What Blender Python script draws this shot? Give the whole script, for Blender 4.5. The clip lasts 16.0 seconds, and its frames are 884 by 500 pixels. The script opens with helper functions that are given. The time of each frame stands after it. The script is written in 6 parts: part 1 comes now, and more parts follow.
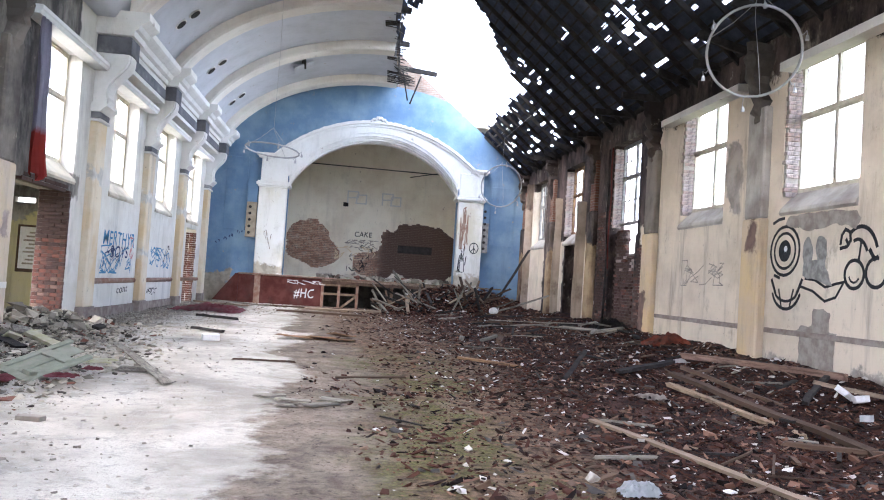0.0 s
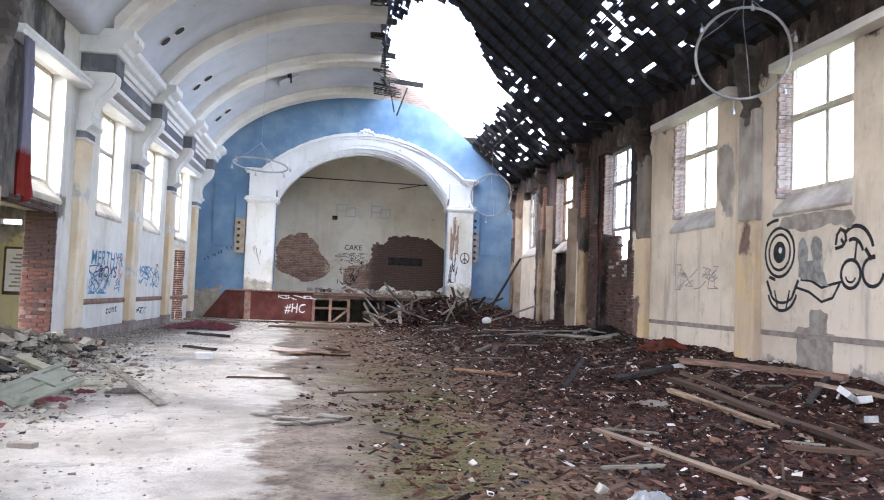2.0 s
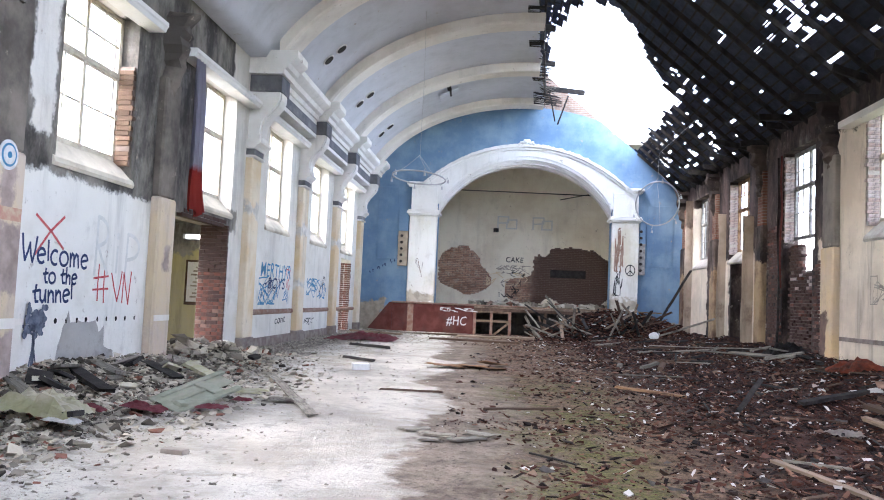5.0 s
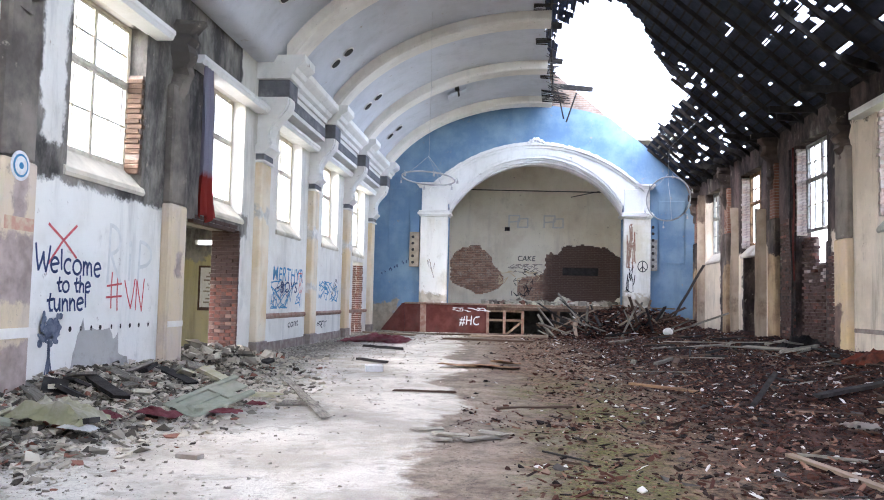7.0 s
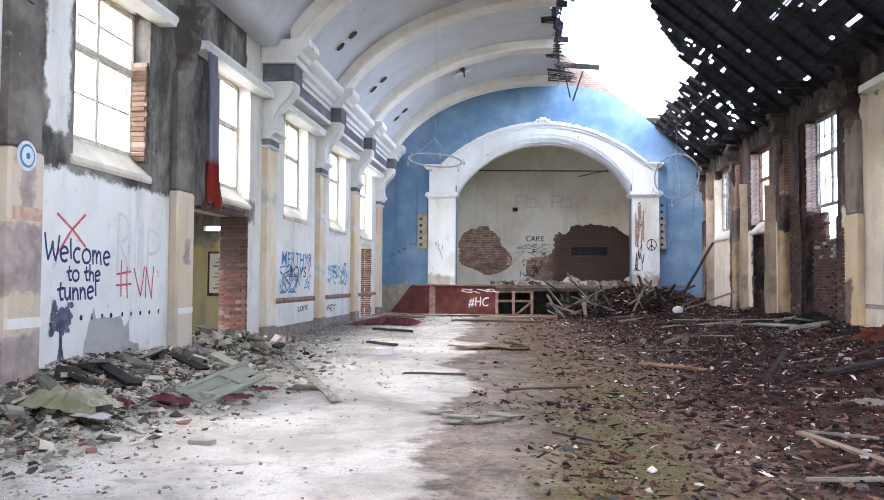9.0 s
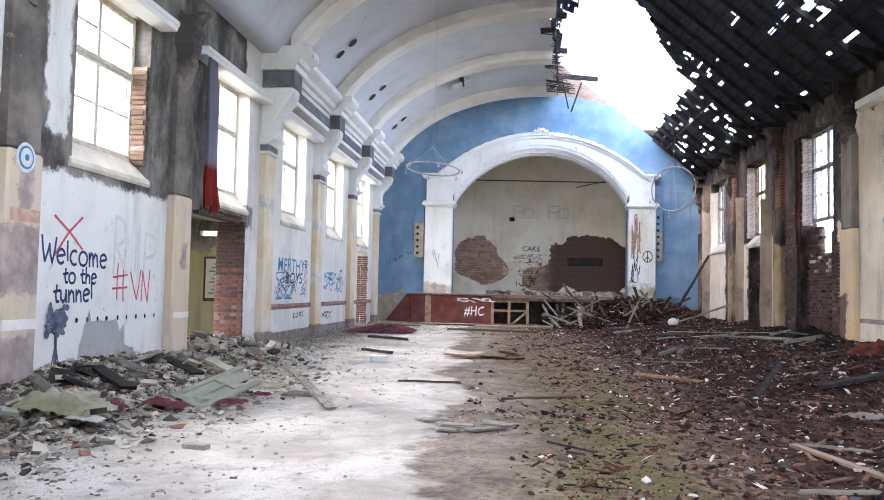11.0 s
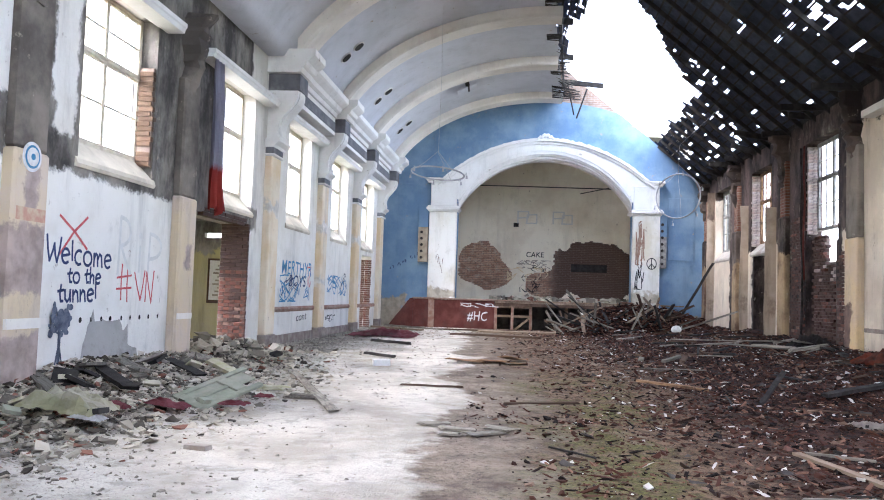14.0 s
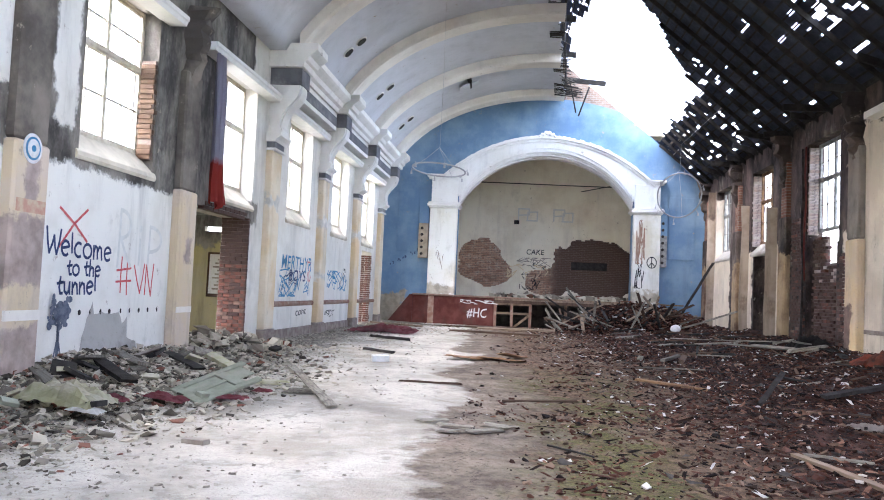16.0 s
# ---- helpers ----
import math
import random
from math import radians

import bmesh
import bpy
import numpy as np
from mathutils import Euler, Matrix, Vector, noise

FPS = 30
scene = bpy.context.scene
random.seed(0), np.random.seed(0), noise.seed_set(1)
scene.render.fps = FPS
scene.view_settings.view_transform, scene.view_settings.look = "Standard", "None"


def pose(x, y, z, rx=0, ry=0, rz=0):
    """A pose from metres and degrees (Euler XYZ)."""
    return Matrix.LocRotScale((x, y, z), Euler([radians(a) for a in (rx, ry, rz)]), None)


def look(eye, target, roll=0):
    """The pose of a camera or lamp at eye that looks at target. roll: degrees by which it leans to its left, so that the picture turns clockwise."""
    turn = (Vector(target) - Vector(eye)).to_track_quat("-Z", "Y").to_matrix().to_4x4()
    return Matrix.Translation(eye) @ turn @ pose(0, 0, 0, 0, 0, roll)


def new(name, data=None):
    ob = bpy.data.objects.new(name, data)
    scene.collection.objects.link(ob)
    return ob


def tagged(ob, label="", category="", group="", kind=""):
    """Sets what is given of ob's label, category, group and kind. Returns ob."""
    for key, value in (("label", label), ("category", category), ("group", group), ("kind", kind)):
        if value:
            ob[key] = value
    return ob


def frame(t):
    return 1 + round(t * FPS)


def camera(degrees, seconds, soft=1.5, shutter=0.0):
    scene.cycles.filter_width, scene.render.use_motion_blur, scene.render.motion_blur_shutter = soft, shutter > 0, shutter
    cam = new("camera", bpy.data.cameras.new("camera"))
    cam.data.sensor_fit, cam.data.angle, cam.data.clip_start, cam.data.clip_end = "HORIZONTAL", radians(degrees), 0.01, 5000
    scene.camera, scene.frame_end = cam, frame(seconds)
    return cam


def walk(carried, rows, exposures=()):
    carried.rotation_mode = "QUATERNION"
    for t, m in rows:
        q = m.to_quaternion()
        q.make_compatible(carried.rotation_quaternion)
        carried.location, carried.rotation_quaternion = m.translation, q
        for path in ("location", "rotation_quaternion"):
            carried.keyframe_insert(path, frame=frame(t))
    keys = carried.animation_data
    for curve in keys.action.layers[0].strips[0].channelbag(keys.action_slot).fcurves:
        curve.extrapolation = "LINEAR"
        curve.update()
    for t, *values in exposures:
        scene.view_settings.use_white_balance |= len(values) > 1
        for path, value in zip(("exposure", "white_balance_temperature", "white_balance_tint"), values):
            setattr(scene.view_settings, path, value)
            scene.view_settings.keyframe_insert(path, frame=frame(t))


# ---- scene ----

# camera and path
cam = camera(58.5, 16.0, soft=1.0, shutter=0.5)
PATH = [
    (0.0, -0.081, -0.402, 1.369, -7.00, 2.34, -3.71),
    (0.5, -0.086, -0.393, 1.388, -7.35, 1.62, -2.08),
    (1.0, -0.110, -0.400, 1.382, -8.26, 2.43, 1.47),
    (1.5, -0.138, -0.365, 1.372, -8.74, 3.02, -1.11),
    (2.0, -0.145, -0.287, 1.372, -7.74, 3.15, -2.11),
    (2.5, -0.146, -0.209, 1.362, -5.43, 3.93, -3.88),
    (3.0, -0.148, -0.199, 1.352, -2.80, 3.91, -7.24),
    (3.5, -0.086, -0.029, 1.352, 1.96, 3.28, -6.26),
    (4.0, -0.027, 0.075, 1.345, 2.40, 4.11, -5.02),
    (4.5, 0.007, 0.135, 1.355, 3.33, 3.59, -3.85),
    (5.0, 0.041, 0.145, 1.360, 4.24, 3.64, -2.48),
    (7.5, 0.074, 0.134, 1.362, 5.13, 3.59, -1.14),
    (8.0, 0.073, 0.150, 1.371, 4.86, 2.98, -1.02),
    (8.5, 0.073, 0.150, 1.378, 5.15, 2.55, -0.48),
    (9.0, 0.088, 0.141, 1.381, 5.89, 2.26, -0.32),
    (11.5, 0.067, 0.126, 1.366, 5.27, 2.99, -1.52),
    (12.0, 0.052, 0.139, 1.366, 4.97, 2.75, -1.97),
    (12.5, 0.047, 0.154, 1.375, 4.91, 2.36, -2.46),
    (13.0, 0.056, 0.156, 1.372, 5.33, 2.46, -2.39),
    (13.5, 0.070, 0.144, 1.361, 5.67, 2.95, -2.13),
    (14.0, 0.075, 0.127, 1.356, 5.80, 3.28, -1.86),
    (14.5, 0.080, 0.118, 1.354, 5.99, 3.40, -1.83),
    (15.0, 0.081, 0.123, 1.356, 6.17, 3.10, -2.10),
    (15.5, 0.068, 0.133, 1.358, 5.57, 2.97, -2.34),
    (16.0, 0.070, 0.142, 1.361, 5.77, 3.01, -2.54),
]
EXPOSURE = 4.03
walk(cam, [(t, pose(x, y, z, 90 + p, r, w)) for t, x, y, z, w, p, r in PATH], exposures=[(0.0, EXPOSURE, 5880, 17), (16.0, EXPOSURE, 5880, 17)])

# world and sun
world = bpy.data.worlds.new("overcast_sky")
scene.world = world
world.use_nodes = True
wn = world.node_tree.nodes
sky = wn.new("ShaderNodeTexSky")
sky.sky_type = "NISHITA"
sky.sun_disc = False
sky.sun_elevation = radians(40)
sky.sun_rotation = radians(250)
sky.dust_density = 1.5
sky.air_density = 1.0
wash = wn.new("ShaderNodeHueSaturation")
wash.inputs["Saturation"].default_value = 0.5
world.node_tree.links.new(sky.outputs[0], wash.inputs["Color"])
world.node_tree.links.new(wash.outputs[0], wn["Background"].inputs[0])
wn["Background"].inputs[1].default_value = 0.15
sun_data = bpy.data.lights.new("sun", "SUN")
sun_data.energy = 0.7
sun_data.angle = radians(38)
sun_data.color = (1.0, 0.95, 0.88)
sun = new("sun", sun_data)
sun.matrix_world = look((-20, -7.3, 17.9), (0, 0, 0))

# plan
XL, XR, YE = -5.29, 6.67, 29.9          # side walls and the stage wall
XC = (XL + XR) / 2                      # middle of the hall
YB = -5.0                               # wall behind the start
BAY = 4.2
PIL_L = [11.95 + 4.22 * k + (0.25 if k < 0 else 0.0) for k in range(-4, 5)]
WIN_L = [14.2 + BAY * k for k in range(-4, 4)]
PIL_R = [-4.3, -0.2, 3.85, 7.9, 11.95, 16.5, 20.8, 25.2, 29.3]
WIN_R = [-2.2, 1.9, 6.0, 10.35, 14.2, 18.45, 22.95, 27.2]
SILL, HEAD = 3.05, 5.1
STAGE_Z = 1.25
VA, VB, VZ = 6.0, 4.0, 4.82             # vault: half width, rise, centre height


def vault_z(x, grow=0.0):
    u = min(1.0, abs(x - XC) / (VA + grow))
    return VZ + (VB + grow) * math.sqrt(max(0.0, 1 - u * u))


def vault_edge(y):
    return 0.75 + max(0.0, (y - 20.5)) * 0.065


def roof_z(x):
    return 5.62 + (6.8 - x) * 0.84 if x > XC else 5.62 + (6.8 - XC) * 0.84 + (x - XC) * 0.57


def floor_z(x, y):
    """The hall floor, with rubble banked against both walls."""
    base = 0.16 * min(1.0, max(0.0, (y - 7) / 9))
    right = max(0.0, (x - 1.5) / 5.2)
    far = min(1.0, max(0.0, (y - 4) / 5))
    bank = 0.42 * right ** 1.6 * far
    left = max(0.0, (-3.3 - x) / 2.0)
    near = math.exp(-((y - 9.3) / 3.6) ** 2)
    bank += 0.26 * min(1.0, left) * near
    rough = noise.noise((x * 0.9, y * 0.9, 0.0)) * 0.05 + noise.noise((x * 3.1, y * 3.1, 4.0)) * 0.025
    amount = min(1.0, max(0.06, (x + 0.8 + noise.noise((y * 0.5, 1, 2)) * 0.4) / 1.4))
    if left > 0:
        amount = max(amount, min(1.0, left * 2) * near)
    heap = max(0.0, noise.noise((x * 1.7, y * 1.7, 8.0))) * 0.13 * min(1.0, max(0.0, (x - 2.2) / 1.5))
    return base + bank + rough * amount + heap


# materials
class Nodes:
    """Short hand for building a node material."""

    def __init__(self, name, rough=0.8, metal=0.0):
        self.mat = bpy.data.materials.new(name)
        self.mat.use_nodes = True
        self.t = self.mat.node_tree
        self.bsdf = self.t.nodes["Principled BSDF"]
        self.bsdf.inputs["Roughness"].default_value = rough
        self.bsdf.inputs["Metallic"].default_value = metal
        if rough >= 0.75 and not metal:
            self.bsdf.inputs["Specular IOR Level"].default_value = 0.18
        self.coord = self.t.nodes.new("ShaderNodeTexCoord").outputs["Object"]

    def link(self, a, b):
        self.t.links.new(a, b)

    def noise(self, scale, detail=6.0, rough=0.6, stretch=None, seed=0.0):
        n = self.t.nodes.new("ShaderNodeTexNoise")
        n.inputs["Scale"].default_value = scale
        n.inputs["Detail"].default_value = detail
        n.inputs["Roughness"].default_value = rough
        m = self.t.nodes.new("ShaderNodeMapping")
        m.inputs["Location"].default_value = (seed, seed * 0.7, seed * 1.3)
        if stretch:
            m.inputs["Scale"].default_value = stretch
        self.link(self.coord, m.inputs[0])
        self.link(m.outputs[0], n.inputs[0])
        return n.outputs[0]

    def ramp(self, fac, lo, hi):
        r = self.t.nodes.new("ShaderNodeMapRange")
        r.interpolation_type = "SMOOTHSTEP"
        r.inputs["From Min"].default_value = lo
        r.inputs["From Max"].default_value = hi
        self.link(fac, r.inputs[0])
        return r.outputs[0]

    def math(self, op, a, b):
        n = self.t.nodes.new("ShaderNodeMath")
        n.operation = op
        for i, v in enumerate((a, b)):
            if isinstance(v, (int, float)):
                n.inputs[i].default_value = v
            else:
                self.link(v, n.inputs[i])
        return n.outputs[0]

    def mix(self, fac, a, b):
        n = self.t.nodes.new("ShaderNodeMix")
        n.data_type = "RGBA"
        if isinstance(fac, (int, float)):
            n.inputs[0].default_value = fac
        else:
            self.link(fac, n.inputs[0])
        for i, v in ((6, a), (7, b)):
            if isinstance(v, tuple):
                n.inputs[i].default_value = (*v, 1)
            else:
                self.link(v, n.inputs[i])
        return n.outputs[2]

    def xyz(self):
        s = self.t.nodes.new("ShaderNodeSeparateXYZ")
        self.link(self.coord, s.inputs[0])
        return s.outputs

    def random(self):
        return self.t.nodes.new("ShaderNodeObjectInfo").outputs["Random"]

    def island(self):
        return self.t.nodes.new("ShaderNodeNewGeometry").outputs["Random Per Island"]

    def bump(self, height, strength=0.4, distance=0.02):
        b = self.t.nodes.new("ShaderNodeBump")
        b.inputs["Strength"].default_value = strength
        b.inputs["Distance"].default_value = distance
        self.link(height, b.inputs["Height"])
        self.link(b.outputs[0], self.bsdf.inputs["Normal"])

    def color(self, c):
        if isinstance(c, tuple):
            self.bsdf.inputs["Base Color"].default_value = (*c, 1)
        else:
            self.link(c, self.bsdf.inputs["Base Color"])
        return self.mat


def plain(name, a, b, scale=3.0, rough=0.85, metal=0.0, bump=0.3, dirt=None, stretch=None, vary=0.0):
    """A two-tone material with grain, and dirt in broad blotches."""
    n = Nodes(name, rough, metal)
    c = n.mix(n.ramp(n.noise(scale, stretch=stretch), 0.35, 0.65), a, b)
    if dirt:
        c = n.mix(n.ramp(n.noise(0.9, 8, 0.7, seed=3.1), 0.5, 0.72), c, dirt)
    if stretch:
        grain = n.ramp(n.noise(scale * 7, 5, 0.7, stretch=stretch, seed=7.7), 0.46, 0.6)
        c = n.mix(n.math("MULTIPLY", grain, 0.65), c, tuple(v * 0.45 for v in b))
        c = n.mix(n.math("MULTIPLY", n.ramp(n.noise(2.2, 8, 0.75, seed=4.4), 0.48, 0.66), 0.7), c, (0.06, 0.04, 0.03))
    if vary:
        dark = tuple(v * (1 - vary) for v in a)
        c = n.mix(n.math("MULTIPLY", n.random(), 0.8), c, dark)
    n.bump(n.noise(scale * 9, 4, stretch=stretch), bump)
    return n.color(c)


def plaster(name, base, second, soot=(), bare=(), bare_color=(0.33, 0.26, 0.2), streak=0.35, along="y", fray=2.4, smoke=((0.055, 0.051, 0.048), (0.33, 0.31, 0.27))):
    """Painted plaster: blotches, rain streaks, sooty zones (y0, y1, z0, z1) and bare patches."""
    n = Nodes(name, 0.8)
    x, y, z = n.xyz()
    c = n.mix(n.ramp(n.noise(0.7, 8, 0.65), 0.4, 0.66), base, second)
    drip = n.ramp(n.noise(2.2, 6, 0.7, stretch=(1, 1, 0.12), seed=5.0), 0.5, 0.75)
    c = n.mix(n.math("MULTIPLY", drip, streak), c, tuple(v * 0.5 for v in second))
    edge = n.math("MULTIPLY", n.math("SUBTRACT", n.noise(0.9 if fray > 1 else 1.8, 10, 0.72, seed=9.0), 0.5), fray)

    def zone(y0, y1, z0, z1):
        m = None
        for axis, lo, hi in ((x if along == "x" else y, y0, y1), (z, z0, z1)):
            a = n.ramp(n.math("ADD", n.math("SUBTRACT", axis, lo), edge), -0.03, 0.03 + 0.035 * fray)
            b = n.ramp(n.math("ADD", n.math("SUBTRACT", hi, axis), edge), -0.03, 0.03 + 0.035 * fray)
            both = n.math("MULTIPLY", a, b)
            m = both if m is None else n.math("MULTIPLY", m, both)
        return m

    for y0, y1, z0, z1 in bare:
        tone = n.mix(n.ramp(n.noise(4.0, 6), 0.35, 0.7), bare_color, tuple(v * 0.6 for v in bare_color))
        c = n.mix(zone(y0, y1, z0, z1), c, tone)
    for y0, y1, z0, z1 in soot:
        tone = n.mix(n.ramp(n.noise(1.6, 8, 0.7, stretch=(1, 1, 0.5)), 0.36, 0.7), *smoke)
        c = n.mix(zone(y0, y1, z0, z1), c, tone)
    stain = n.ramp(n.noise(1.5, 9, 0.72, stretch=(1, 1, 0.6), seed=13.0), 0.54, 0.7)
    c = n.mix(n.math("MULTIPLY", stain, streak), c, tuple(v * 0.62 for v in second))
    chips = n.ramp(n.noise(3.3, 10, 0.75, seed=1.7), 0.63, 0.67)
    c = n.mix(n.math("MULTIPLY", chips, 0.8), c, (0.36, 0.3, 0.24))
    pits = n.ramp(n.noise(13, 8, 0.75, seed=2.9), 0.63, 0.68)
    c = n.mix(n.math("MULTIPLY", pits, 0.55), c, tuple(v * 0.45 for v in second))
    n.bump(n.math("ADD", n.noise(14, 6), n.math("MULTIPLY", chips, -0.6)), 0.35, 0.015)
    return n.color(c)


def brickwork(name, a, b, mortar, axis="x", scale=1.0):
    """Bricks 215 by 65 mm laid in mortar, across the wall that faces the given axis."""
    n = Nodes(name, 0.9)
    x, y, z = n.xyz()
    comb = n.t.nodes.new("ShaderNodeCombineXYZ")
    n.link(y if axis == "x" else x, comb.inputs[0])
    n.link(z, comb.inputs[1])
    br = n.t.nodes.new("ShaderNodeTexBrick")
    br.inputs["Scale"].default_value = 1.0
    br.inputs["Brick Width"].default_value = 0.225 * scale
    br.inputs["Row Height"].default_value = 0.075 * scale
    br.inputs["Mortar Size"].default_value = 0.008 * scale
    br.inputs["Color1"].default_value = (*a, 1)
    br.inputs["Color2"].default_value = (*b, 1)
    br.inputs["Mortar"].default_value = (*mortar, 1)
    n.link(comb.outputs[0], br.inputs[0])
    c = n.mix(n.ramp(n.noise(1.8, 8, 0.7), 0.45, 0.75), br.outputs[0], tuple(v * 0.45 for v in a))
    n.bump(n.math("SUBTRACT", n.noise(25, 5), n.math("MULTIPLY", br.outputs[1], 0.8)), 0.6, 0.02)
    return n.color(c)


M_LEFT = plaster("painted_plaster_left", (0.76, 0.735, 0.67), (0.65, 0.615, 0.54), soot=[(-9, 7.75, 2.64, 3.35), (8.3, 11.4, 2.64, 3.12), (8.1, 8.5, 3.0, 6.5), (8.95, 9.35, 2.64, 6.5), (10.8, 13.2, 2.62, 6.5), (-9, 14.9, 5.35, 7.5), (12.3, 15.5, 2.5, 2.95)], streak=0.5, fray=0.55, smoke=((0.05, 0.044, 0.039), (0.27, 0.245, 0.205)))
# the last soot zone darkens the second doorway's jambs, so the opening reads dark
M_RIGHT = plaster("painted_plaster_right", (0.71, 0.61, 0.48), (0.56, 0.47, 0.36), soot=[(17.0, 26.1, 2.95, 7), (26, 31, 4.9, 7), (-9, 31, 5.0, 7), (17.2, 20.6, -1, 6), (24.6, 26.3, -1, 7), (21.9, 23.8, -1, 2.95)], streak=0.85, bare=[(-9, 12, -1, 0.55), (12.6, 13.2, 2.9, 4.2), (20.6, 21.4, -1, 1.2)], bare_color=(0.4, 0.35, 0.3), fray=1.0, smoke=((0.02, 0.014, 0.013), (0.14, 0.1, 0.085)))
M_BLUE = plaster("blue_painted_plaster", (0.14, 0.23, 0.35), (0.23, 0.33, 0.43), streak=0.35, along="x", bare=[(-9, -4.3, -1, 1.3), (5.2, 9, -1, 0.9)], bare_color=(0.42, 0.36, 0.27))
M_WHITE = plaster("white_painted_moulding", (0.82, 0.81, 0.77), (0.72, 0.7, 0.65), streak=0.3)
M_VAULT = plaster("pale_grey_ceiling_plaster", (0.62, 0.63, 0.67), (0.53, 0.54, 0.57), streak=0.2)
M_RIB = plaster("cream_rib_plaster", (0.8, 0.76, 0.69), (0.68, 0.63, 0.56), streak=0.2)
M_YELLOW = plaster("yellow_ochre_paint", (0.66, 0.51, 0.31), (0.74, 0.65, 0.5), bare=[(15, 26, 2.85, 3.2), (19, 22, 1.5, 1.7)], bare_color=(0.78, 0.74, 0.66), streak=0.5, fray=1.0)
M_GREY = plain("dark_grey_paint", (0.13, 0.13, 0.14), (0.18, 0.18, 0.19), dirt=(0.3, 0.3, 0.29))
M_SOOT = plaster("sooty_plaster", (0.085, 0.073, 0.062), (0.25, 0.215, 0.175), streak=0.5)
M_BRICK_X = brickwork("red_brickwork_side", (0.2, 0.085, 0.055), (0.24, 0.13, 0.085), (0.26, 0.22, 0.18), "x")
M_BRICK_Y = brickwork("dusty_brickwork_end", (0.27, 0.18, 0.135), (0.33, 0.24, 0.18), (0.34, 0.3, 0.25), "y")
M_STAGE_WALL = plaster("cream_stage_plaster", (0.84, 0.78, 0.63), (0.72, 0.64, 0.49), streak=0.3)
M_SOOTY_MORTAR = plain("dirty_mortar", (0.2, 0.15, 0.12), (0.13, 0.1, 0.08), scale=7)
M_RED = plain("dark_red_paint", (0.085, 0.021, 0.017), (0.13, 0.043, 0.033), dirt=(0.08, 0.046, 0.036))
M_WOOD = plain("weathered_timber", (0.36, 0.26, 0.17), (0.24, 0.17, 0.11), scale=6, stretch=(1, 1, 0.1), vary=0.5)
M_CHAR = plain("charred_timber", (0.025, 0.022, 0.02), (0.05, 0.045, 0.04), scale=5)
M_SLATE = plain("dark_slate", (0.04, 0.045, 0.062), (0.065, 0.072, 0.095), scale=4)
M_WFRAME = plain("cream_window_paint", (0.62, 0.57, 0.45), (0.5, 0.44, 0.34), scale=8)


# mesh helpers
def add_box(bm, lo, hi, m=None):
    vs = [Vector((x, y, z)) for x in (lo[0], hi[0]) for y in (lo[1], hi[1]) for z in (lo[2], hi[2])]
    if m:
        vs = [m @ v for v in vs]
    v = [bm.verts.new(p) for p in vs]
    for f in ((0, 1, 3, 2), (4, 6, 7, 5), (0, 4, 5, 1), (2, 3, 7, 6), (0, 2, 6, 4), (1, 5, 7, 3)):
        bm.faces.new([v[i] for i in f])


def add_prism(bm, outline, axis, lo, hi):
    """Extrudes an outline of (u, w) along an axis: x has u=y, w=z; y has u=x, w=z; z has u=x, w=y."""
    def at(u, w, d):
        return {"x": (d, u, w), "y": (u, d, w), "z": (u, w, d)}[axis]
    a = [bm.verts.new(at(u, w, lo)) for u, w in outline]
    b = [bm.verts.new(at(u, w, hi)) for u, w in outline]
    bm.faces.new(a)
    bm.faces.new(list(reversed(b)))
    n = len(a)
    for i in range(n):
        bm.faces.new((a[i], b[i], b[(i + 1) % n], a[(i + 1) % n]))


def finish(name, bm, material, parent=None, label="", smooth=False):
    bmesh.ops.recalc_face_normals(bm, faces=bm.faces)
    me = bpy.data.meshes.new(name)
    bm.to_mesh(me)
    bm.free()
    for mm in material if isinstance(material, (list, tuple)) else [material]:
        me.materials.append(mm)
    if smooth:
        for p in me.polygons:
            p.use_smooth = True
    ob = new(name, me)
    if parent:
        ob.parent = parent
    if label:
        ob["label"] = label
    return ob


def part(name, bm, material, parent, label="", smooth=False):
    return finish(name, bm, material, parent, label, smooth)


def box_part(name, lo, hi, material, parent, label="", bevel=0.0):
    bm = bmesh.new()
    add_box(bm, lo, hi)
    if bevel:
        bmesh.ops.bevel(bm, geom=list(bm.edges), offset=bevel, segments=1, affect="EDGES")
    return part(name, bm, material, parent, label)


def thing(name, label, category, group="", at=(0, 0, 0)):
    ob = new(name)
    ob.location = at
    return tagged(ob, label, category, group)


def structure(ob, label="", category=""):
    return tagged(ob, label, category, kind="structure")


def wall_cells(bm, axis, face, back, us, zs, keep):
    """A wall of cells between the cuts us and zs, from face to back, closed round the cells that are kept out."""
    def at(u, z, d):
        return (d, u, z) if axis == "x" else (u, d, z)
    on = {(i, j): keep((us[i] + us[i + 1]) / 2, (zs[j] + zs[j + 1]) / 2) for i in range(len(us) - 1) for j in range(len(zs) - 1)}
    cache = {}

    def vert(i, j, d):
        k = (i, j, d)
        if k not in cache:
            cache[k] = bm.verts.new(at(us[i], zs[j], d))
        return cache[k]
    for (i, j), k in on.items():
        if not k:
            continue
        for d in (face, back):
            bm.faces.new([vert(i, j, d), vert(i + 1, j, d), vert(i + 1, j + 1, d), vert(i, j + 1, d)])
        for di, dj, a, b in ((-1, 0, (i, j), (i, j + 1)), (1, 0, (i + 1, j), (i + 1, j + 1)), (0, -1, (i, j), (i + 1, j)), (0, 1, (i, j + 1), (i + 1, j + 1))):
            if not on.get((i + di, j + dj)):
                bm.faces.new([vert(*a, face), vert(*b, face), vert(*b, back), vert(*a, back)])


# side walls
WALL_T = 0.36
WTOP = 5.75


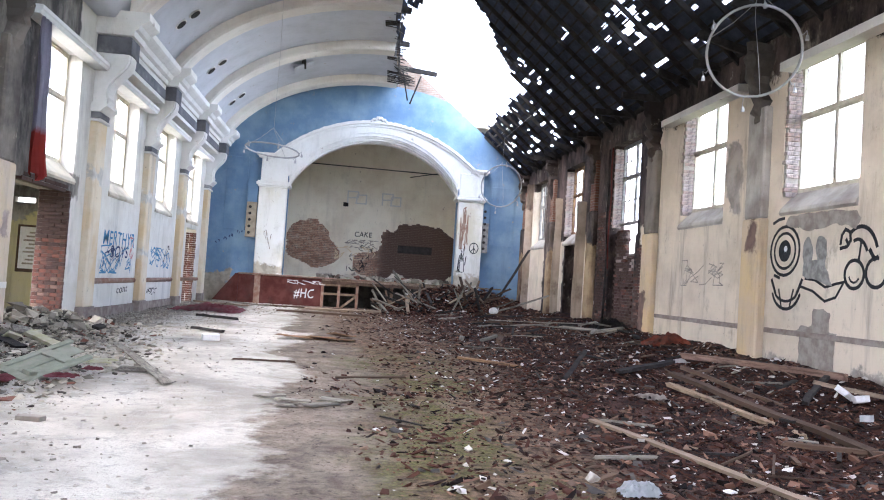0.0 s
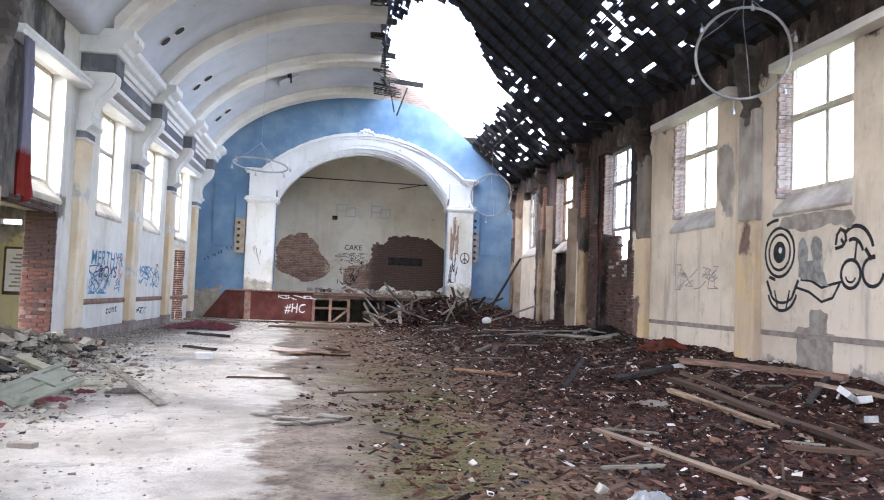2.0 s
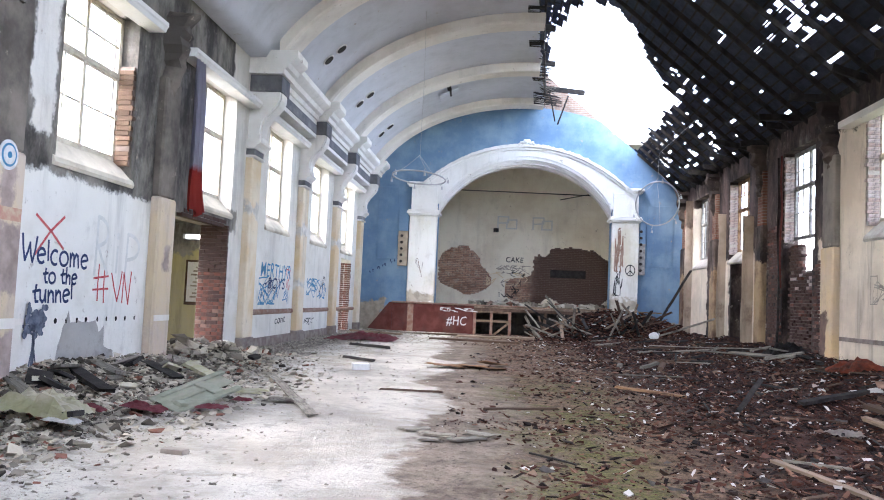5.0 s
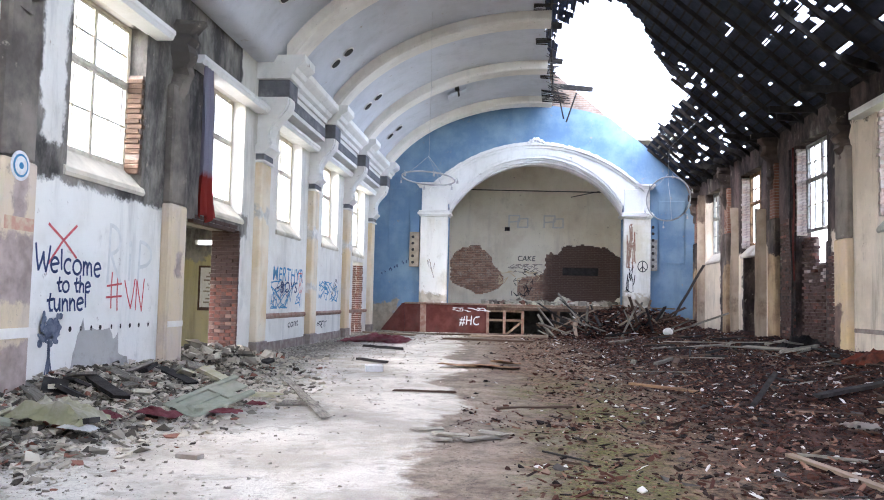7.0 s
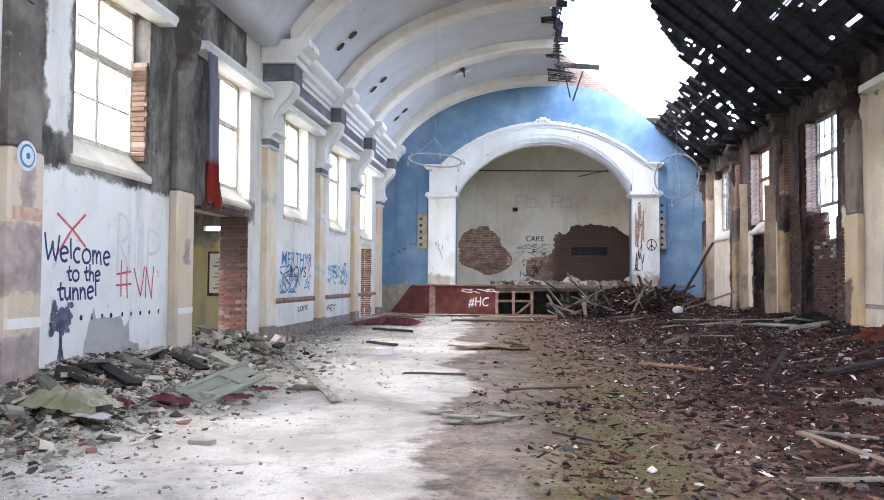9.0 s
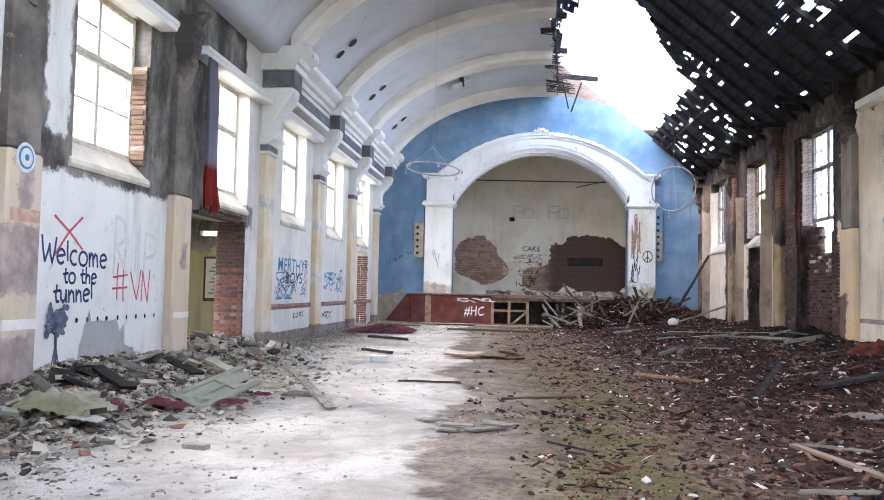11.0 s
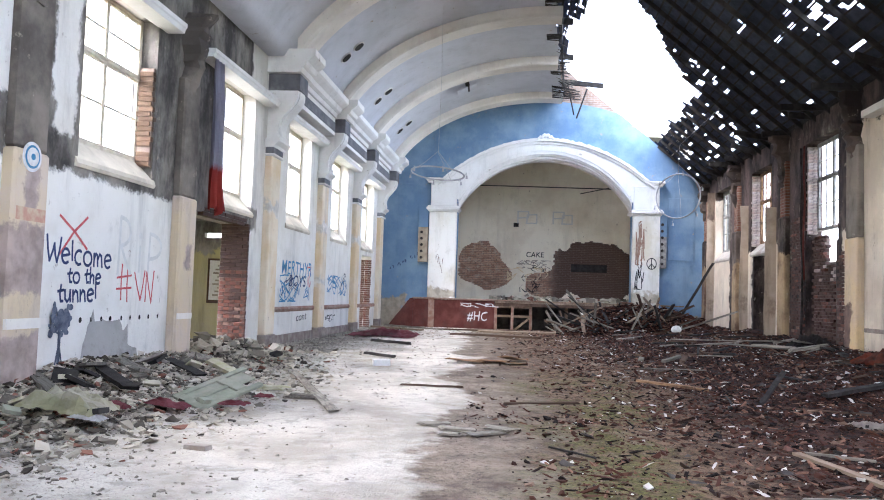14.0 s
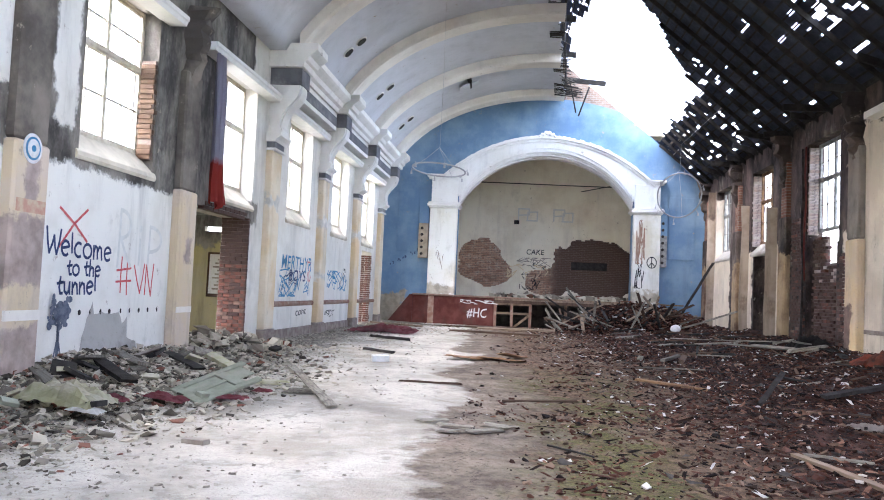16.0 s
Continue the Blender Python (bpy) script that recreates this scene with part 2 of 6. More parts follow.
def side_wall(name, face, back, openings, material, label, top=WTOP):
    us = sorted({YB, YE + 0.5, *(u for o in openings for u in o[:2])})
    zs = sorted({-0.3, top, *(z for o in openings for z in o[2:])})
    bm = bmesh.new()
    wall_cells(bm, "x", face, back, us, zs, lambda u, z: not any(o[0] < u < o[1] and o[2] < z < o[3] for o in openings))
    return structure(finish(name, bm, material), label, "wall")


def win_span(c):
    return (c - 0.95, c + 0.95)


openings_l = [(*win_span(c), 2.8, HEAD + 0.1) for c in WIN_L]
openings_l += [(12.5, 15.15, -0.2, 2.62), (26.0, 27.7, -0.2, 2.62)]
openings_r = [(*win_span(c), 2.8, HEAD + 0.1) for c in WIN_R]
openings_r += [(17.6, 19.4, -0.2, 3.0), (22.1, 23.6, -0.2, 2.82)]
# the broken window over the burnt doorway has lost its sill
WALL_LEFT = side_wall("wall_left", XL, XL - WALL_T, openings_l, M_LEFT, "peeling white plaster side wall with soot and writing on it", 7.0)
WALL_RIGHT = side_wall("wall_right", XR, XR + WALL_T, openings_r, M_RIGHT, "scorched cream plaster side wall with peeling patches")

# stage wall with its arch
ARCH_C, ARCH_HALF = 0.8, 3.25
ARCH_SPRING, ARCH_RISE = 4.72, 1.92
ARCH_R = (ARCH_HALF ** 2 + ARCH_RISE ** 2) / (2 * ARCH_RISE)


def arch_z(x):
    d = abs(x - ARCH_C)
    if d >= ARCH_HALF:
        return 0.0
    return ARCH_SPRING + ARCH_RISE - ARCH_R + math.sqrt(ARCH_R ** 2 - d * d)


def end_wall():
    bm = bmesh.new()
    xs = sorted({XL - WALL_T, XR + WALL_T, ARCH_C - ARCH_HALF, ARCH_C + ARCH_HALF, XC, *(ARCH_C - ARCH_HALF + ARCH_HALF * 2 * i / 28 for i in range(29)), *(XL + 0.5 * i for i in range(25))})
    for x0, x1 in zip(xs, xs[1:]):
        inside = abs((x0 + x1) / 2 - ARCH_C) < ARCH_HALF
        b0, b1 = (max(arch_z(x0), ARCH_SPRING) + 0.2, max(arch_z(x1), ARCH_SPRING) + 0.2) if inside else (-0.2, -0.2)
        add_prism(bm, [(x0, b0), (x1, b1), (x1, min(vault_z(x1), roof_z(x1))), (x0, min(vault_z(x0), roof_z(x0)))], "y", YE, YE + 0.5)
    bmesh.ops.remove_doubles(bm, verts=bm.verts, dist=0.0005)
    wall = structure(finish("wall_end", bm, M_BLUE), "faded blue plaster end wall round the stage arch", "wall")
    bm = bmesh.new()
    for x0, x1 in zip(xs, xs[1:]):
        t0, t1 = roof_z(x0), roof_z(x1)
        b0, b1 = min(vault_z(x0), t0 - 0.01), min(vault_z(x1), t1 - 0.01)
        add_prism(bm, [(x0, b0 + 0.003), (x1, b1 + 0.003), (x1, t1), (x0, t0)], "y", YE + 0.12, YE + 0.5)
    structure(finish("wall_gable", bm, M_BRICK_Y), "bare brick gable above the blue end wall", "wall")
    return wall


WALL_END = end_wall()

# wall behind the start, and the stage box
bm = bmesh.new()
add_prism(bm, [(XL - WALL_T, -0.3), (XR + WALL_T, -0.3), (XR + WALL_T, roof_z(XR + 0.1)), (XC, roof_z(XC)), (XL - WALL_T, roof_z(XL - 0.1))], "y", YB - 0.4, YB)
structure(finish("wall_rear", bm, M_STAGE_WALL), "plain plaster wall closing the hall", "wall")
YS = 34.0
for nm, lo, hi in (("wall_stage_back", (-4.6, YS + 0.04, 0), (6.2, YS + 0.35, 7.6)), ("wall_stage_left", (-4.6, YE + 0.5, 0), (-4.2, YS, 7.6)), ("wall_stage_right", (5.8, YE + 0.5, 0), (6.2, YS, 7.6)), ("ceiling_stage", (-4.6, YE + 0.5, 7.6), (6.2, YS + 0.35, 7.8))):
    bm = bmesh.new()
    add_box(bm, lo, hi)
    structure(finish(nm, bm, M_SOOTY_MORTAR if nm == "wall_stage_back" else M_STAGE_WALL), "cream plaster of the stage recess", "ceiling" if "ceiling" in nm else "wall")

# floor
def hall_floor():
    bm = bmesh.new()
    nx, ny = 150, 330
    x0, x1, y0, y1 = XL - 0.6, XR + 0.6, YB, YE
    grid = []
    for j in range(ny + 1):
        y = y0 + (y1 - y0) * j / ny
        grid.append([bm.verts.new((x0 + (x1 - x0) * i / nx, y, floor_z(x0 + (x1 - x0) * i / nx, y))) for i in range(nx + 1)])
    for j in range(ny):
        for i in range(nx):
            bm.faces.new((grid[j][i], grid[j][i + 1], grid[j + 1][i + 1], grid[j + 1][i]))
    n = Nodes("dusty_concrete_and_leaf_mould", 0.9)
    x, y, z = n.xyz()
    wob = n.math("MULTIPLY", n.math("SUBTRACT", n.noise(0.55, 8, 0.62), 0.5), 2.4)
    drift = n.math("MULTIPLY", n.math("MAXIMUM", n.math("SUBTRACT", y, 9.0), 0.0), 0.06)
    side = n.math("ADD", n.math("ADD", n.math("ADD", x, 0.72), drift), wob)
    white = n.mix(n.ramp(n.noise(0.8, 9, 0.7, seed=2), 0.36, 0.62), (0.36, 0.32, 0.262), (0.62, 0.575, 0.495))
    white = n.mix(n.ramp(n.noise(9, 6, 0.7, seed=4), 0.58, 0.74), white, (0.36, 0.34, 0.31))
    white = n.mix(n.ramp(n.noise(55, 4, 0.75, seed=15), 0.5, 0.66), white, (0.44, 0.39, 0.33))
    white = n.mix(n.math("MULTIPLY", n.ramp(n.noise(3.0, 10, 0.78, seed=18), 0.5, 0.62), 0.75), white, (0.3, 0.27, 0.225))
    damp = n.mix(n.ramp(n.noise(2.5, 9, 0.75, seed=6), 0.35, 0.66), (0.115, 0.085, 0.063), (0.29, 0.235, 0.18))
    damp = n.mix(n.ramp(n.noise(18, 6, 0.75, seed=16), 0.5, 0.68), damp, (0.07, 0.05, 0.038))
    mould = n.mix(n.ramp(n.noise(9, 10, 0.8, seed=8), 0.38, 0.62), (0.036, 0.022, 0.013), (0.21, 0.135, 0.083))
    mould = n.mix(n.ramp(n.noise(1.3, 8, 0.7, seed=28), 0.54, 0.66), mould, (0.2, 0.15, 0.105))
    strip = n.math("MULTIPLY", n.ramp(n.math("ADD", n.math("SUBTRACT", 2.0, x), wob), 0, 0.7), n.ramp(n.math("SUBTRACT", 14.5, y), 0, 3.0))
    moss = n.math("MULTIPLY", n.ramp(n.noise(0.75, 8, 0.66, seed=12), 0.44, 0.54), strip)
    tuft = n.mix(n.ramp(n.noise(30, 5, 0.7, seed=33), 0.4, 0.6), (0.048, 0.046, 0.014), (0.14, 0.128, 0.04))
    mould = n.mix(n.math("MULTIPLY", moss, n.ramp(n.noise(7, 8, 0.75, seed=3), 0.38, 0.56)), mould, tuft)
    char = n.mix(n.ramp(n.noise(10, 9, 0.78, seed=21), 0.38, 0.62), (0.006, 0.0035, 0.003), (0.05, 0.019, 0.012))
    char = n.mix(n.ramp(n.noise(1.1, 8, 0.7, seed=31), 0.55, 0.68), char, (0.09, 0.045, 0.031))
    mould = n.mix(n.ramp(n.math("ADD", x, wob), 1.4, 3.0), mould, char)
    c = n.mix(n.ramp(n.math("ADD", side, n.math("MULTIPLY", n.math("SUBTRACT", n.noise(2.6, 9, 0.74, seed=25), 0.5), 0.6)), -0.1, 0.13), white, damp)
    c = n.mix(n.ramp(n.math("ADD", side, n.math("MULTIPLY", n.math("SUBTRACT", n.noise(3.4, 9, 0.75, seed=26), 0.5), 1.6)), 0.5, 1.5), c, mould)
    lw = n.math("ADD", n.math("SUBTRACT", -3.4, x), wob)
    rub = n.mix(n.ramp(n.noise(6, 8, 0.7, seed=1), 0.36, 0.62), (0.075, 0.064, 0.05), (0.36, 0.32, 0.26))
    c = n.mix(n.ramp(lw, 0.0, 0.9), c, rub)
    n.bump(n.math("ADD", n.noise(30, 5), n.noise(6, 8, seed=5)), 0.7, 0.035)
    structure(finish("floor", bm, n.color(c), smooth=True), "pale dusty concrete floor giving way to dark mossy debris", "floor")


hall_floor()
bm = bmesh.new()
bmesh.ops.create_grid(bm, x_segments=2, y_segments=2, size=1500, matrix=Matrix.Translation((0, 0, -0.35)))
structure(finish("ground", bm, plain("rough_grass", (0.1, 0.12, 0.05), (0.16, 0.15, 0.09), scale=0.5)), "rough grass ground outside the hall", "ground")

# vault with its ribs
def vault():
    bm = bmesh.new()
    xs0 = -4.95
    ny, nx = 70, 44
    y0, y1 = YB, YE
    for side in (0.0, 0.12):
        rows = []
        for j in range(ny + 1):
            y = y0 + (y1 - y0) * j / ny
            foot = bm.verts.new((XL - 0.05, y, vault_z(xs0, side)))
            xe = vault_edge(y) + noise.noise((y * 1.7, 0, 3)) * 0.25 + noise.noise((y * 6, 0, 3)) * 0.12
            rows.append([foot] + [bm.verts.new((xs0 + (xe - xs0) * i / nx, y, vault_z(xs0 + (xe - xs0) * i / nx, side) )) for i in range(nx + 1)])
        for j in range(ny):
            for i in range(nx + 1):
                bm.faces.new((rows[j][i], rows[j][i + 1], rows[j + 1][i + 1], rows[j + 1][i]))
    ob = structure(finish("ceiling", bm, M_VAULT, smooth=True), "pale grey barrel vault, broken open along the crown", "ceiling")
    for yc in PIL_L:
        bm = bmesh.new()
        xe = vault_edge(yc) + random.uniform(-0.15, 0.25)
        xs1 = -4.7
        prof = ((-0.34, 0.005), (-0.34, -0.2), (-0.3, -0.26), (0.3, -0.26), (0.34, -0.2), (0.34, 0.005))
        prev = None
        for i in range(45):
            x = xs1 + (xe - xs1) * i / 44
            ring = [bm.verts.new((x, yc + a, vault_z(x, b))) for a, b in prof]
            if prev:
                for k in range(len(prof)):
                    bm.faces.new((prev[k], ring[k], ring[(k + 1) % len(prof)], prev[(k + 1) % len(prof)]))
            else:
                bm.faces.new(ring)
            prev = ring
        bm.faces.new(prev)
        part("rib", bm, M_RIB, ob, smooth=False)


vault()

# roof slopes
def roof_point(y, s, lift=0.0):
    """A point of the right roof slope, s metres up from the eaves."""
    k = 1 / math.sqrt(1 + 0.84 ** 2)
    return Vector((6.95 - s * k + lift * 0.84 * k, y, roof_z(6.95 - s * k) + lift * k))


def hole(y, s):
    """The large gap burnt through the roof, and an unseen opening added near the start for light."""
    w = noise.noise((y * 0.8, s * 0.8, 7.0)) * 0.9 + noise.noise((y * 3, s * 3, 1.0)) * 0.35
    lo = 2.7 + 1.2 * max(0.0, 22.7 - y) + 0.8 * w
    # unseen opening over the start, added to let sky light onto the near floor
    if y < 6.0 + w and s > 1.2 + w:
        return True
    near_ridge = 7.2 - 0.16 * max(0.0, 25.5 - y) + 0.35 * w
    return 20.5 + w < y < 31 and lo < s < near_ridge


def slates_lost(y, s):
    """Share of slates missing at a place on the slope."""
    patch = ((y - 14.3) / 2.3) ** 2 + ((s - 2.1) / 0.65) ** 2
    if patch < 1:
        return 0.42 * (1.2 - patch)
    if 13.2 < y < 16.0 and 0.9 < s < 1.06:
        return 0.3
    if y > 19.5 and s > 6.0:
        return 0.13
    if y > 20.8 and 0.7 < s < 3.4:
        return 0.12 + 0.2 * max(0.0, noise.noise((y * 0.9, s * 1.2, 4.0)))
    cluster = noise.noise((y * 0.55, s * 0.9, 2.0)) + 0.4 * noise.noise((y * 1.6, s * 1.9, 6.0))
    return 0.02 + max(0.0, cluster - 0.2) * 0.28


def roof():
    kx = math.sqrt(1 + 0.84 ** 2)
    length = (6.95 - XC) * kx
    bm = bmesh.new()
    course, width = 0.125, 0.2
    random.seed(5)
    for r in range(int(length / course)):
        gone = False
        for q in range(int((YE + 0.5 - YB) / width)):
            y, s = YB + q * width + (width / 2 if r % 2 else 0), r * course
            if hole(y, s):
                continue
            worn = slates_lost(y, s)
            gone = random.random() < (min(0.55, worn * 5) if gone else worn)
            if gone:
                continue
            a = [roof_point(y, s, 0.06), roof_point(y + width - 0.004, s, 0.06), roof_point(y + width - 0.004, s + course + 0.05, 0.045), roof_point(y, s + course + 0.05, 0.045)]
            top = [p + Vector((0.011, 0, 0.014)) for p in a]
            v = [bm.verts.new(p) for p in a + top]
            for f in ((0, 1, 2, 3), (7, 6, 5, 4), (0, 4, 5, 1), (1, 5, 6, 2), (2, 6, 7, 3), (3, 7, 4, 0)):
                bm.faces.new([v[i] for i in f])
    me = bpy.data.meshes.new("roof_slates")
    bm.to_mesh(me)
    bm.free()
    me.materials.append(M_SLATE)
    root = structure(new("roof"), "burnt slate roof slope with many slates missing", "roof")
    ob = new("slates", me)
    ob.parent = root
    ob["kind"] = "stuff"
    # battens along the slope's length
    course = 0.26
    for r in range(int(length / course)):
        s = r * course + 0.13
        y = YB
        while y < YE:
            y2 = min(YE, y + 4.1)
            while y2 > y and hole(y2, s):
                y2 -= 0.3
            if y2 - y > 0.3 and not hole(y, s):
                bm = bmesh.new()
                m = Matrix.Translation(roof_point(y, s)) @ Matrix.Rotation(math.atan(0.84), 4, "Y")
                add_box(bm, (-0.02, 0, -0.0), (0.02, y2 - y, 0.03), m)
                part("batten", bm, M_CHAR, root)
            y += 4.1
    y = YB + 0.3
    while y < YE:
        s = 0.0
        while s < length and not hole(y, s):
            s += 0.1
        bm = bmesh.new()
        m = Matrix.Translation(roof_point(y, 0)) @ Matrix.Rotation(math.atan(0.84), 4, "Y")
        add_box(bm, (-s, -0.025, -0.1), (0, 0.025, -0.004), m)
        part("rafter", bm, M_CHAR, root)
        y += 0.84
    bm = bmesh.new()
    add_prism(bm, [(2 * XC - 7.3, roof_z(2 * XC - 7.3)), (XC, roof_z(XC)), (XC, roof_z(XC) + 0.12), (2 * XC - 7.3, roof_z(2 * XC - 7.3) + 0.12)], "y", YB - 0.4, YE + 0.5)
    part("far_slope", bm, M_SLATE, root)


roof()

# more materials
M_PAINT_WHITE = plain("white_spray_paint", (0.7, 0.7, 0.7), (0.55, 0.54, 0.53), scale=12)
M_PAINT_BLUE = plain("dark_blue_spray_paint", (0.03, 0.045, 0.11), (0.05, 0.07, 0.15), scale=12)
M_PAINT_SKY = plain("bright_blue_spray_paint", (0.05, 0.2, 0.36), (0.12, 0.27, 0.4), scale=12)
M_PAINT_RED = plain("red_spray_paint", (0.5, 0.07, 0.08), (0.6, 0.16, 0.15), scale=12)
M_PAINT_BLACK = plain("black_spray_paint", (0.018, 0.018, 0.02), (0.035, 0.035, 0.037), scale=12)
M_PAINT_FAINT = plain("faded_grey_paint", (0.58, 0.57, 0.52), (0.65, 0.64, 0.6), scale=9)
M_METAL = plain("galvanised_wire", (0.5, 0.5, 0.5), (0.38, 0.37, 0.36), rough=0.45, metal=0.7)
M_BARE = plain("bare_render_patch", (0.36, 0.32, 0.27), (0.24, 0.2, 0.17), scale=5)
M_RAIL = plain("brown_painted_rail", (0.25, 0.13, 0.09), (0.33, 0.24, 0.18), scale=6)
M_SKIRT = plain("scuffed_brown_skirting", (0.22, 0.17, 0.14), (0.33, 0.28, 0.24), scale=5)
M_RUBBLE = Nodes("broken_plaster_and_brick_rubble", 0.92)
_c = M_RUBBLE.mix(M_RUBBLE.ramp(M_RUBBLE.island(), 0.0, 0.75), (0.055, 0.045, 0.034), (0.52, 0.465, 0.365))
_c = M_RUBBLE.mix(M_RUBBLE.ramp(M_RUBBLE.island(), 0.93, 0.935), _c, (0.24, 0.11, 0.075))
_c = M_RUBBLE.mix(M_RUBBLE.ramp(M_RUBBLE.noise(5, 8, 0.7), 0.56, 0.74), _c, (0.2, 0.18, 0.14))
M_RUBBLE.bump(M_RUBBLE.noise(40, 4), 0.5)
M_RUBBLE = M_RUBBLE.color(_c)
M_LITTER = Nodes("charred_splinters_and_leaf_litter", 0.88)
_c = M_LITTER.mix(M_LITTER.ramp(M_LITTER.island(), 0.1, 0.62), (0.009, 0.005, 0.004), (0.07, 0.026, 0.016))
_c = M_LITTER.mix(M_LITTER.ramp(M_LITTER.island(), 0.74, 0.99), _c, (0.25, 0.138, 0.09))
_c = M_LITTER.mix(M_LITTER.ramp(M_LITTER.island(), 0.965, 0.97), _c, (0.58, 0.54, 0.5))
M_LITTER.bump(M_LITTER.noise(60, 4, stretch=(1, 0.2, 1)), 0.4)
M_LITTER = M_LITTER.color(_c)
M_GRIT = Nodes("dusty_grit", 0.92)
_c = M_GRIT.mix(M_GRIT.island(), (0.13, 0.112, 0.088), (0.52, 0.47, 0.39))
M_GRIT = M_GRIT.color(_c)
M_CHIP = plain("white_plaster_chip", (0.6, 0.56, 0.5), (0.36, 0.32, 0.27), scale=14)
M_PALE = plain("pale_sawn_timber", (0.36, 0.27, 0.19), (0.2, 0.14, 0.1), scale=6, dirt=(0.13, 0.09, 0.065), stretch=(1, 1, 0.08), vary=0.3)
M_BOARD_PALE = plain("dusty_pale_board", (0.42, 0.37, 0.3), (0.28, 0.23, 0.18), scale=6, stretch=(1, 1, 0.1), dirt=(0.14, 0.1, 0.075))
M_GREYWOOD = plain("greyed_roof_timber", (0.38, 0.35, 0.28), (0.2, 0.17, 0.14), scale=6, stretch=(1, 1, 0.08), vary=0.75)
M_DARKWOOD = plain("scorched_brown_timber", (0.12, 0.075, 0.05), (0.2, 0.13, 0.09), scale=6, stretch=(1, 1, 0.08), vary=0.6)
M_OCHRE = plain("ochre_chipboard", (0.34, 0.2, 0.1), (0.2, 0.115, 0.065), scale=6, stretch=(1, 1, 0.1))
M_DOOR = plain("pale_green_door_paint", (0.33, 0.34, 0.26), (0.26, 0.27, 0.2), scale=7, dirt=(0.38, 0.35, 0.28))
M_CLOTH_RED = plain("dirty_red_cloth", (0.19, 0.04, 0.05), (0.26, 0.09, 0.1), scale=8, dirt=(0.14, 0.09, 0.08))
M_ORANGE = plain("orange_red_carpet", (0.3, 0.075, 0.04), (0.2, 0.05, 0.03), scale=10, dirt=(0.06, 0.04, 0.03))
M_SHEET = plain("mossy_pale_sheet", (0.44, 0.42, 0.25), (0.58, 0.54, 0.42), scale=4)
M_FOAM = plain("white_foam", (0.75, 0.74, 0.72), (0.68, 0.66, 0.63), scale=20)
M_PLASTIC = plain("clear_white_plastic", (0.56, 0.57, 0.57), (0.4, 0.41, 0.41), scale=9, rough=0.25)
M_BRICK = Nodes("old_red_brick", 0.92)
_c = M_BRICK.mix(M_BRICK.random(), (0.2, 0.08, 0.055), (0.12, 0.055, 0.042))
_c = M_BRICK.mix(M_BRICK.ramp(M_BRICK.random(), 0.8, 0.85), _c, (0.24, 0.15, 0.11))
_c = M_BRICK.mix(M_BRICK.ramp(M_BRICK.noise(2.2, 8, 0.7, seed=1.3), 0.38, 0.62), _c, (0.09, 0.06, 0.05))
M_BRICK.bump(M_BRICK.noise(50, 5), 0.5)
M_BRICK = M_BRICK.color(_c)
M_BRICK_PALE = Nodes("pale_brick", 0.92)
_c = M_BRICK_PALE.mix(M_BRICK_PALE.random(), (0.42, 0.36, 0.33), (0.34, 0.24, 0.2))
_c = M_BRICK_PALE.mix(M_BRICK_PALE.ramp(M_BRICK_PALE.noise(7, 6), 0.5, 0.7), _c, (0.14, 0.12, 0.11))
M_BRICK_PALE.bump(M_BRICK_PALE.noise(50, 5), 0.5)
M_BRICK_PALE = M_BRICK_PALE.color(_c)
M_BRICK_ISL = Nodes("exposed_stage_brick", 0.92)
_c = M_BRICK_ISL.mix(M_BRICK_ISL.island(), (0.5, 0.32, 0.22), (0.32, 0.18, 0.125))
_c = M_BRICK_ISL.mix(M_BRICK_ISL.ramp(M_BRICK_ISL.noise(5, 8, 0.75, seed=4), 0.48, 0.66), _c, (0.5, 0.41, 0.31))
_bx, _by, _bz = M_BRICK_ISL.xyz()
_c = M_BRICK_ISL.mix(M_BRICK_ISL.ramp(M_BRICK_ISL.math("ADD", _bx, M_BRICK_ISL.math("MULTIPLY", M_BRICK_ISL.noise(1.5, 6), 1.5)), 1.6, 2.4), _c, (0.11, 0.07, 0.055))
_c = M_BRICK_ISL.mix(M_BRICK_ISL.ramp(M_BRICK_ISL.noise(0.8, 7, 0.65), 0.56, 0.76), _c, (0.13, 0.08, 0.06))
M_BRICK_ISL.bump(M_BRICK_ISL.noise(40, 5), 0.5)
M_BRICK_ISL = M_BRICK_ISL.color(_c)
M_MORTAR = plain("lime_mortar", (0.4, 0.36, 0.3), (0.28, 0.24, 0.2), scale=9)
M_GLASS = Nodes("dusty_window_glass", 0.12)
M_GLASS.bsdf.inputs["Transmission Weight"].default_value = 1.0
M_GLASS.bsdf.inputs["IOR"].default_value = 1.02
M_GLASS = M_GLASS.color((0.95, 0.95, 0.93))
_k = Nodes("two_coloured_curtain", 0.95)
_x, _y, _z = _k.xyz()
_w = _k.math("ADD", _z, _k.math("MULTIPLY", _k.noise(3, 5), 0.3))
M_CURTAIN = _k.color(_k.mix(_k.ramp(_w, 3.42, 3.55), (0.32, 0.045, 0.035), (0.36, 0.35, 0.42)))


M_DARKFRAME = plain("scorched_window_paint", (0.2, 0.19, 0.17), (0.34, 0.32, 0.29), scale=8)
M_SILL_L = plaster("cracked_cream_sill", (0.66, 0.6, 0.48), (0.4, 0.36, 0.28), streak=0.2)
M_SILL_R = plaster("crumbling_sill", (0.5, 0.46, 0.4), (0.26, 0.22, 0.19), streak=0.4)


def set_face(side):
    """Wall face and inward direction of a side wall."""
    return (XL, 1) if side == "L" else (XR, -1)


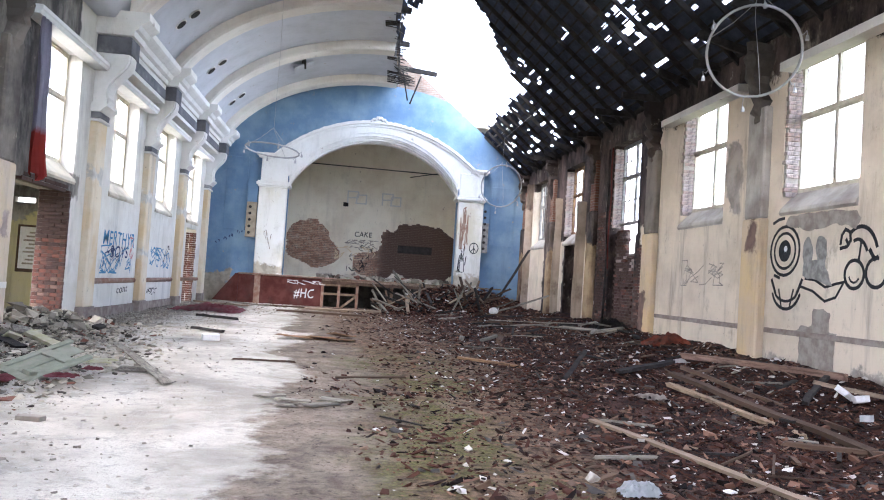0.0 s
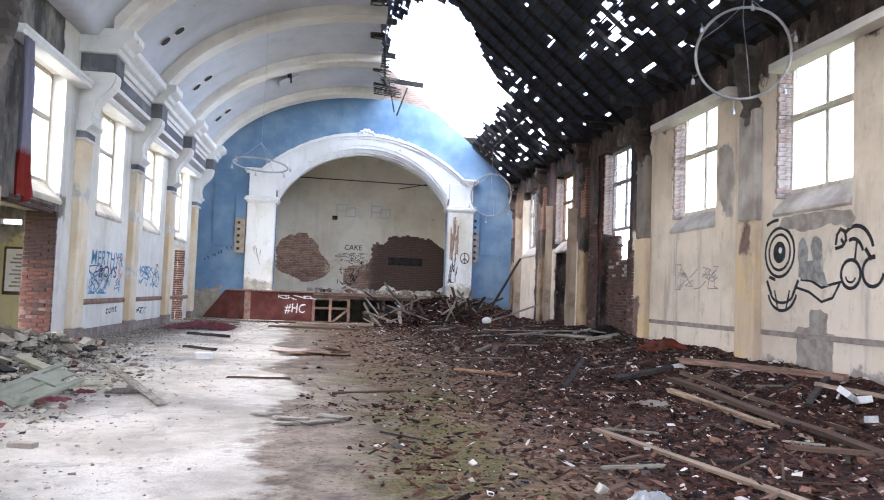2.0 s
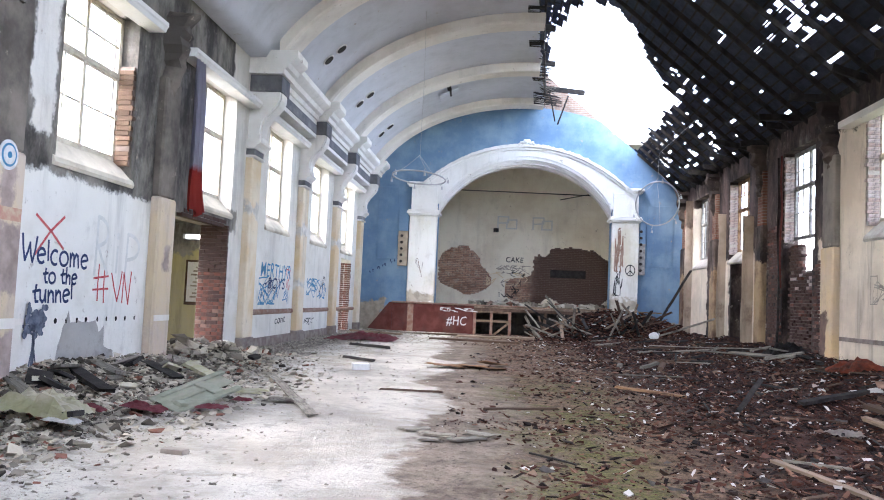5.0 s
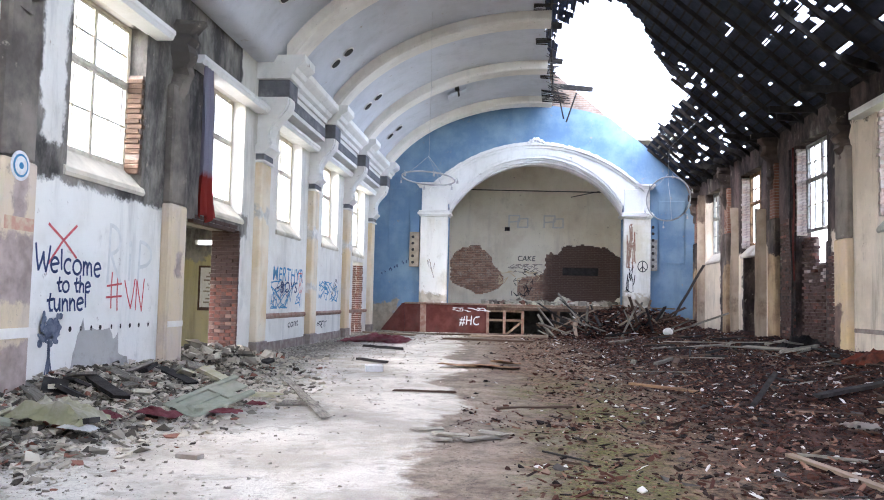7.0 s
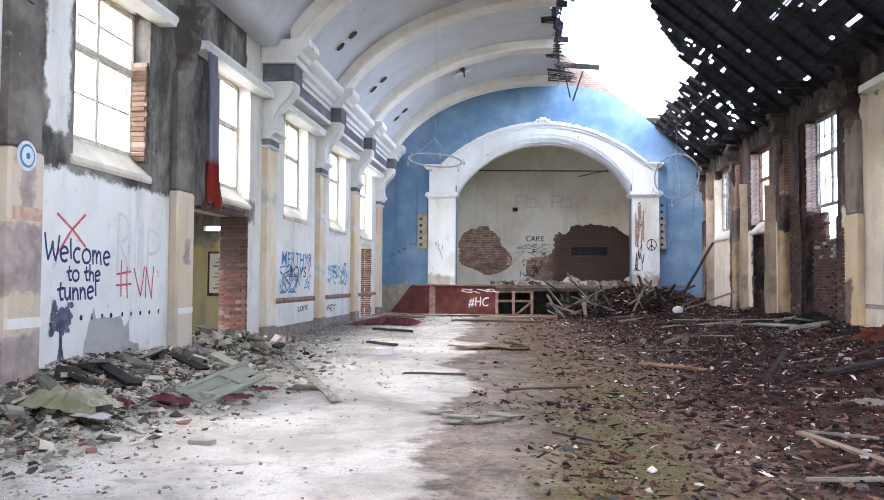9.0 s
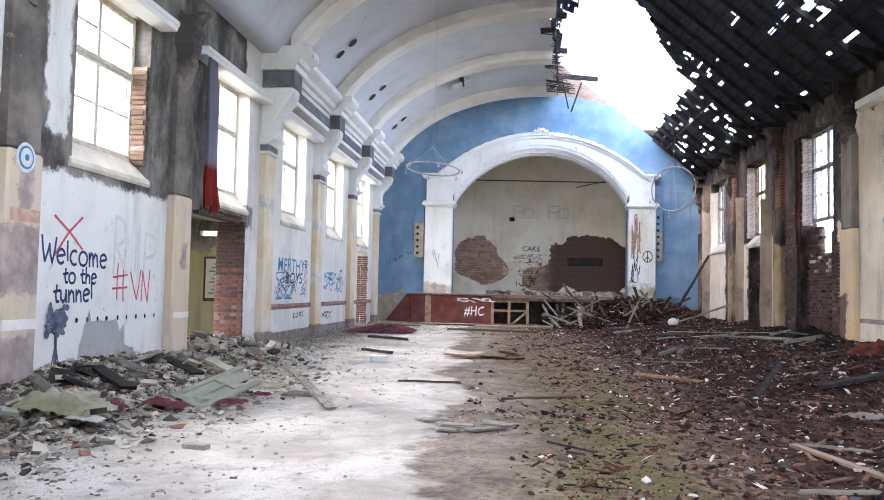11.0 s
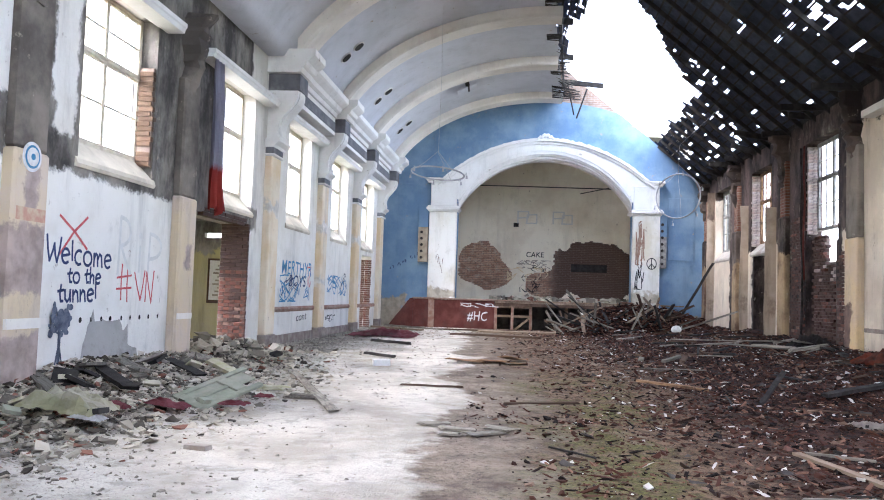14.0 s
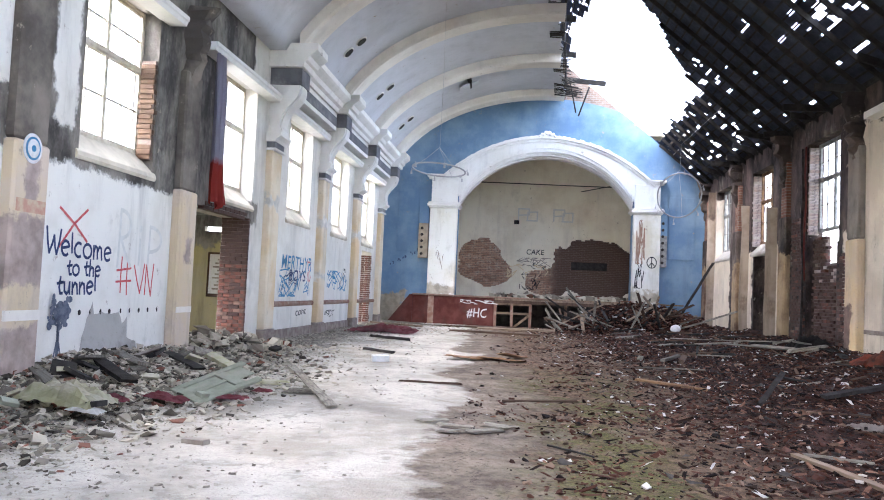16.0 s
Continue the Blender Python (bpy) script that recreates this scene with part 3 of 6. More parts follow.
def side_box(name, side, y0, y1, z0, z1, d0, d1, material, parent, bevel=0.0, label=""):
    f, s = set_face(side)
    a, b = sorted((f + s * d0, f + s * d1))
    return box_part(name, (a, y0, z0), (b, y1, z1), material, parent, label, bevel)


def side_prism(name, side, profile, y0, y1, material, parent, label="", smooth=False):
    """Profile of (proud, z) swept along the wall."""
    f, s = set_face(side)
    bm = bmesh.new()
    add_prism(bm, [(f + s * d, z) for d, z in profile], "y", y0, y1)
    return part(name, bm, material, parent, label, smooth)


BRACKET = [(-0.02, 4.48), (0.24, 4.48), (0.27, 4.56), (0.24, 4.64), (0.24, 4.74), (0.27, 4.86), (0.35, 4.99), (0.47, 5.12), (0.57, 5.24), (0.62, 5.36), (0.63, 5.5), (-0.02, 5.5)]
CORNICE_HI = [(-0.3, 5.852), (0.72, 5.852), (0.74, 5.96), (0.8, 5.99), (0.84, 6.08), (0.96, 6.16), (1.0, 6.2), (1.0, 6.34), (-0.3, 6.34)]
CORNICE_LO = [(-0.3, 5.852), (0.46, 5.852), (0.48, 5.95), (0.56, 5.99), (0.6, 6.08), (0.72, 6.16), (0.76, 6.2), (0.76, 6.33), (-0.3, 6.33)]


def pilaster(side, y, state):
    words = {"whole": "ochre-painted pilaster with white capital and scrolled bracket", "peeling": "peeling ochre pilaster, its bracket blackened by fire", "burnt": "fire-damaged pilaster stripped of its capital"}[state]
    root = thing("pilaster", words, "pilaster", "pilasters along the side walls")
    h = 0.3
    if state == "whole":
        side_box("plinth", side, y - h - 0.03, y + h + 0.03, -0.15, 0.42, -0.02, 0.18, M_SKIRT, root, 0.015)
        side_box("shaft", side, y - h, y + h, 0.42, 4.12, -0.02, 0.15, M_YELLOW, root, 0.02)
        side_box("neck_moulding", side, y - h - 0.04, y + h + 0.04, 4.12, 4.17, -0.02, 0.21, M_WHITE, root, 0.015)
        side_box("neck_band", side, y - h - 0.01, y + h + 0.01, 4.17, 4.3, -0.02, 0.175, M_GREY, root)
        side_prism("capital", side, [(-0.02, 4.3), (0.2, 4.3), (0.22, 4.35), (0.27, 4.39), (0.31, 4.42), (0.31, 4.48), (-0.02, 4.48)], y - h - 0.08, y + h + 0.08, M_WHITE, root)
        br = side_prism("bracket", side, BRACKET, y - 0.27, y + 0.27, M_WHITE, root)
        side_prism("bracket_fillet", side, [(d + 0.02 if d > 0 else d, z) for d, z in BRACKET], y - 0.17, y + 0.17, M_WHITE, br)
        side_box("frieze_block", side, y - h, y + h, 5.5, 5.85, -0.02, 0.67, M_GREY, root, 0.01)
        side_prism("cornice_block", side, CORNICE_HI, y - h - 0.12, y + h + 0.12, M_WHITE, root)
    elif state == "peeling":
        side_box("shaft", side, y - h, y + h, -0.15, 2.75, -0.02, 0.15, M_PEEL if side == "L" else M_PEEL_R, root, 0.03)
        side_box("upper_shaft", side, y - h + 0.02, y + h - 0.02, 2.75, 4.6, -0.02, 0.13, M_SOOT if side == "L" or y > 15 else M_SILL_R, root, 0.03)
        remains(side, y, root)
    else:
        side_box("shaft", side, y - h, y + h - 0.1, -0.15, 3.6, -0.02, 0.16, M_BURNT, root, 0.04)
        side_box("brick_core", side, y - h + 0.06, y + h - 0.14, 3.6, 5.0, -0.02, 0.11, M_BRICK_X, root, 0.02)
        remains(side, y, root)
    return root


def remains(side, y, root):
    """Ragged scraps of a plaster bracket."""
    f, s = set_face(side)
    bm = bmesh.new()
    prev = None
    for k in range(13):
        z = 4.35 + k * 0.11
        d = 0.1 + 0.02 * k + random.uniform(-0.05, 0.08)
        w0, w1 = 0.2 + random.uniform(-0.12, 0.07), 0.18 + random.uniform(-0.12, 0.08)
        ring = [bm.verts.new((f + s * a, y + b, z + random.uniform(-0.03, 0.03))) for a, b in ((-0.02, -w0), (d, -w0 * 0.8), (d + 0.05, 0), (d, w1 * 0.8), (-0.02, w1))]
        if prev:
            for i in range(5):
                bm.faces.new((prev[i], prev[(i + 1) % 5], ring[(i + 1) % 5], ring[i]))
        else:
            bm.faces.new(ring)
        prev = ring
    bm.faces.new(prev)
    part("broken_bracket", bm, M_DARKSOOT if side == "R" and y > 13 else M_SOOT, root, "soot-stained broken plaster bracket")


M_PEEL = plaster("peeling_ochre_paint", (0.62, 0.5, 0.33), (0.6, 0.5, 0.42), bare=[(6, 9, 1.2, 2.0), (7.9, 8.1, 2.0, 2.7), (-9, 9, -1, 0.8), (11, 15, -1, 0.35), (11.9, 12.1, 1.6, 2.0)], bare_color=(0.46, 0.36, 0.31), streak=0.5, fray=0.7)
M_PEEL_R = plaster("scorched_ochre_paint", (0.64, 0.47, 0.25), (0.56, 0.44, 0.31), bare=[(16.45, 17.0, -1, 1.5), (16.1, 16.9, -1, 0.5), (11.8, 12.1, 2.2, 2.7)], bare_color=(0.2, 0.13, 0.1), streak=0.65, fray=0.8)
M_DARKSOOT = plaster("blackened_plaster", (0.04, 0.031, 0.027), (0.14, 0.105, 0.085), streak=0.6)
M_BURNT = plaster("scorched_pilaster", (0.4, 0.28, 0.16), (0.12, 0.07, 0.05), soot=[(19, 31, 2.6, 7)], streak=0.8, smoke=((0.028, 0.021, 0.018), (0.2, 0.155, 0.125)))
random.seed(11)
for y in PIL_L:
    pilaster("L", y, "whole" if y > 14 else "peeling")
for y in PIL_R:
    pilaster("R", y, "peeling" if y < 17.5 else "burnt")

# entablature between whole pilasters, ledges, rails and skirting of the left wall
random.seed(12)
for k, (a, b) in enumerate(zip(PIL_L, PIL_L[1:])):
    y0, y1 = a + 0.33, b - 0.33
    whole = a > 14
    if whole:
        root = thing("entablature", "white moulded cornice with dark grey frieze panel", "cornice", "cornice lengths between pilasters")
        side_box("frieze", "L", y0, y1, 5.4, 5.852, -0.02, 0.4, M_WHITE, root)
        side_box("frieze_panel", "L", y0 + 0.25, y1 - 0.02, 5.5, 5.74, 0.3, 0.415, M_GREY, root, 0.01)
        side_prism("cornice", "L", CORNICE_LO, y0 - 0.2, y1 + 0.2, M_WHITE, root)
        structure(side_prism("trim_dado", "L", [(-0.01, 0.86), (0.03, 0.88), (0.045, 0.93), (0.03, 0.97), (-0.01, 0.99)], y0, y1, M_RAIL, None), "brown dado rail along the plaster wall", "rail")
        if b < 25:
            structure(side_box("baseboard", "L", y0, y1, -0.1, 0.36, -0.01, 0.04, M_SKIRT, None, 0.006), "scuffed brown skirting board", "skirting")
    ledge = thing("window_ledge", "white timber ledge over the window", "ledge", "ledges over the windows")
    side_prism("ledge_board", "L", [(-0.02, 5.12), (0.26, 5.12), (0.28, 5.18), (0.3, 5.2), (0.3, 5.26), (-0.02, 5.26)], y0 + 0.05, y1 - (0.02 if b > 12.5 else 0.4), M_WHITE, ledge)
for a, b in zip(PIL_R, PIL_R[1:]):
    if b > 20.5:
        continue
    ledge = thing("window_ledge", "dusty timber ledge over the window", "ledge", "ledges over the windows")
    y0, y1 = a + 0.35 + random.uniform(0, 0.2), b - 0.35 - random.uniform(0, 0.6)
    side_prism("ledge_board", "R", [(-0.02, 5.0), (0.24, 5.0), (0.24, 5.13), (-0.02, 5.15)], y0, y1, M_RIB, ledge)
for a, b in zip(PIL_R, PIL_R[1:]):
    if b < 17 and b > 7:
        structure(side_prism("trim_dado", "R", [(-0.01, 0.9), (0.02, 0.91), (0.02, 0.98), (-0.01, 0.99)], a + 0.33, b - 0.33, M_SKIRT, None), "brown mark and strip of the lost dado rail", "rail")


# windows
def window(side, c, k):
    f, s = set_face(side)
    root = structure(thing("window_%d" % k, "tall cream-painted sash window with a sloping sill", "window"), "", "window")
    y0, y1, z0, z1 = c - 0.95, c + 0.95, 3.12, HEAD + 0.1
    thick = 0.05 if c < 17 else 0.07
    bar = 0.016 if c < 17 else 0.026
    d0, d1 = -0.31, -0.24
    broken = side == "R" and 17 < c < 19
    m = M_WFRAME if side == "L" or c < 17 else M_OCHRE if c < 24 and c > 20 else M_DARKFRAME
    for nm, a in (("window_frame", (y0, y0 + thick, z0, z1)), ("window_frame", (y1 - thick, y1, z0, z1)), ("window_frame", (y0 + thick, y1 - thick, z1 - thick, z1)), ("window_frame", (y0 + thick, y1 - thick, z0, z0 + 0.06)), ("transom", (y0 + thick, y1 - thick, 4.31, 4.37)), ("mullion", (c - bar, c + bar, z0 + 0.06, z1 - thick))):
        side_box(nm, side, *a, d0, d1, m, root, 0.01)
    for u0, u1 in ((y0 + thick + 0.002, c - bar - 0.002), (c + bar + 0.002, y1 - thick - 0.002)):
        for za, zb in ((z0 + 0.062, 4.308), (4.372, z1 - thick - 0.002)):
            f, s = set_face(side)
            bm = bmesh.new()
            w = 0.022
            for ya, yb, zc, zd in ((u0, u0 + w, za, zb), (u1 - w, u1, za, zb), (u0 + w, u1 - w, za, za + w), (u0 + w, u1 - w, zb - w, zb)):
                xa, xb = sorted((f + s * (d0 + 0.012), f + s * (d1 - 0.012)))
                add_box(bm, (xa, ya, zc), (xb, yb, zd))
            sash = part("sash", bm, m, root)
            mid = (u0 + u1) / 2
            if c < 11 and side == "L" or c > 17 and side == "R":
                side_box("glazing_bar", side, mid - 0.012, mid + 0.012, za + w, zb - w, d0 + 0.02, d1 - 0.02, m, sash)
                for k2 in range(1, 3 if zb < 4.3 else 2):
                    z = za + (zb - za) * k2 / (3 if zb < 4.3 else 2)
                    side_box("glazing_bar", side, u0 + w, u1 - w, z - 0.012, z + 0.012, d0 + 0.022, d1 - 0.022, m, sash)
            if side == "L":
                g = side_box("pane", side, u0 + w, u1 - w, za + w, zb - w, d0 + 0.033, d0 + 0.037, M_GLASS, sash)
                g.visible_shadow = False
    if not broken:
        side_prism("window_sill", side, [(0.02, 2.76), (0.04, 2.8), (0.02, 2.86), (-0.24, 3.13), (-0.33, 3.13), (-0.33, 2.8), (-0.02, 2.76)], y0 - (0.06 if side == "L" else -0.002), y1 + (0.06 if side == "L" else -0.002), M_SILL_L if side == "L" else M_SILL_R, root)
    return root


for i, c in enumerate(WIN_L):
    window("L", c, i + 1)
for i, c in enumerate(WIN_R):
    window("R", c, i + 9)


# brick pieces
def brick_mesh(name, lx, ly, lz):
    bm = bmesh.new()
    add_box(bm, (-lx / 2, -ly / 2, -lz / 2), (lx / 2, ly / 2, lz / 2))
    bmesh.ops.bevel(bm, geom=[e for e in bm.edges], offset=0.006, segments=1, affect="EDGES")
    bmesh.ops.recalc_face_normals(bm, faces=bm.faces)
    me = bpy.data.meshes.new(name)
    bm.to_mesh(me)
    bm.free()
    return me


BRICK_RED = brick_mesh("brick", 0.215, 0.1, 0.065)
BRICK_RED.materials.append(M_BRICK)
BRICK_PALE = brick_mesh("brick_pale", 0.215, 0.1, 0.065)
BRICK_PALE.materials.append(M_BRICK_PALE)


BRICK_SOOT = brick_mesh("brick_soot", 0.215, 0.1, 0.065)
BRICK_SOOT.materials.append(plain("sooty_brick", (0.1, 0.058, 0.047), (0.07, 0.045, 0.038), scale=6, vary=0.3))


BRICK_SOOT_MAT = BRICK_SOOT.materials[0]


def lay(mesh, parent, x, y, z, turn=0.0):
    ob = new("brick", mesh)
    ob.parent = parent
    ob.matrix_basis = pose(x + random.uniform(-0.006, 0.006), y + random.uniform(-0.006, 0.006), z, random.uniform(-1, 1), random.uniform(-1, 1), turn + random.uniform(-2, 2))
    return ob


random.seed(21)
# brick jamb of the left doorway: runs across the thickness of the wall, facing the hall's front
bm = bmesh.new()
add_box(bm, (XL - 0.6, 15.2, -0.2), (XL - WALL_T - 0.004, 15.7, 2.75))
add_box(bm, (XL - 0.6, 12.5, 2.62), (XL - WALL_T - 0.004, 15.2, 2.75))
structure(finish("wall_jamb", bm, M_MORTAR), "mortar backing of the broken doorway jamb", "wall")
bm = bmesh.new()
add_box(bm, (XL - 0.47, 15.12, -0.1), (XL - 0.012, 15.147, 2.66))
structure(finish("wall_jamb", bm, M_SOOTY_MORTAR), "dirty mortar of the broken doorway jamb", "wall")
BRICK_HALF = brick_mesh("brick_half", 0.1, 0.1, 0.065)
BRICK_HALF.materials.append(M_BRICK)
BRICK_HALF_SOOT = brick_mesh("brick_half_soot", 0.1, 0.1, 0.065)
BRICK_HALF_SOOT.materials.append(BRICK_SOOT_MAT)
for r in range(36):
    black = r > 22 + random.uniform(-4, 6)
    for q in range(2):
        lay(BRICK_SOOT if black or random.random() < 0.1 else BRICK_RED, WALL_LEFT, XL - 0.115 - q * 0.222 - (0.11 if r % 2 else 0) + random.uniform(-0.004, 0.004), 15.13 + random.uniform(-0.008, 0.008), 0.06 + r * 0.072 + 0.0325)
    lay(BRICK_HALF_SOOT if black else BRICK_HALF, WALL_LEFT, XL - (0.055 if r % 2 else 0.5), 15.13, 0.06 + r * 0.072 + 0.0325)
# lintel soldier courses over the doorway
for r in range(2):
    for q in range(9):
        lay(BRICK_SOOT, WALL_LEFT, XL - 0.035, 12.9 + q * 0.225 + r * 0.11, 2.6 + r * 0.075, 90)
# far doorway infill
for r in range(33):
    for q in range(2):
        lay(BRICK_RED, WALL_LEFT, XL - 0.11 - q * 0.225 - random.uniform(-0.012, 0.012), 27.72, 0.08 + r * 0.075)
# far reveals of the windows
BRICK_TAN = brick_mesh("brick_tan", 0.215, 0.1, 0.065)
BRICK_TAN.materials.append(plain("tan_orange_brick", (0.15, 0.092, 0.054), (0.11, 0.066, 0.042), scale=6, dirt=(0.07, 0.05, 0.042), vary=0.6))
for side, cs, mesh, wall in (("L", [WIN_L[3]], BRICK_TAN, WALL_LEFT), ("R", [c for c in WIN_R if c > 9 and c < 25], BRICK_PALE, WALL_RIGHT)):
    f, s = set_face(side)
    for c in cs:
        bm = bmesh.new()
        xa, xb = sorted((f - s * 0.02, f - s * 0.235))
        add_box(bm, (xa, c + 0.9, 3.06), (xb, c + 0.947, 4.5 if side == "L" else 5.12))
        structure(finish("wall_reveal", bm, M_SOOTY_MORTAR if side == "L" else M_MORTAR), "mortar of the bare brick window reveal", "wall")
        for r in range(19 if side == "L" else 28):
            if random.random() < 0.05:
                continue
            lay(mesh, wall, f - s * ((0.115 if r % 2 else 0.135) + random.uniform(-0.01, 0.01)), c + 0.935, 3.1 + r * 0.073)

# stripped brickwork round the burnt doorway
for r in range(44):
    for q in range(16):
        y = 16.95 + q * 0.225 + (0.11 if r % 2 else 0)
        if 17.45 < y < 19.52 or random.random() < 0.06 or y > 20.42 or (y < 17.5 and r > 30):
            continue
        lay(BRICK_SOOT if random.random() < 0.8 else BRICK_RED, WALL_RIGHT, XR + 0.025, y, 0.25 + r * 0.075, 90)
# ragged brick infill, with a hole knocked through over it
for r in range(37):
    for q in range(7):
        y = 17.98 + q * 0.225 + (0.11 if r % 2 else 0)
        if y > 19.3 or random.random() < 0.03 or (r > 27 and y < 18.5 + 0.3 * noise.noise((r * 0.6, 3, 1)) + (0.2 if r > 33 else 0)):
            continue
        # pale bricks below the hole paint in the light falling through it
        lay(BRICK_PALE if 22 < r < 29 and random.random() < 0.4 else BRICK_RED if random.random() < 0.12 else BRICK_SOOT, WALL_RIGHT, XR + 0.16 + random.uniform(-0.01, 0.01), y, 0.25 + r * 0.075, 90)
bm = bmesh.new()
add_box(bm, (XR + 0.19, 17.95, -0.2), (XR + 0.3, 19.38, 2.28))
add_box(bm, (XR + 0.19, 18.75, 2.28), (XR + 0.3, 19.38, 2.98))
structure(finish("wall_infill", bm, M_SOOTY_MORTAR), "brick infill of the burnt doorway", "wall")

# rooms seen through the doorways
M_ROOM = plaster("yellow_green_corridor_plaster", (0.5, 0.44, 0.22), (0.46, 0.41, 0.27), soot=[(9, 20, 2.3, 4)], streak=0.7)
for nm, lo, hi in (("wall_corridor", (-8.3, 9.0, -0.2), (-8.1, 13.2, 3.0)), ("wall_corridor_end", (-8.3, 19.0, -0.2), (XL - WALL_T, 19.2, 2.6)), ("wall_corridor_end_near", (-8.3, 19.0, 2.6), (-7.82, 19.2, 2.72)), ("wall_corridor_end_side", (-7.36, 19.0, 2.6), (XL - WALL_T, 19.2, 2.72)), ("wall_corridor_end_head", (-8.3, 19.0, 2.72), (XL - WALL_T, 19.2, 3.0)), ("wall_corridor_far", (-8.3, 15.4, -0.2), (-8.1, 19.0, 3.0)), ("ceiling_corridor", (-8.3, 11.2, 3.0), (XL - WALL_T, 19.2, 3.12)), ("wall_corridor_lintel", (-8.3, 13.2, 2.4), (-8.1, 15.4, 3.0)), ("wall_corridor_foot", (-8.3, 13.2, -0.2), (-8.1, 15.4, 1.0)),
                   ("floor_corridor", (-8.3, 9.0, -0.2), (XL - WALL_T, 19.2, 0.1)),
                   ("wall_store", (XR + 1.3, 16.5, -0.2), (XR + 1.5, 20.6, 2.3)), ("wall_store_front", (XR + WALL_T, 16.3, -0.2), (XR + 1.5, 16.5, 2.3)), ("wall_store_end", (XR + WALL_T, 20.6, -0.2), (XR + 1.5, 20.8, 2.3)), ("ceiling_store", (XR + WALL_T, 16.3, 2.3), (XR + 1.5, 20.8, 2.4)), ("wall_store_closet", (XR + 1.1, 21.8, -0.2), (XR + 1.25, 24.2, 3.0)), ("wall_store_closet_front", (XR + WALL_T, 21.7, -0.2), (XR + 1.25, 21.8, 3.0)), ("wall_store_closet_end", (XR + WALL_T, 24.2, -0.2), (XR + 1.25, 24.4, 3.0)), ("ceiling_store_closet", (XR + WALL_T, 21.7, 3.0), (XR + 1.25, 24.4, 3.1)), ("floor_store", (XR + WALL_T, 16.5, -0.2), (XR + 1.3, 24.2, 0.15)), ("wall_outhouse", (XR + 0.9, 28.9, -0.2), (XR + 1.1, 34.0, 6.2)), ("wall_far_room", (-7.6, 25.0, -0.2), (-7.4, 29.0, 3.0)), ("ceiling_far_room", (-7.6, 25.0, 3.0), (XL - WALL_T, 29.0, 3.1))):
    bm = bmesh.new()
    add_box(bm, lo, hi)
    # store rooms get dark plaster all over, so their doorways read dark
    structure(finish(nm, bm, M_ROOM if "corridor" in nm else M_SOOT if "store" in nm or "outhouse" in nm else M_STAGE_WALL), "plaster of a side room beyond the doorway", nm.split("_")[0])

# notice on the corridor's end wall
notice = thing("notice_board", "dark-framed board with a torn white printed sheet", "notice board")
box_part("board", (-7.68, 18.95, 0.98), (-6.95, 18.996, 2.08), M_DARKWOOD, notice, "", 0.008)
box_part("sheet", (-7.62, 18.935, 1.06), (-6.98, 18.948, 2.03), M_FOAM, notice, "torn white sheet")
for k in range(9):
    box_part("printed_bar", (-7.53 + 0.06 * (k % 3), 18.93, 1.16 + k * 0.09), (-7.2 + 0.05 * (k % 2), 18.9345, 1.2 + k * 0.09), M_BARE, notice)

# stage recess: plaster coat broken away over brick
def blob(points):
    """An uneven closed outline test round a few centres (x, z, rx, rz)."""
    def inside(x, z):
        w = noise.noise((x * 1.6, z * 1.6, 5)) * 0.32 + noise.noise((x * 6, z * 6, 5)) * 0.12
        return any(((x - a) / b) ** 2 + ((z - c) / d) ** 2 < 1 + w for a, c, b, d in points)
    return inside


lost = blob([(-1.75, 2.75, 0.95, 0.95), (-1.3, 2.35, 0.85, 0.7), (3.0, 2.6, 1.75, 1.25), (3.9, 2.4, 0.9, 1.2), (1.2, 1.95, 0.95, 0.6)])
bm = bmesh.new()
us = [-4.2 + 0.05 * i for i in range(201)]
zs = [STAGE_Z + 0.05 * i for i in range(60)] + [7.6]
wall_cells(bm, "y", YS, YS + 0.036, us, zs, lambda x, z: not lost(x, z))
bmesh.ops.remove_doubles(bm, verts=bm.verts, dist=0.0005)
coat = structure(finish("wall_stage_plaster", bm, M_STAGE_WALL), "cream plaster broken away from the stage's brick wall", "wall")
verts, faces = [], []
random.seed(31)
for r in range(40):
    for q in range(42):
        x, z = -4.1 + q * 0.225 + (0.11 if r % 2 else 0), STAGE_Z + 0.05 + r * 0.075
        if not any(lost(x + u, z + w) for u in (-0.15, 0.15) for w in (-0.1, 0.1)):
            continue
        b = len(verts)
        o = random.uniform(-0.008, 0.012)
        for xx in (x - 0.106, x + 0.106):
            for yy in (YS + 0.018 + o, YS + 0.045):
                for zz in (z - 0.031, z + 0.031):
                    verts.append((xx, yy, zz))
        faces += [tuple(b + i for i in f) for f in ((0, 1, 3, 2), (4, 6, 7, 5), (0, 4, 5, 1), (2, 3, 7, 6), (0, 2, 6, 4), (1, 5, 7, 3))]
me = bpy.data.meshes.new("bricks")
me.from_pydata(verts, [], faces)
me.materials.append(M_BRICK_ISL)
ob = new("bricks", me)
ob.parent = coat
ob["kind"] = "stuff"
box_part("smoke_slot", (2.1, YS + 0.005, 2.52), (3.6, YS + 0.03, 2.85), M_CHAR, coat, "blackened slot in the brickwork")
box_part("socket", (-0.38, YS - 0.03, 4.38), (-0.16, YS, 4.55), M_CHAR, coat, "black wall socket", 0.01)


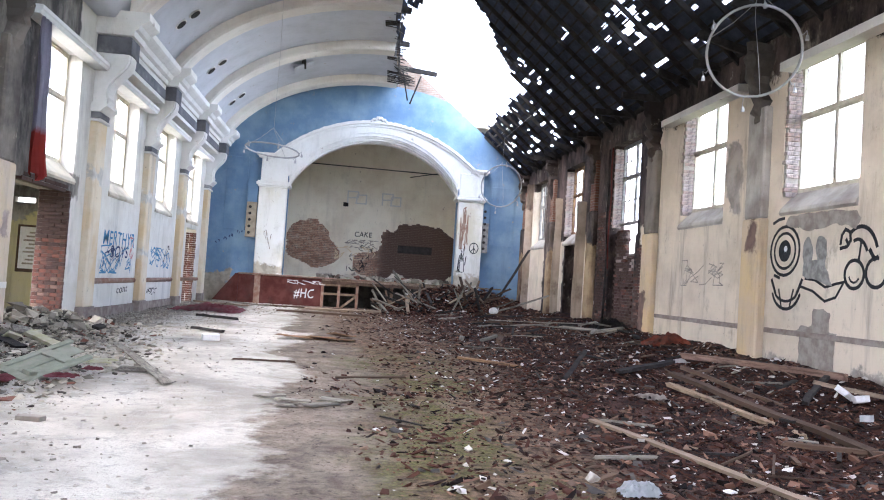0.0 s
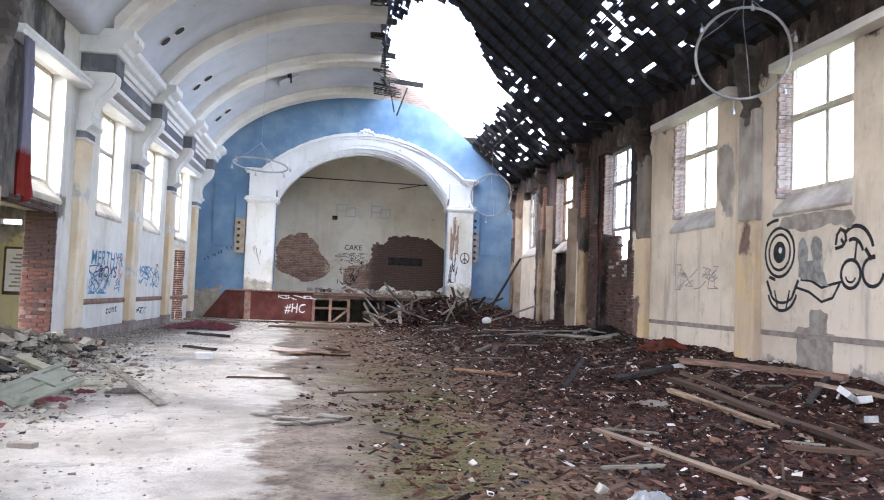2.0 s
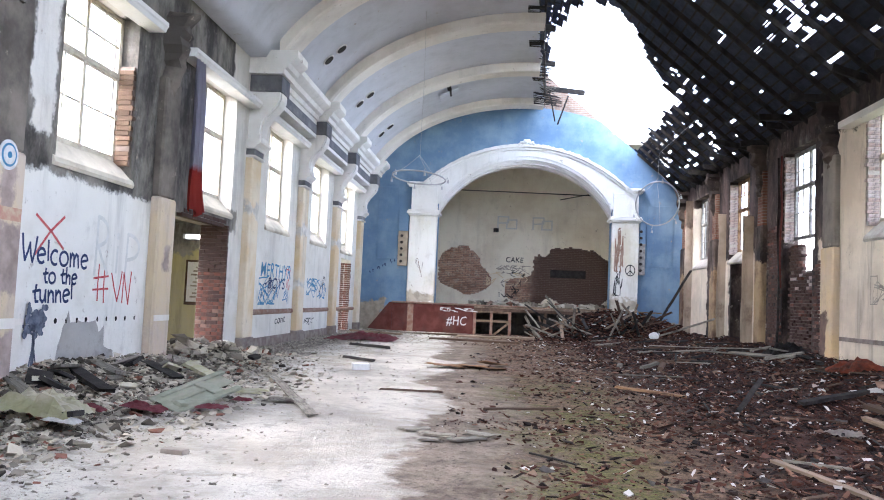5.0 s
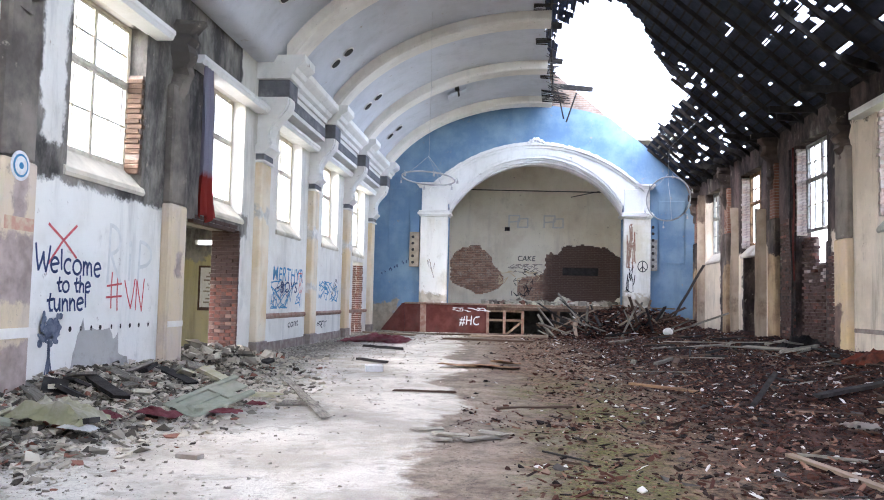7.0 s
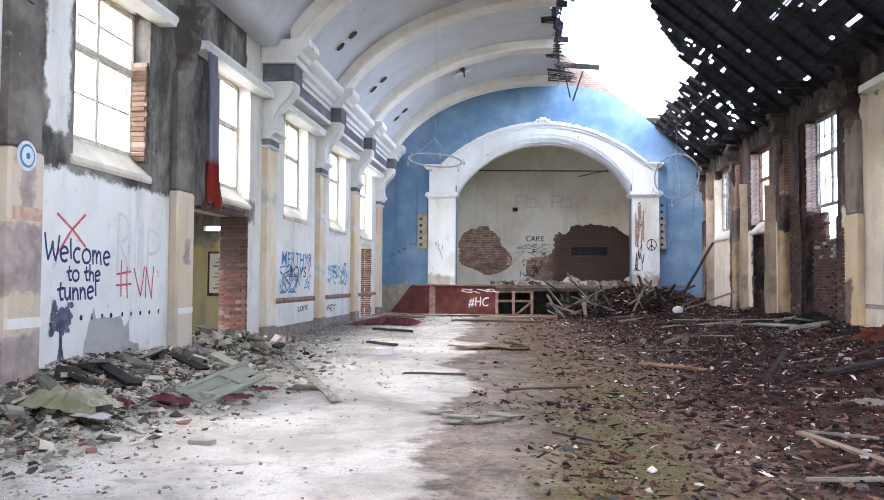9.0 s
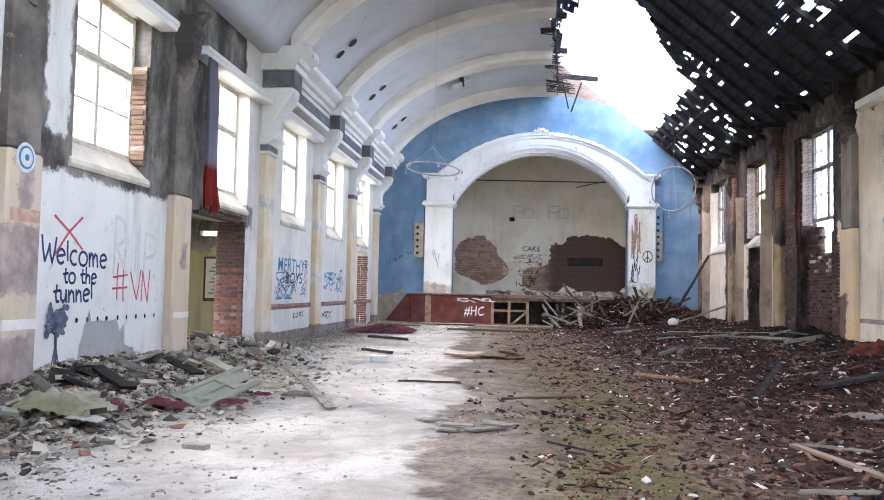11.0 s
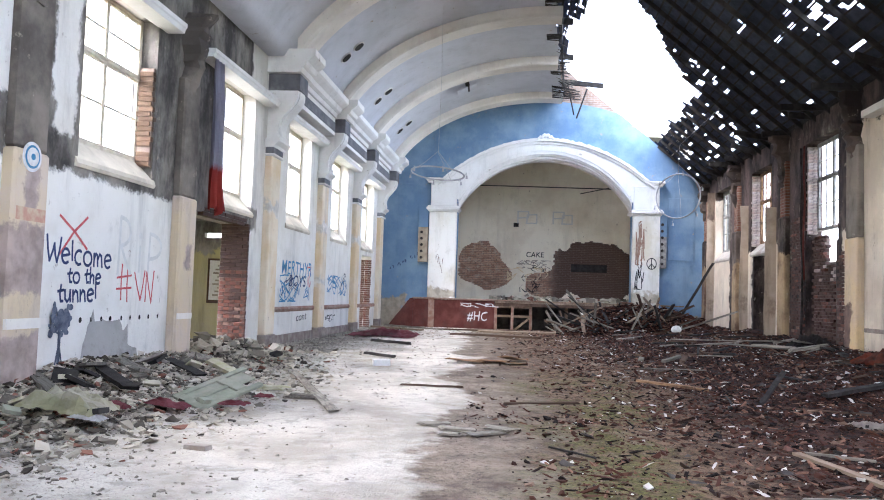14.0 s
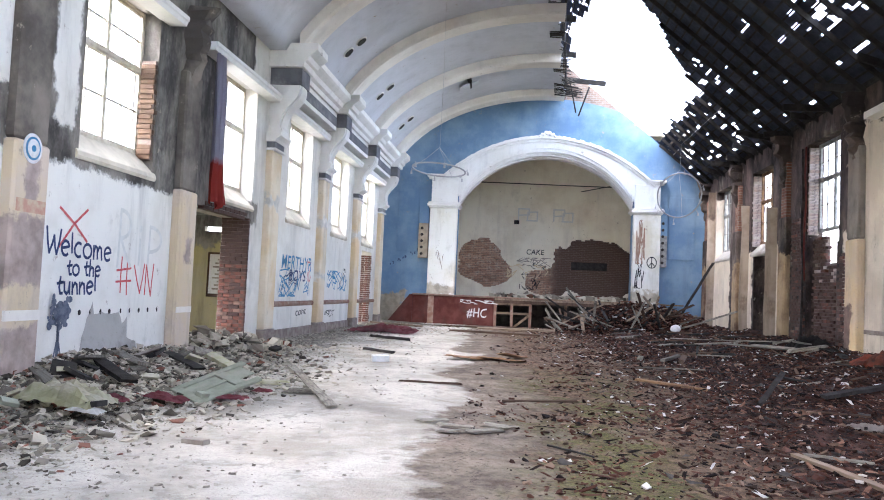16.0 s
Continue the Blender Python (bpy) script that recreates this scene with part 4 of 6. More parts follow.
# proscenium arch
def proscenium():
    root = thing("proscenium_arch", "white moulded plaster arch framing the stage", "arch")
    for x0, x1 in ((-3.5, -2.46), (4.06, 5.04)):
        box_part("pillar", (x0, YE - 0.26, 0.0), (x1, YE + 0.55, 4.52), M_WHITE_WORN, root, "", 0.02)
        for a, z0, z1 in ((0.05, 4.52, 4.58), (0.11, 4.58, 4.68), (0.07, 4.68, 4.74)):
            box_part("capital_moulding", (x0 - a, YE - 0.26 - a, z0), (x1 + a, YE + 0.55, z1), M_WHITE, root, "", 0.015)
        left = x0 < 0
        xa, xb = (x0 + 0.03, x1 - 0.02) if left else (x0 + 0.02, x1 - 0.03)
        box_part("shoulder", (xa, YE - 0.2, 4.74), (xb, YE + 0.5, 5.62), M_WHITE, root, "", 0.015)
        ca, cb = (x0 - 0.1, x0 + 0.55) if left else (x1 - 0.55, x1 + 0.1)
        for a, z0, z1 in ((0.0, 5.62, 5.7), (0.06, 5.7, 5.8)):
            box_part("shoulder_cap", (ca - a if left else ca, YE - 0.24 - a, z0), (cb if left else cb + a, YE + 0.3, z1), M_WHITE, root, "", 0.012)
    # face between intrados and hood, then stepped mouldings
    def hood(x):
        d = abs(x - ARCH_C)
        return 7.24 - 6.0 + math.sqrt(max(0.1, 36.0 - d * d)) - 0.012 * d * d
    def strip(name, lower, upper, x0, x1, y0, y1, m, n=40):
        bm = bmesh.new()
        xs = [x0 + (x1 - x0) * i / n for i in range(n + 1)]
        for a, b in zip(xs, xs[1:]):
            if upper(a) - lower(a) < 0.004 and upper(b) - lower(b) < 0.004:
                continue
            add_prism(bm, [(a, lower(a)), (b, lower(b)), (b, max(upper(b), lower(b) + 0.002)), (a, max(upper(a), lower(a) + 0.002))], "y", y0, y1)
        bmesh.ops.remove_doubles(bm, verts=bm.verts, dist=0.0004)

        return part(name, bm, m, root)
    lo, hi = ARCH_C - ARCH_HALF, ARCH_C + ARCH_HALF
    base = lambda x: arch_z(x) if lo < x < hi else 4.74
    strip("arch_face", lambda x: max(base(x), 4.74) + 0.26, hood, lo - 0.55, hi + 0.55, YE - 0.16, YE - 0.002, M_WHITE)
    strip("hood_mould", lambda x: hood(x), lambda x: hood(x) + 0.12 + (0.07 if x > 1.2 else 0.02) * noise.noise((x * 6, 2, 8)) + 0.03 * noise.noise((x * 19, 5, 1)), lo - 0.75, hi + 0.75, YE - 0.3, YE - 0.002, M_WHITE, 150)
    strip("hood_fillet", lambda x: hood(x) - 0.1, lambda x: hood(x) - 0.002, lo - 0.7, hi + 0.7, YE - 0.22, YE - 0.002, M_WHITE)
    # receding mouldings of the soffit
    for i, (a, y0, y1) in enumerate(((0.26, YE - 0.12, YE + 0.02), (0.19, YE - 0.04, YE + 0.12), (0.11, YE + 0.02, YE + 0.28), (0.04, YE + 0.14, YE + 0.5))):
        strip("soffit_moulding", lambda x, a=a: max(base(x), 4.74) - 0.04 + a - 0.08, lambda x, a=a: max(base(x), 4.74) + a + 0.0, lo + 0.02, hi - 0.02, y0, y1, M_WHITE)
    # crest
    bm = bmesh.new()
    for k in range(9):
        u = k - 4
        bmesh.ops.create_icosphere(bm, subdivisions=1, radius=0.09 - 0.008 * abs(u), matrix=Matrix.Translation((ARCH_C + u * 0.07, YE - 0.3, hood(ARCH_C) + 0.2 - 0.028 * abs(u) + (0.04 if k % 2 else 0))))
    part("crest", bm, M_WHITE, root, "small scrolled plaster crest")


M_WHITE_WORN = plaster("worn_white_pillar_paint", (0.74, 0.72, 0.66), (0.6, 0.55, 0.42), bare=[(-9, 99, 1.2, 1.6)], bare_color=(0.5, 0.44, 0.34), streak=0.4, along="x")
proscenium()


# stage
def stage():
    root = thing("stage", "dark red boarded stage, its front broken open", "stage")
    random.seed(41)
    x = -4.0
    while x < 5.9:
        w = 0.16
        back = YS
        front = YE - 0.38 + (random.uniform(0.0, 0.5) if x > 1.2 else random.uniform(0, 0.03))
        box_part("deck_board", (x, front, STAGE_Z - 0.05), (x + w - 0.006, back, STAGE_Z + random.uniform(-0.008, 0.004)), M_WOOD, root)
        x += w
    box_part("nosing", (-4.02, YE - 0.42, STAGE_Z - 0.03), (1.1, YE - 0.36, STAGE_Z + 0.012), M_RAIL, root, "", 0.01)
    box_part("fascia", (-0.93, YE - 0.35, STAGE_Z - 0.22), (4.4, YE - 0.29, STAGE_Z - 0.11), M_DARKWOOD, root)
    box_part("fascia_strip", (-0.93, YE - 0.36, STAGE_Z - 0.108), (4.7, YE - 0.29, STAGE_Z - 0.052), M_PALE, root)
    box_part("front_panel", (-4.0, YE - 0.32, -0.05), (-0.95, YE - 0.25, STAGE_Z - 0.052), M_RED, root, "", 0.006)
    box_part("panel_strip", (-3.42, YE - 0.345, -0.05), (-3.2, YE - 0.322, STAGE_Z - 0.06), M_RAIL, root)
    bm = bmesh.new()
    add_prism(bm, [(-5.1, -0.05), (-4.01, -0.05), (-4.01, STAGE_Z - 0.03), (-4.12, STAGE_Z - 0.03)], "y", YE - 0.33, YE - 0.02)
    part("stair_side", bm, M_RED, root)
    for px in (-0.9, -0.28, 0.4, 1.7, 2.9, 4.3):
        box_part("post", (px - 0.05, YE - 0.3, -0.05), (px + 0.05, YE - 0.2, STAGE_Z - 0.224), M_RAIL if px < 1 else M_DARKWOOD, root)
    for pz in (0.96, 0.62):
        box_part("rail", (-0.85, YE - 0.29, pz), (0.35, YE - 0.23, pz + 0.08), M_WOOD, root)
    bm = bmesh.new()
    add_box(bm, (-0.42, -0.03, -0.04), (0.42, 0.03, 0.04), pose(0.06, YE - 0.27, 0.36, 0, -40, 0))
    part("brace", bm, M_WOOD, root)
    # black board added behind the open front, to paint the underside dim
    box_part("dark_backing", (-4.0, YE + 1.6, -0.05), (5.9, YE + 1.7, STAGE_Z - 0.06), M_CHAR, root)


stage()


# writing and painted marks
def text_mesh(words, size, shear=0.0):
    cu = bpy.data.curves.new("lettering", "FONT")
    cu.body = words
    cu.size = size
    cu.shear = shear
    cu.space_character = 1.05
    cu.offset = 0.006 * size
    ob = bpy.data.objects.new("lettering", cu)
    scene.collection.objects.link(ob)
    dg = bpy.context.evaluated_depsgraph_get()
    me = bpy.data.meshes.new_from_object(ob.evaluated_get(dg))
    bpy.data.objects.remove(ob)
    return me


def on_wall(side):
    """Turns flat work (u to the right, v up) onto a wall."""
    if side == "L":
        return lambda u, v: Matrix.Translation((XL + 0.005, u, v)) @ Matrix(((0, 0, 1, 0), (1, 0, 0, 0), (0, 1, 0, 0), (0, 0, 0, 1)))
    if side == "R":
        return lambda u, v: Matrix.Translation((XR - 0.005, u, v)) @ Matrix(((0, 0, -1, 0), (-1, 0, 0, 0), (0, 1, 0, 0), (0, 0, 0, 1)))
    return lambda u, v: Matrix.Translation((u, side, v)) @ Matrix(((1, 0, 0, 0), (0, 0, -1, 0), (0, 1, 0, 0), (0, 0, 0, 1)))


def write(wall, parent, words, u, v, width, height, material, tilt=0.0, shear=0.1):
    me = text_mesh(words, 1.0, shear)
    co = np.array([w.co[:] for w in me.vertices])
    lo, hi = co.min(0), co.max(0)
    for w in me.vertices:
        a = (w.co.x - lo[0]) / (hi[0] - lo[0])
        b = (w.co.y - lo[1]) / (hi[1] - lo[1])
        wob = noise.noise((a * 7, b * 3, u)) * 0.05
        w.co = (a * width + wob * height * 0.6, b * height * (1 + 0.12 * noise.noise((a * 9, 0, v))) + wob * height, 0)
    me.materials.append(material)
    ob = new("writing", me)
    ob.parent = parent
    ob.matrix_basis = on_wall(wall)(u, v) @ Matrix.Rotation(radians(tilt), 4, "Z")
    return ob


def stroke(bm, pts, width, closed=False):
    """A flat painted line with round-ish joints."""
    pts = [Vector((p[0], p[1], 0)) for p in pts]
    n = len(pts)
    for i in range(n if closed else n - 1):
        a, b = pts[i], pts[(i + 1) % n]
        d = (b - a).normalized()
        s = Vector((-d.y, d.x, 0)) * width / 2
        e = d * width * 0.3
        z = Vector((0, 0, 0.0004 * (i % 5)))
        bm.faces.new([bm.verts.new(p + z) for p in (a - e - s, b + e - s, b + e + s, a - e + s)])


def ellipse(cx, cy, rx, ry, n=28, a0=0, a1=360):
    return [(cx + rx * math.cos(radians(a0 + (a1 - a0) * i / n)), cy + ry * math.sin(radians(a0 + (a1 - a0) * i / n))) for i in range(n + (0 if a1 - a0 == 360 else 1))]


def ragged(pts, seed, steps=7, amount=0.045):
    """The same outline with a torn edge."""
    out = []
    for i, (a, b) in enumerate(pts):
        c, d = pts[(i + 1) % len(pts)]
        for k in range(steps):
            t = k / steps
            x, y = a + (c - a) * t, b + (d - b) * t
            out.append((x + amount * noise.noise((x * 7, y * 7, seed)), y + amount * noise.noise((x * 7, y * 7, seed + 9))))
    return out


def marks(wall, parent, u, v, material, strokes=(), fills=(), label=""):
    bm = bmesh.new()
    for pts, w, closed in strokes:
        stroke(bm, pts, w, closed)
    for k, pts in enumerate(fills):
        if material.name.startswith(("bare", "scorched", "grey_cement")):
            pts = ragged(pts, u + v)
        bm.faces.new([bm.verts.new((p[0], p[1], 0.0022 + 0.0004 * k)) for p in pts])
    me = bpy.data.meshes.new("painted_mark")
    bm.to_mesh(me)
    bm.free()
    me.materials.append(material)
    ob = new("painted_mark", me)
    ob.parent = parent
    ob.matrix_basis = on_wall(wall)(u, v)
    if label:
        ob["label"] = label
    return ob


def arc(cx, cy, rx, ry, a0, a1, n=10):
    return [(cx + rx * math.cos(radians(a0 + (a1 - a0) * i / n)), cy + ry * math.sin(radians(a0 + (a1 - a0) * i / n))) for i in range(n + 1)]


# letters drawn by hand: strokes in units of the small letters' height, and the advance
HAND = {
    "W": ([[(0, 1.75), (0.12, 0.8), (0.28, 0.05), (0.5, 0.7), (0.62, 1.25)], [(0.62, 1.25), (0.72, 0.5), (0.88, 0.0), (1.05, 0.8), (1.15, 1.7)]], 1.2),
    "e": ([[(0.08, 0.48), (0.4, 0.55), (0.66, 0.62)], arc(0.4, 0.5, 0.33, 0.5, 15, 310, 14)], 0.82),
    "l": ([[(0.1, 1.6), (0.12, 0.8), (0.16, 0.25)]], 0.32),
    "c": ([arc(0.42, 0.5, 0.36, 0.5, 60, 300, 12)], 0.8),
    "o": ([arc(0.42, 0.5, 0.38, 0.5, 0, 360, 16)], 0.95),
    "m": ([[(0.05, 0.95), (0.1, 0.0)], [(0.1, 0.55), (0.22, 0.95), (0.38, 0.85), (0.45, 0.05)], [(0.45, 0.55), (0.6, 0.95), (0.78, 0.82), (0.88, 0.0)]], 1.05),
    "t": ([[(0.28, 1.35), (0.2, 0.6), (0.3, 0.08), (0.52, 0.08)], [(0.0, 0.85), (0.55, 0.95)]], 0.62),
    "h": ([[(0.08, 1.6), (0.1, 0.0)], [(0.1, 0.5), (0.3, 0.88), (0.52, 0.75), (0.56, 0.0)]], 0.72),
    "u": ([[(0.05, 0.95), (0.1, 0.25), (0.3, 0.02), (0.5, 0.25), (0.55, 0.95)], [(0.55, 0.95), (0.62, 0.02)]], 0.78),
    "n": ([[(0.05, 0.92), (0.1, 0.0)], [(0.1, 0.5), (0.3, 0.9), (0.5, 0.75), (0.6, 0.0)]], 0.74),
    " ": ([], 0.5),
}


def by_hand(parent, words, u, v, size, width, slope=0.0, squeeze=1.0, label=""):
    strokes, x = [], 0.0
    for ch in words:
        lines, step = HAND[ch]
        for line in lines:
            strokes.append(([((x + a) * size * squeeze, b * size + slope * (x + a) * size) for a, b in line], width, False))
        x += step
    return marks("L", parent, u, v, M_PAINT_BLUE, strokes, label=label)


by_hand(WALL_LEFT, "Welcome", 8.53, 1.6, 0.17, 0.035, -0.035, 1.42, "dark blue hand-painted lettering")
by_hand(WALL_LEFT, "to the", 8.98, 1.36, 0.125, 0.032, 0.0, 1.42, "dark blue hand-painted lettering")
by_hand(WALL_LEFT, "tunnel", 8.8, 1.13, 0.15, 0.035, 0.02, 1.42, "dark blue hand-painted lettering")
write("L", WALL_LEFT, "MERTHYR", 17.3, 1.72, 2.5, 0.32, M_PAINT_SKY, 0)
write("L", WALL_LEFT, "BOYS", 17.9, 1.45, 1.4, 0.26, M_PAINT_BLUE, 0)
write("L", WALL_LEFT, "cont", 18.6, 0.62, 0.9, 0.15, M_PAINT_BLACK, 2)
marks("L", WALL_LEFT, 9.06, 1.97, M_PAINT_RED, [([(-0.3, 0.17), (0.02, 0.0), (0.3, -0.19)], 0.035, False), ([(-0.27, -0.28), (0.0, 0.0), (0.28, 0.2)], 0.035, False)], label="red painted cross")
marks("L", WALL_LEFT, 10.15, 1.13, M_PAINT_RED, [([(0.1, 0.5), (0.09, 0.25), (0.1, 0.03)], 0.03, False), ([(0.25, 0.48), (0.25, 0.2), (0.27, 0.0)], 0.03, False), ([(-0.02, 0.32), (0.36, 0.36)], 0.028, False), ([(-0.03, 0.17), (0.37, 0.19)], 0.028, False), ([(0.45, 0.4), (0.54, 0.2), (0.64, 0.02), (0.7, 0.22), (0.74, 0.43)], 0.03, False), ([(0.79, 0.0), (0.8, 0.42), (0.88, 0.2), (0.97, -0.02), (0.99, 0.2), (1.02, 0.44)], 0.03, False)], label="red hand-painted letters")
marks("L", WALL_LEFT, 10.05, 1.5, M_PAINT_FAINT, [([(0.08, 0.0), (0.1, 0.4), (0.1, 0.75)], 0.055, False), (ellipse(0.1, 0.57, 0.28, 0.19, 12, 90, -80), 0.055, False), ([(0.14, 0.38), (0.26, 0.2), (0.42, 0.02)], 0.055, False), ([(0.66, 0.05), (0.67, 0.4)], 0.05, False), (ellipse(0.67, 0.55, 0.03, 0.03, 8), 0.04, True), ([(0.92, -0.05), (0.94, 0.3), (0.95, 0.6)], 0.055, False), (ellipse(0.95, 0.42, 0.36, 0.18, 12, 90, -90), 0.055, False)], label="faded grey hand-painted letters")
rnd = random.Random(8)


def scribble(u0, v0, w, h, n, width):
    out = []
    for i in range(n):
        x, y = u0 + rnd.random() * w, v0 + rnd.random() * h
        pts = [(x, y)]
        for k in range(rnd.randint(2, 5)):
            x = min(u0 + w, max(u0, x + rnd.uniform(-0.2, 0.2) * w))
            y = min(v0 + h, max(v0, y + rnd.uniform(-0.5, 0.5) * h))
            pts.append((x, y))
        out.append((pts, width, False))
    return out


marks("L", WALL_LEFT, 17.2, 1.1, M_PAINT_SKY, scribble(0, 0, 2.4, 0.6, 16, 0.03), label="unreadable blue spray lettering")
marks("L", WALL_LEFT, 17.3, 1.15, M_PAINT_BLUE, scribble(0, 0, 1.6, 0.5, 9, 0.022), label="unreadable dark lettering")
marks("L", WALL_LEFT, 19.1, 1.45, M_PAINT_RED, scribble(0, 0, 0.7, 0.5, 4, 0.025))
marks("L", WALL_LEFT, 21.5, 1.25, M_PAINT_SKY, scribble(0, 0, 2.4, 0.55, 14, 0.035), label="unreadable blue spray lettering")
marks("L", WALL_LEFT, 22.8, 1.45, M_PAINT_BLACK, scribble(0, 0, 1.1, 0.45, 6, 0.025))
marks("L", WALL_LEFT, 21.4, 0.52, M_PAINT_BLACK, scribble(0, 0, 1.6, 0.18, 8, 0.02))
tree = [ellipse(rnd.gauss(0, 0.1), rnd.gauss(0.06, 0.08), rnd.uniform(0.02, 0.06), rnd.uniform(0.02, 0.055), 9) for _ in range(90)]
marks("L", WALL_LEFT, 8.88, 0.86, plain("thin_slate_blue_paint", (0.085, 0.1, 0.14), (0.17, 0.185, 0.22), scale=14), [([(0, 0.1), (0.0, -0.2), (0.0, -0.46)], 0.06, False), ([(-0.06, -0.46), (0, -0.2), (0.07, -0.46)], 0.03, False), ([(0, -0.1), (-0.2, -0.02)], 0.03, False), ([(0, -0.1), (0.2, 0.0)], 0.03, False)], tree, label="dark blue stencilled tree")
top = [(0.0, -0.1), (0.03, 0.4), (0.1, 0.62), (0.17, 0.72), (0.23, 1.0), (0.29, 0.74), (0.45, 0.8), (0.7, 0.74), (0.9, 0.8), (0.98, 0.62), (1.1, 0.66), (1.16, 0.36), (1.3, 0.3), (1.42, 0.2), (1.5, -0.1)]
patch = [(a + 0.02 * noise.noise((a * 30, 1, 1)), b + 0.06 * noise.noise((a * 25, 2, 5))) for a, b in top] + [(1.5, -0.25), (0.05, -0.25)]
M_RENDER = plaster("grey_cement_render", (0.42, 0.4, 0.365), (0.33, 0.31, 0.28), streak=0.6)
marks("L", WALL_LEFT, 8.78, 0.25, M_BARE, (), [[(0, -0.1), (0.05, 0.12), (0.16, 0.2), (0.27, 0.1), (0.32, -0.1)]], label="brown scar under the painted tree")
marks("L", WALL_LEFT, 9.35, 0.3, M_RENDER, (), [[(a * 1.0, b * 0.75) for a, b in patch]], label="bare grey render where plaster has dropped")
for i in range(9):
    marks("L", WALL_LEFT, 9.3 + i * 0.25 + rnd.uniform(-0.05, 0.05), 0.91, M_CHAR, (), [ellipse(0, 0, 0.02 + rnd.random() * 0.02, 0.035, 10)], label="small fixing hole")
# sticker and the red smear of the first pilaster
badge = thing("round_sign", "small round white and blue sign on the pilaster", "sign")
for r, m, d in ((0.16, M_PAINT_WHITE, 0.152), (0.125, M_PAINT_SKY, 0.156), (0.1, M_PAINT_WHITE, 0.16), (0.035, M_PAINT_SKY, 0.164)):
    bm = bmesh.new()
    bmesh.ops.create_cone(bm, cap_ends=True, segments=24, radius1=r, radius2=r, depth=0.01, matrix=Matrix.Translation((XL + d, 7.95, 2.68)) @ Matrix.Rotation(radians(90), 4, "Y"))
    part("disc", bm, m, badge)

M_FADED_RED = plain("faded_red_smear", (0.5, 0.27, 0.2), (0.56, 0.44, 0.3), scale=9)
for y0, y1, z0, z1, m, d in ((7.685, 8.27, 0.86, 0.97, M_RIB, 0.158), (11.68, 12.22, 0.86, 0.95, M_RIB, 0.158), (8.5, 8.95, 0.88, 0.95, M_RIB, 0.008), (7.74, 8.24, 2.0, 2.14, M_FADED_RED, 0.154)):
    side_box("painted_band", "L", y0, y1, z0, z1, 0.0, d, m, WALL_LEFT)

# right wall paintings
ring = lambda r, w: (ellipse(0, 0, r, r * 0.95), w, True)
marks("R", WALL_RIGHT, 11.13, 2.2, M_PAINT_BLACK, [ring(0.4, 0.05), ring(0.29, 0.045), (ellipse(-0.02, -0.02, 0.07, 0.07, 12), 0.03, True), ([(-0.36, 0.45), (-0.2, 0.5), (-0.05, 0.51)], 0.05, False), ([(0.1, 0.5), (0.3, 0.44), (0.36, 0.36)], 0.05, False)], [ellipse(0, 0, 0.17, 0.17)], label="black spray-painted eye of rings")
marks("R", WALL_RIGHT, 11.13, 2.2, M_PAINT_WHITE, (), [[(a, b) for a, b in ellipse(0.03, 0.03, 0.05, 0.05, 12)]]).matrix_basis @= Matrix.Translation((0, 0, 0.003))
marks("R", WALL_RIGHT, 11.05, 1.5, M_PAINT_BLACK, [(ellipse(0, 0.15, 0.4, 0.35, 16, 200, 340), 0.05, False), (ellipse(0, 0.12, 0.33, 0.2, 16, 180, 360), 0.045, False), ([(-0.42, 0.25), (-0.3, 0.05)], 0.06, False), ([(0.42, 0.25), (0.3, 0.05)], 0.06, False), ([(-0.2, 0.1), (-0.12, -0.15)], 0.04, False), ([(0.2, 0.1), (0.12, -0.15)], 0.04, False), ([(-0.35, 0.32), (-0.2, 0.28)], 0.05, False)], label="black spray-painted crescent shapes")
marks("R", WALL_RIGHT, 10.2, 2.05, M_DARKFRAME, (), [ellipse(-0.32, 0.12, 0.13, 0.22, 18), ellipse(0.02, 0.12, 0.13, 0.22, 18), [(-0.4, 0.0), (0.1, 0.0), (0.2, -0.2), (0.3, -0.4), (-0.05, -0.3), (-0.4, -0.25)]], label="grey spray-painted blot shapes")
marks("R", WALL_RIGHT, 10.2, 1.65, M_PAINT_BLACK, [([(-0.35, 0.12), (-0.1, 0.1), (0.15, 0.0), (0.4, 0.05), (0.6, 0.08)], 0.04, False), ([(-0.45, 0.0), (-0.15, -0.06), (0.15, -0.2), (0.4, -0.14), (0.55, 0.05)], 0.04, False)])
marks("R", WALL_RIGHT, 9.42, 1.95, M_PAINT_BLACK, [(ellipse(0, -0.12, 0.2, 0.19), 0.05, True), (ellipse(0.0, -0.12, 0.11, 0.11, 10, 200, 330), 0.03, False), ([(-0.32, 0.3), (-0.3, 0.42), (-0.22, 0.5), (-0.12, 0.46), (-0.1, 0.34), (-0.18, 0.26), (-0.32, 0.24)], 0.05, False), ([(-0.2, 0.36), (-0.14, 0.28)], 0.05, False), (ellipse(0.1, 0.1, 0.36, 0.42, 14, 20, 125), 0.055, False), (ellipse(0.05, 0.05, 0.22, 0.3, 10, 30, 110), 0.05, False), ([(0.12, 0.3), (0.08, 0.05)], 0.04, False), (ellipse(0.44, -0.1, 0.2, 0.19, 16, 80, 350), 0.05, False), ([(0.3, 0.2), (0.4, 0.08), (0.46, 0.1)], 0.06, False)], label="black spray-painted loops")
marks("R", WALL_RIGHT, 14.9, 1.62, M_BARE, [([(0, 0), (0, 0.5), (0.26, 0.5), (0.26, 0), (0, 0)], 0.02, False)] + scribble(0.1, 0.02, 1.7, 0.4, 12, 0.02), label="faint unreadable lettering in a box")
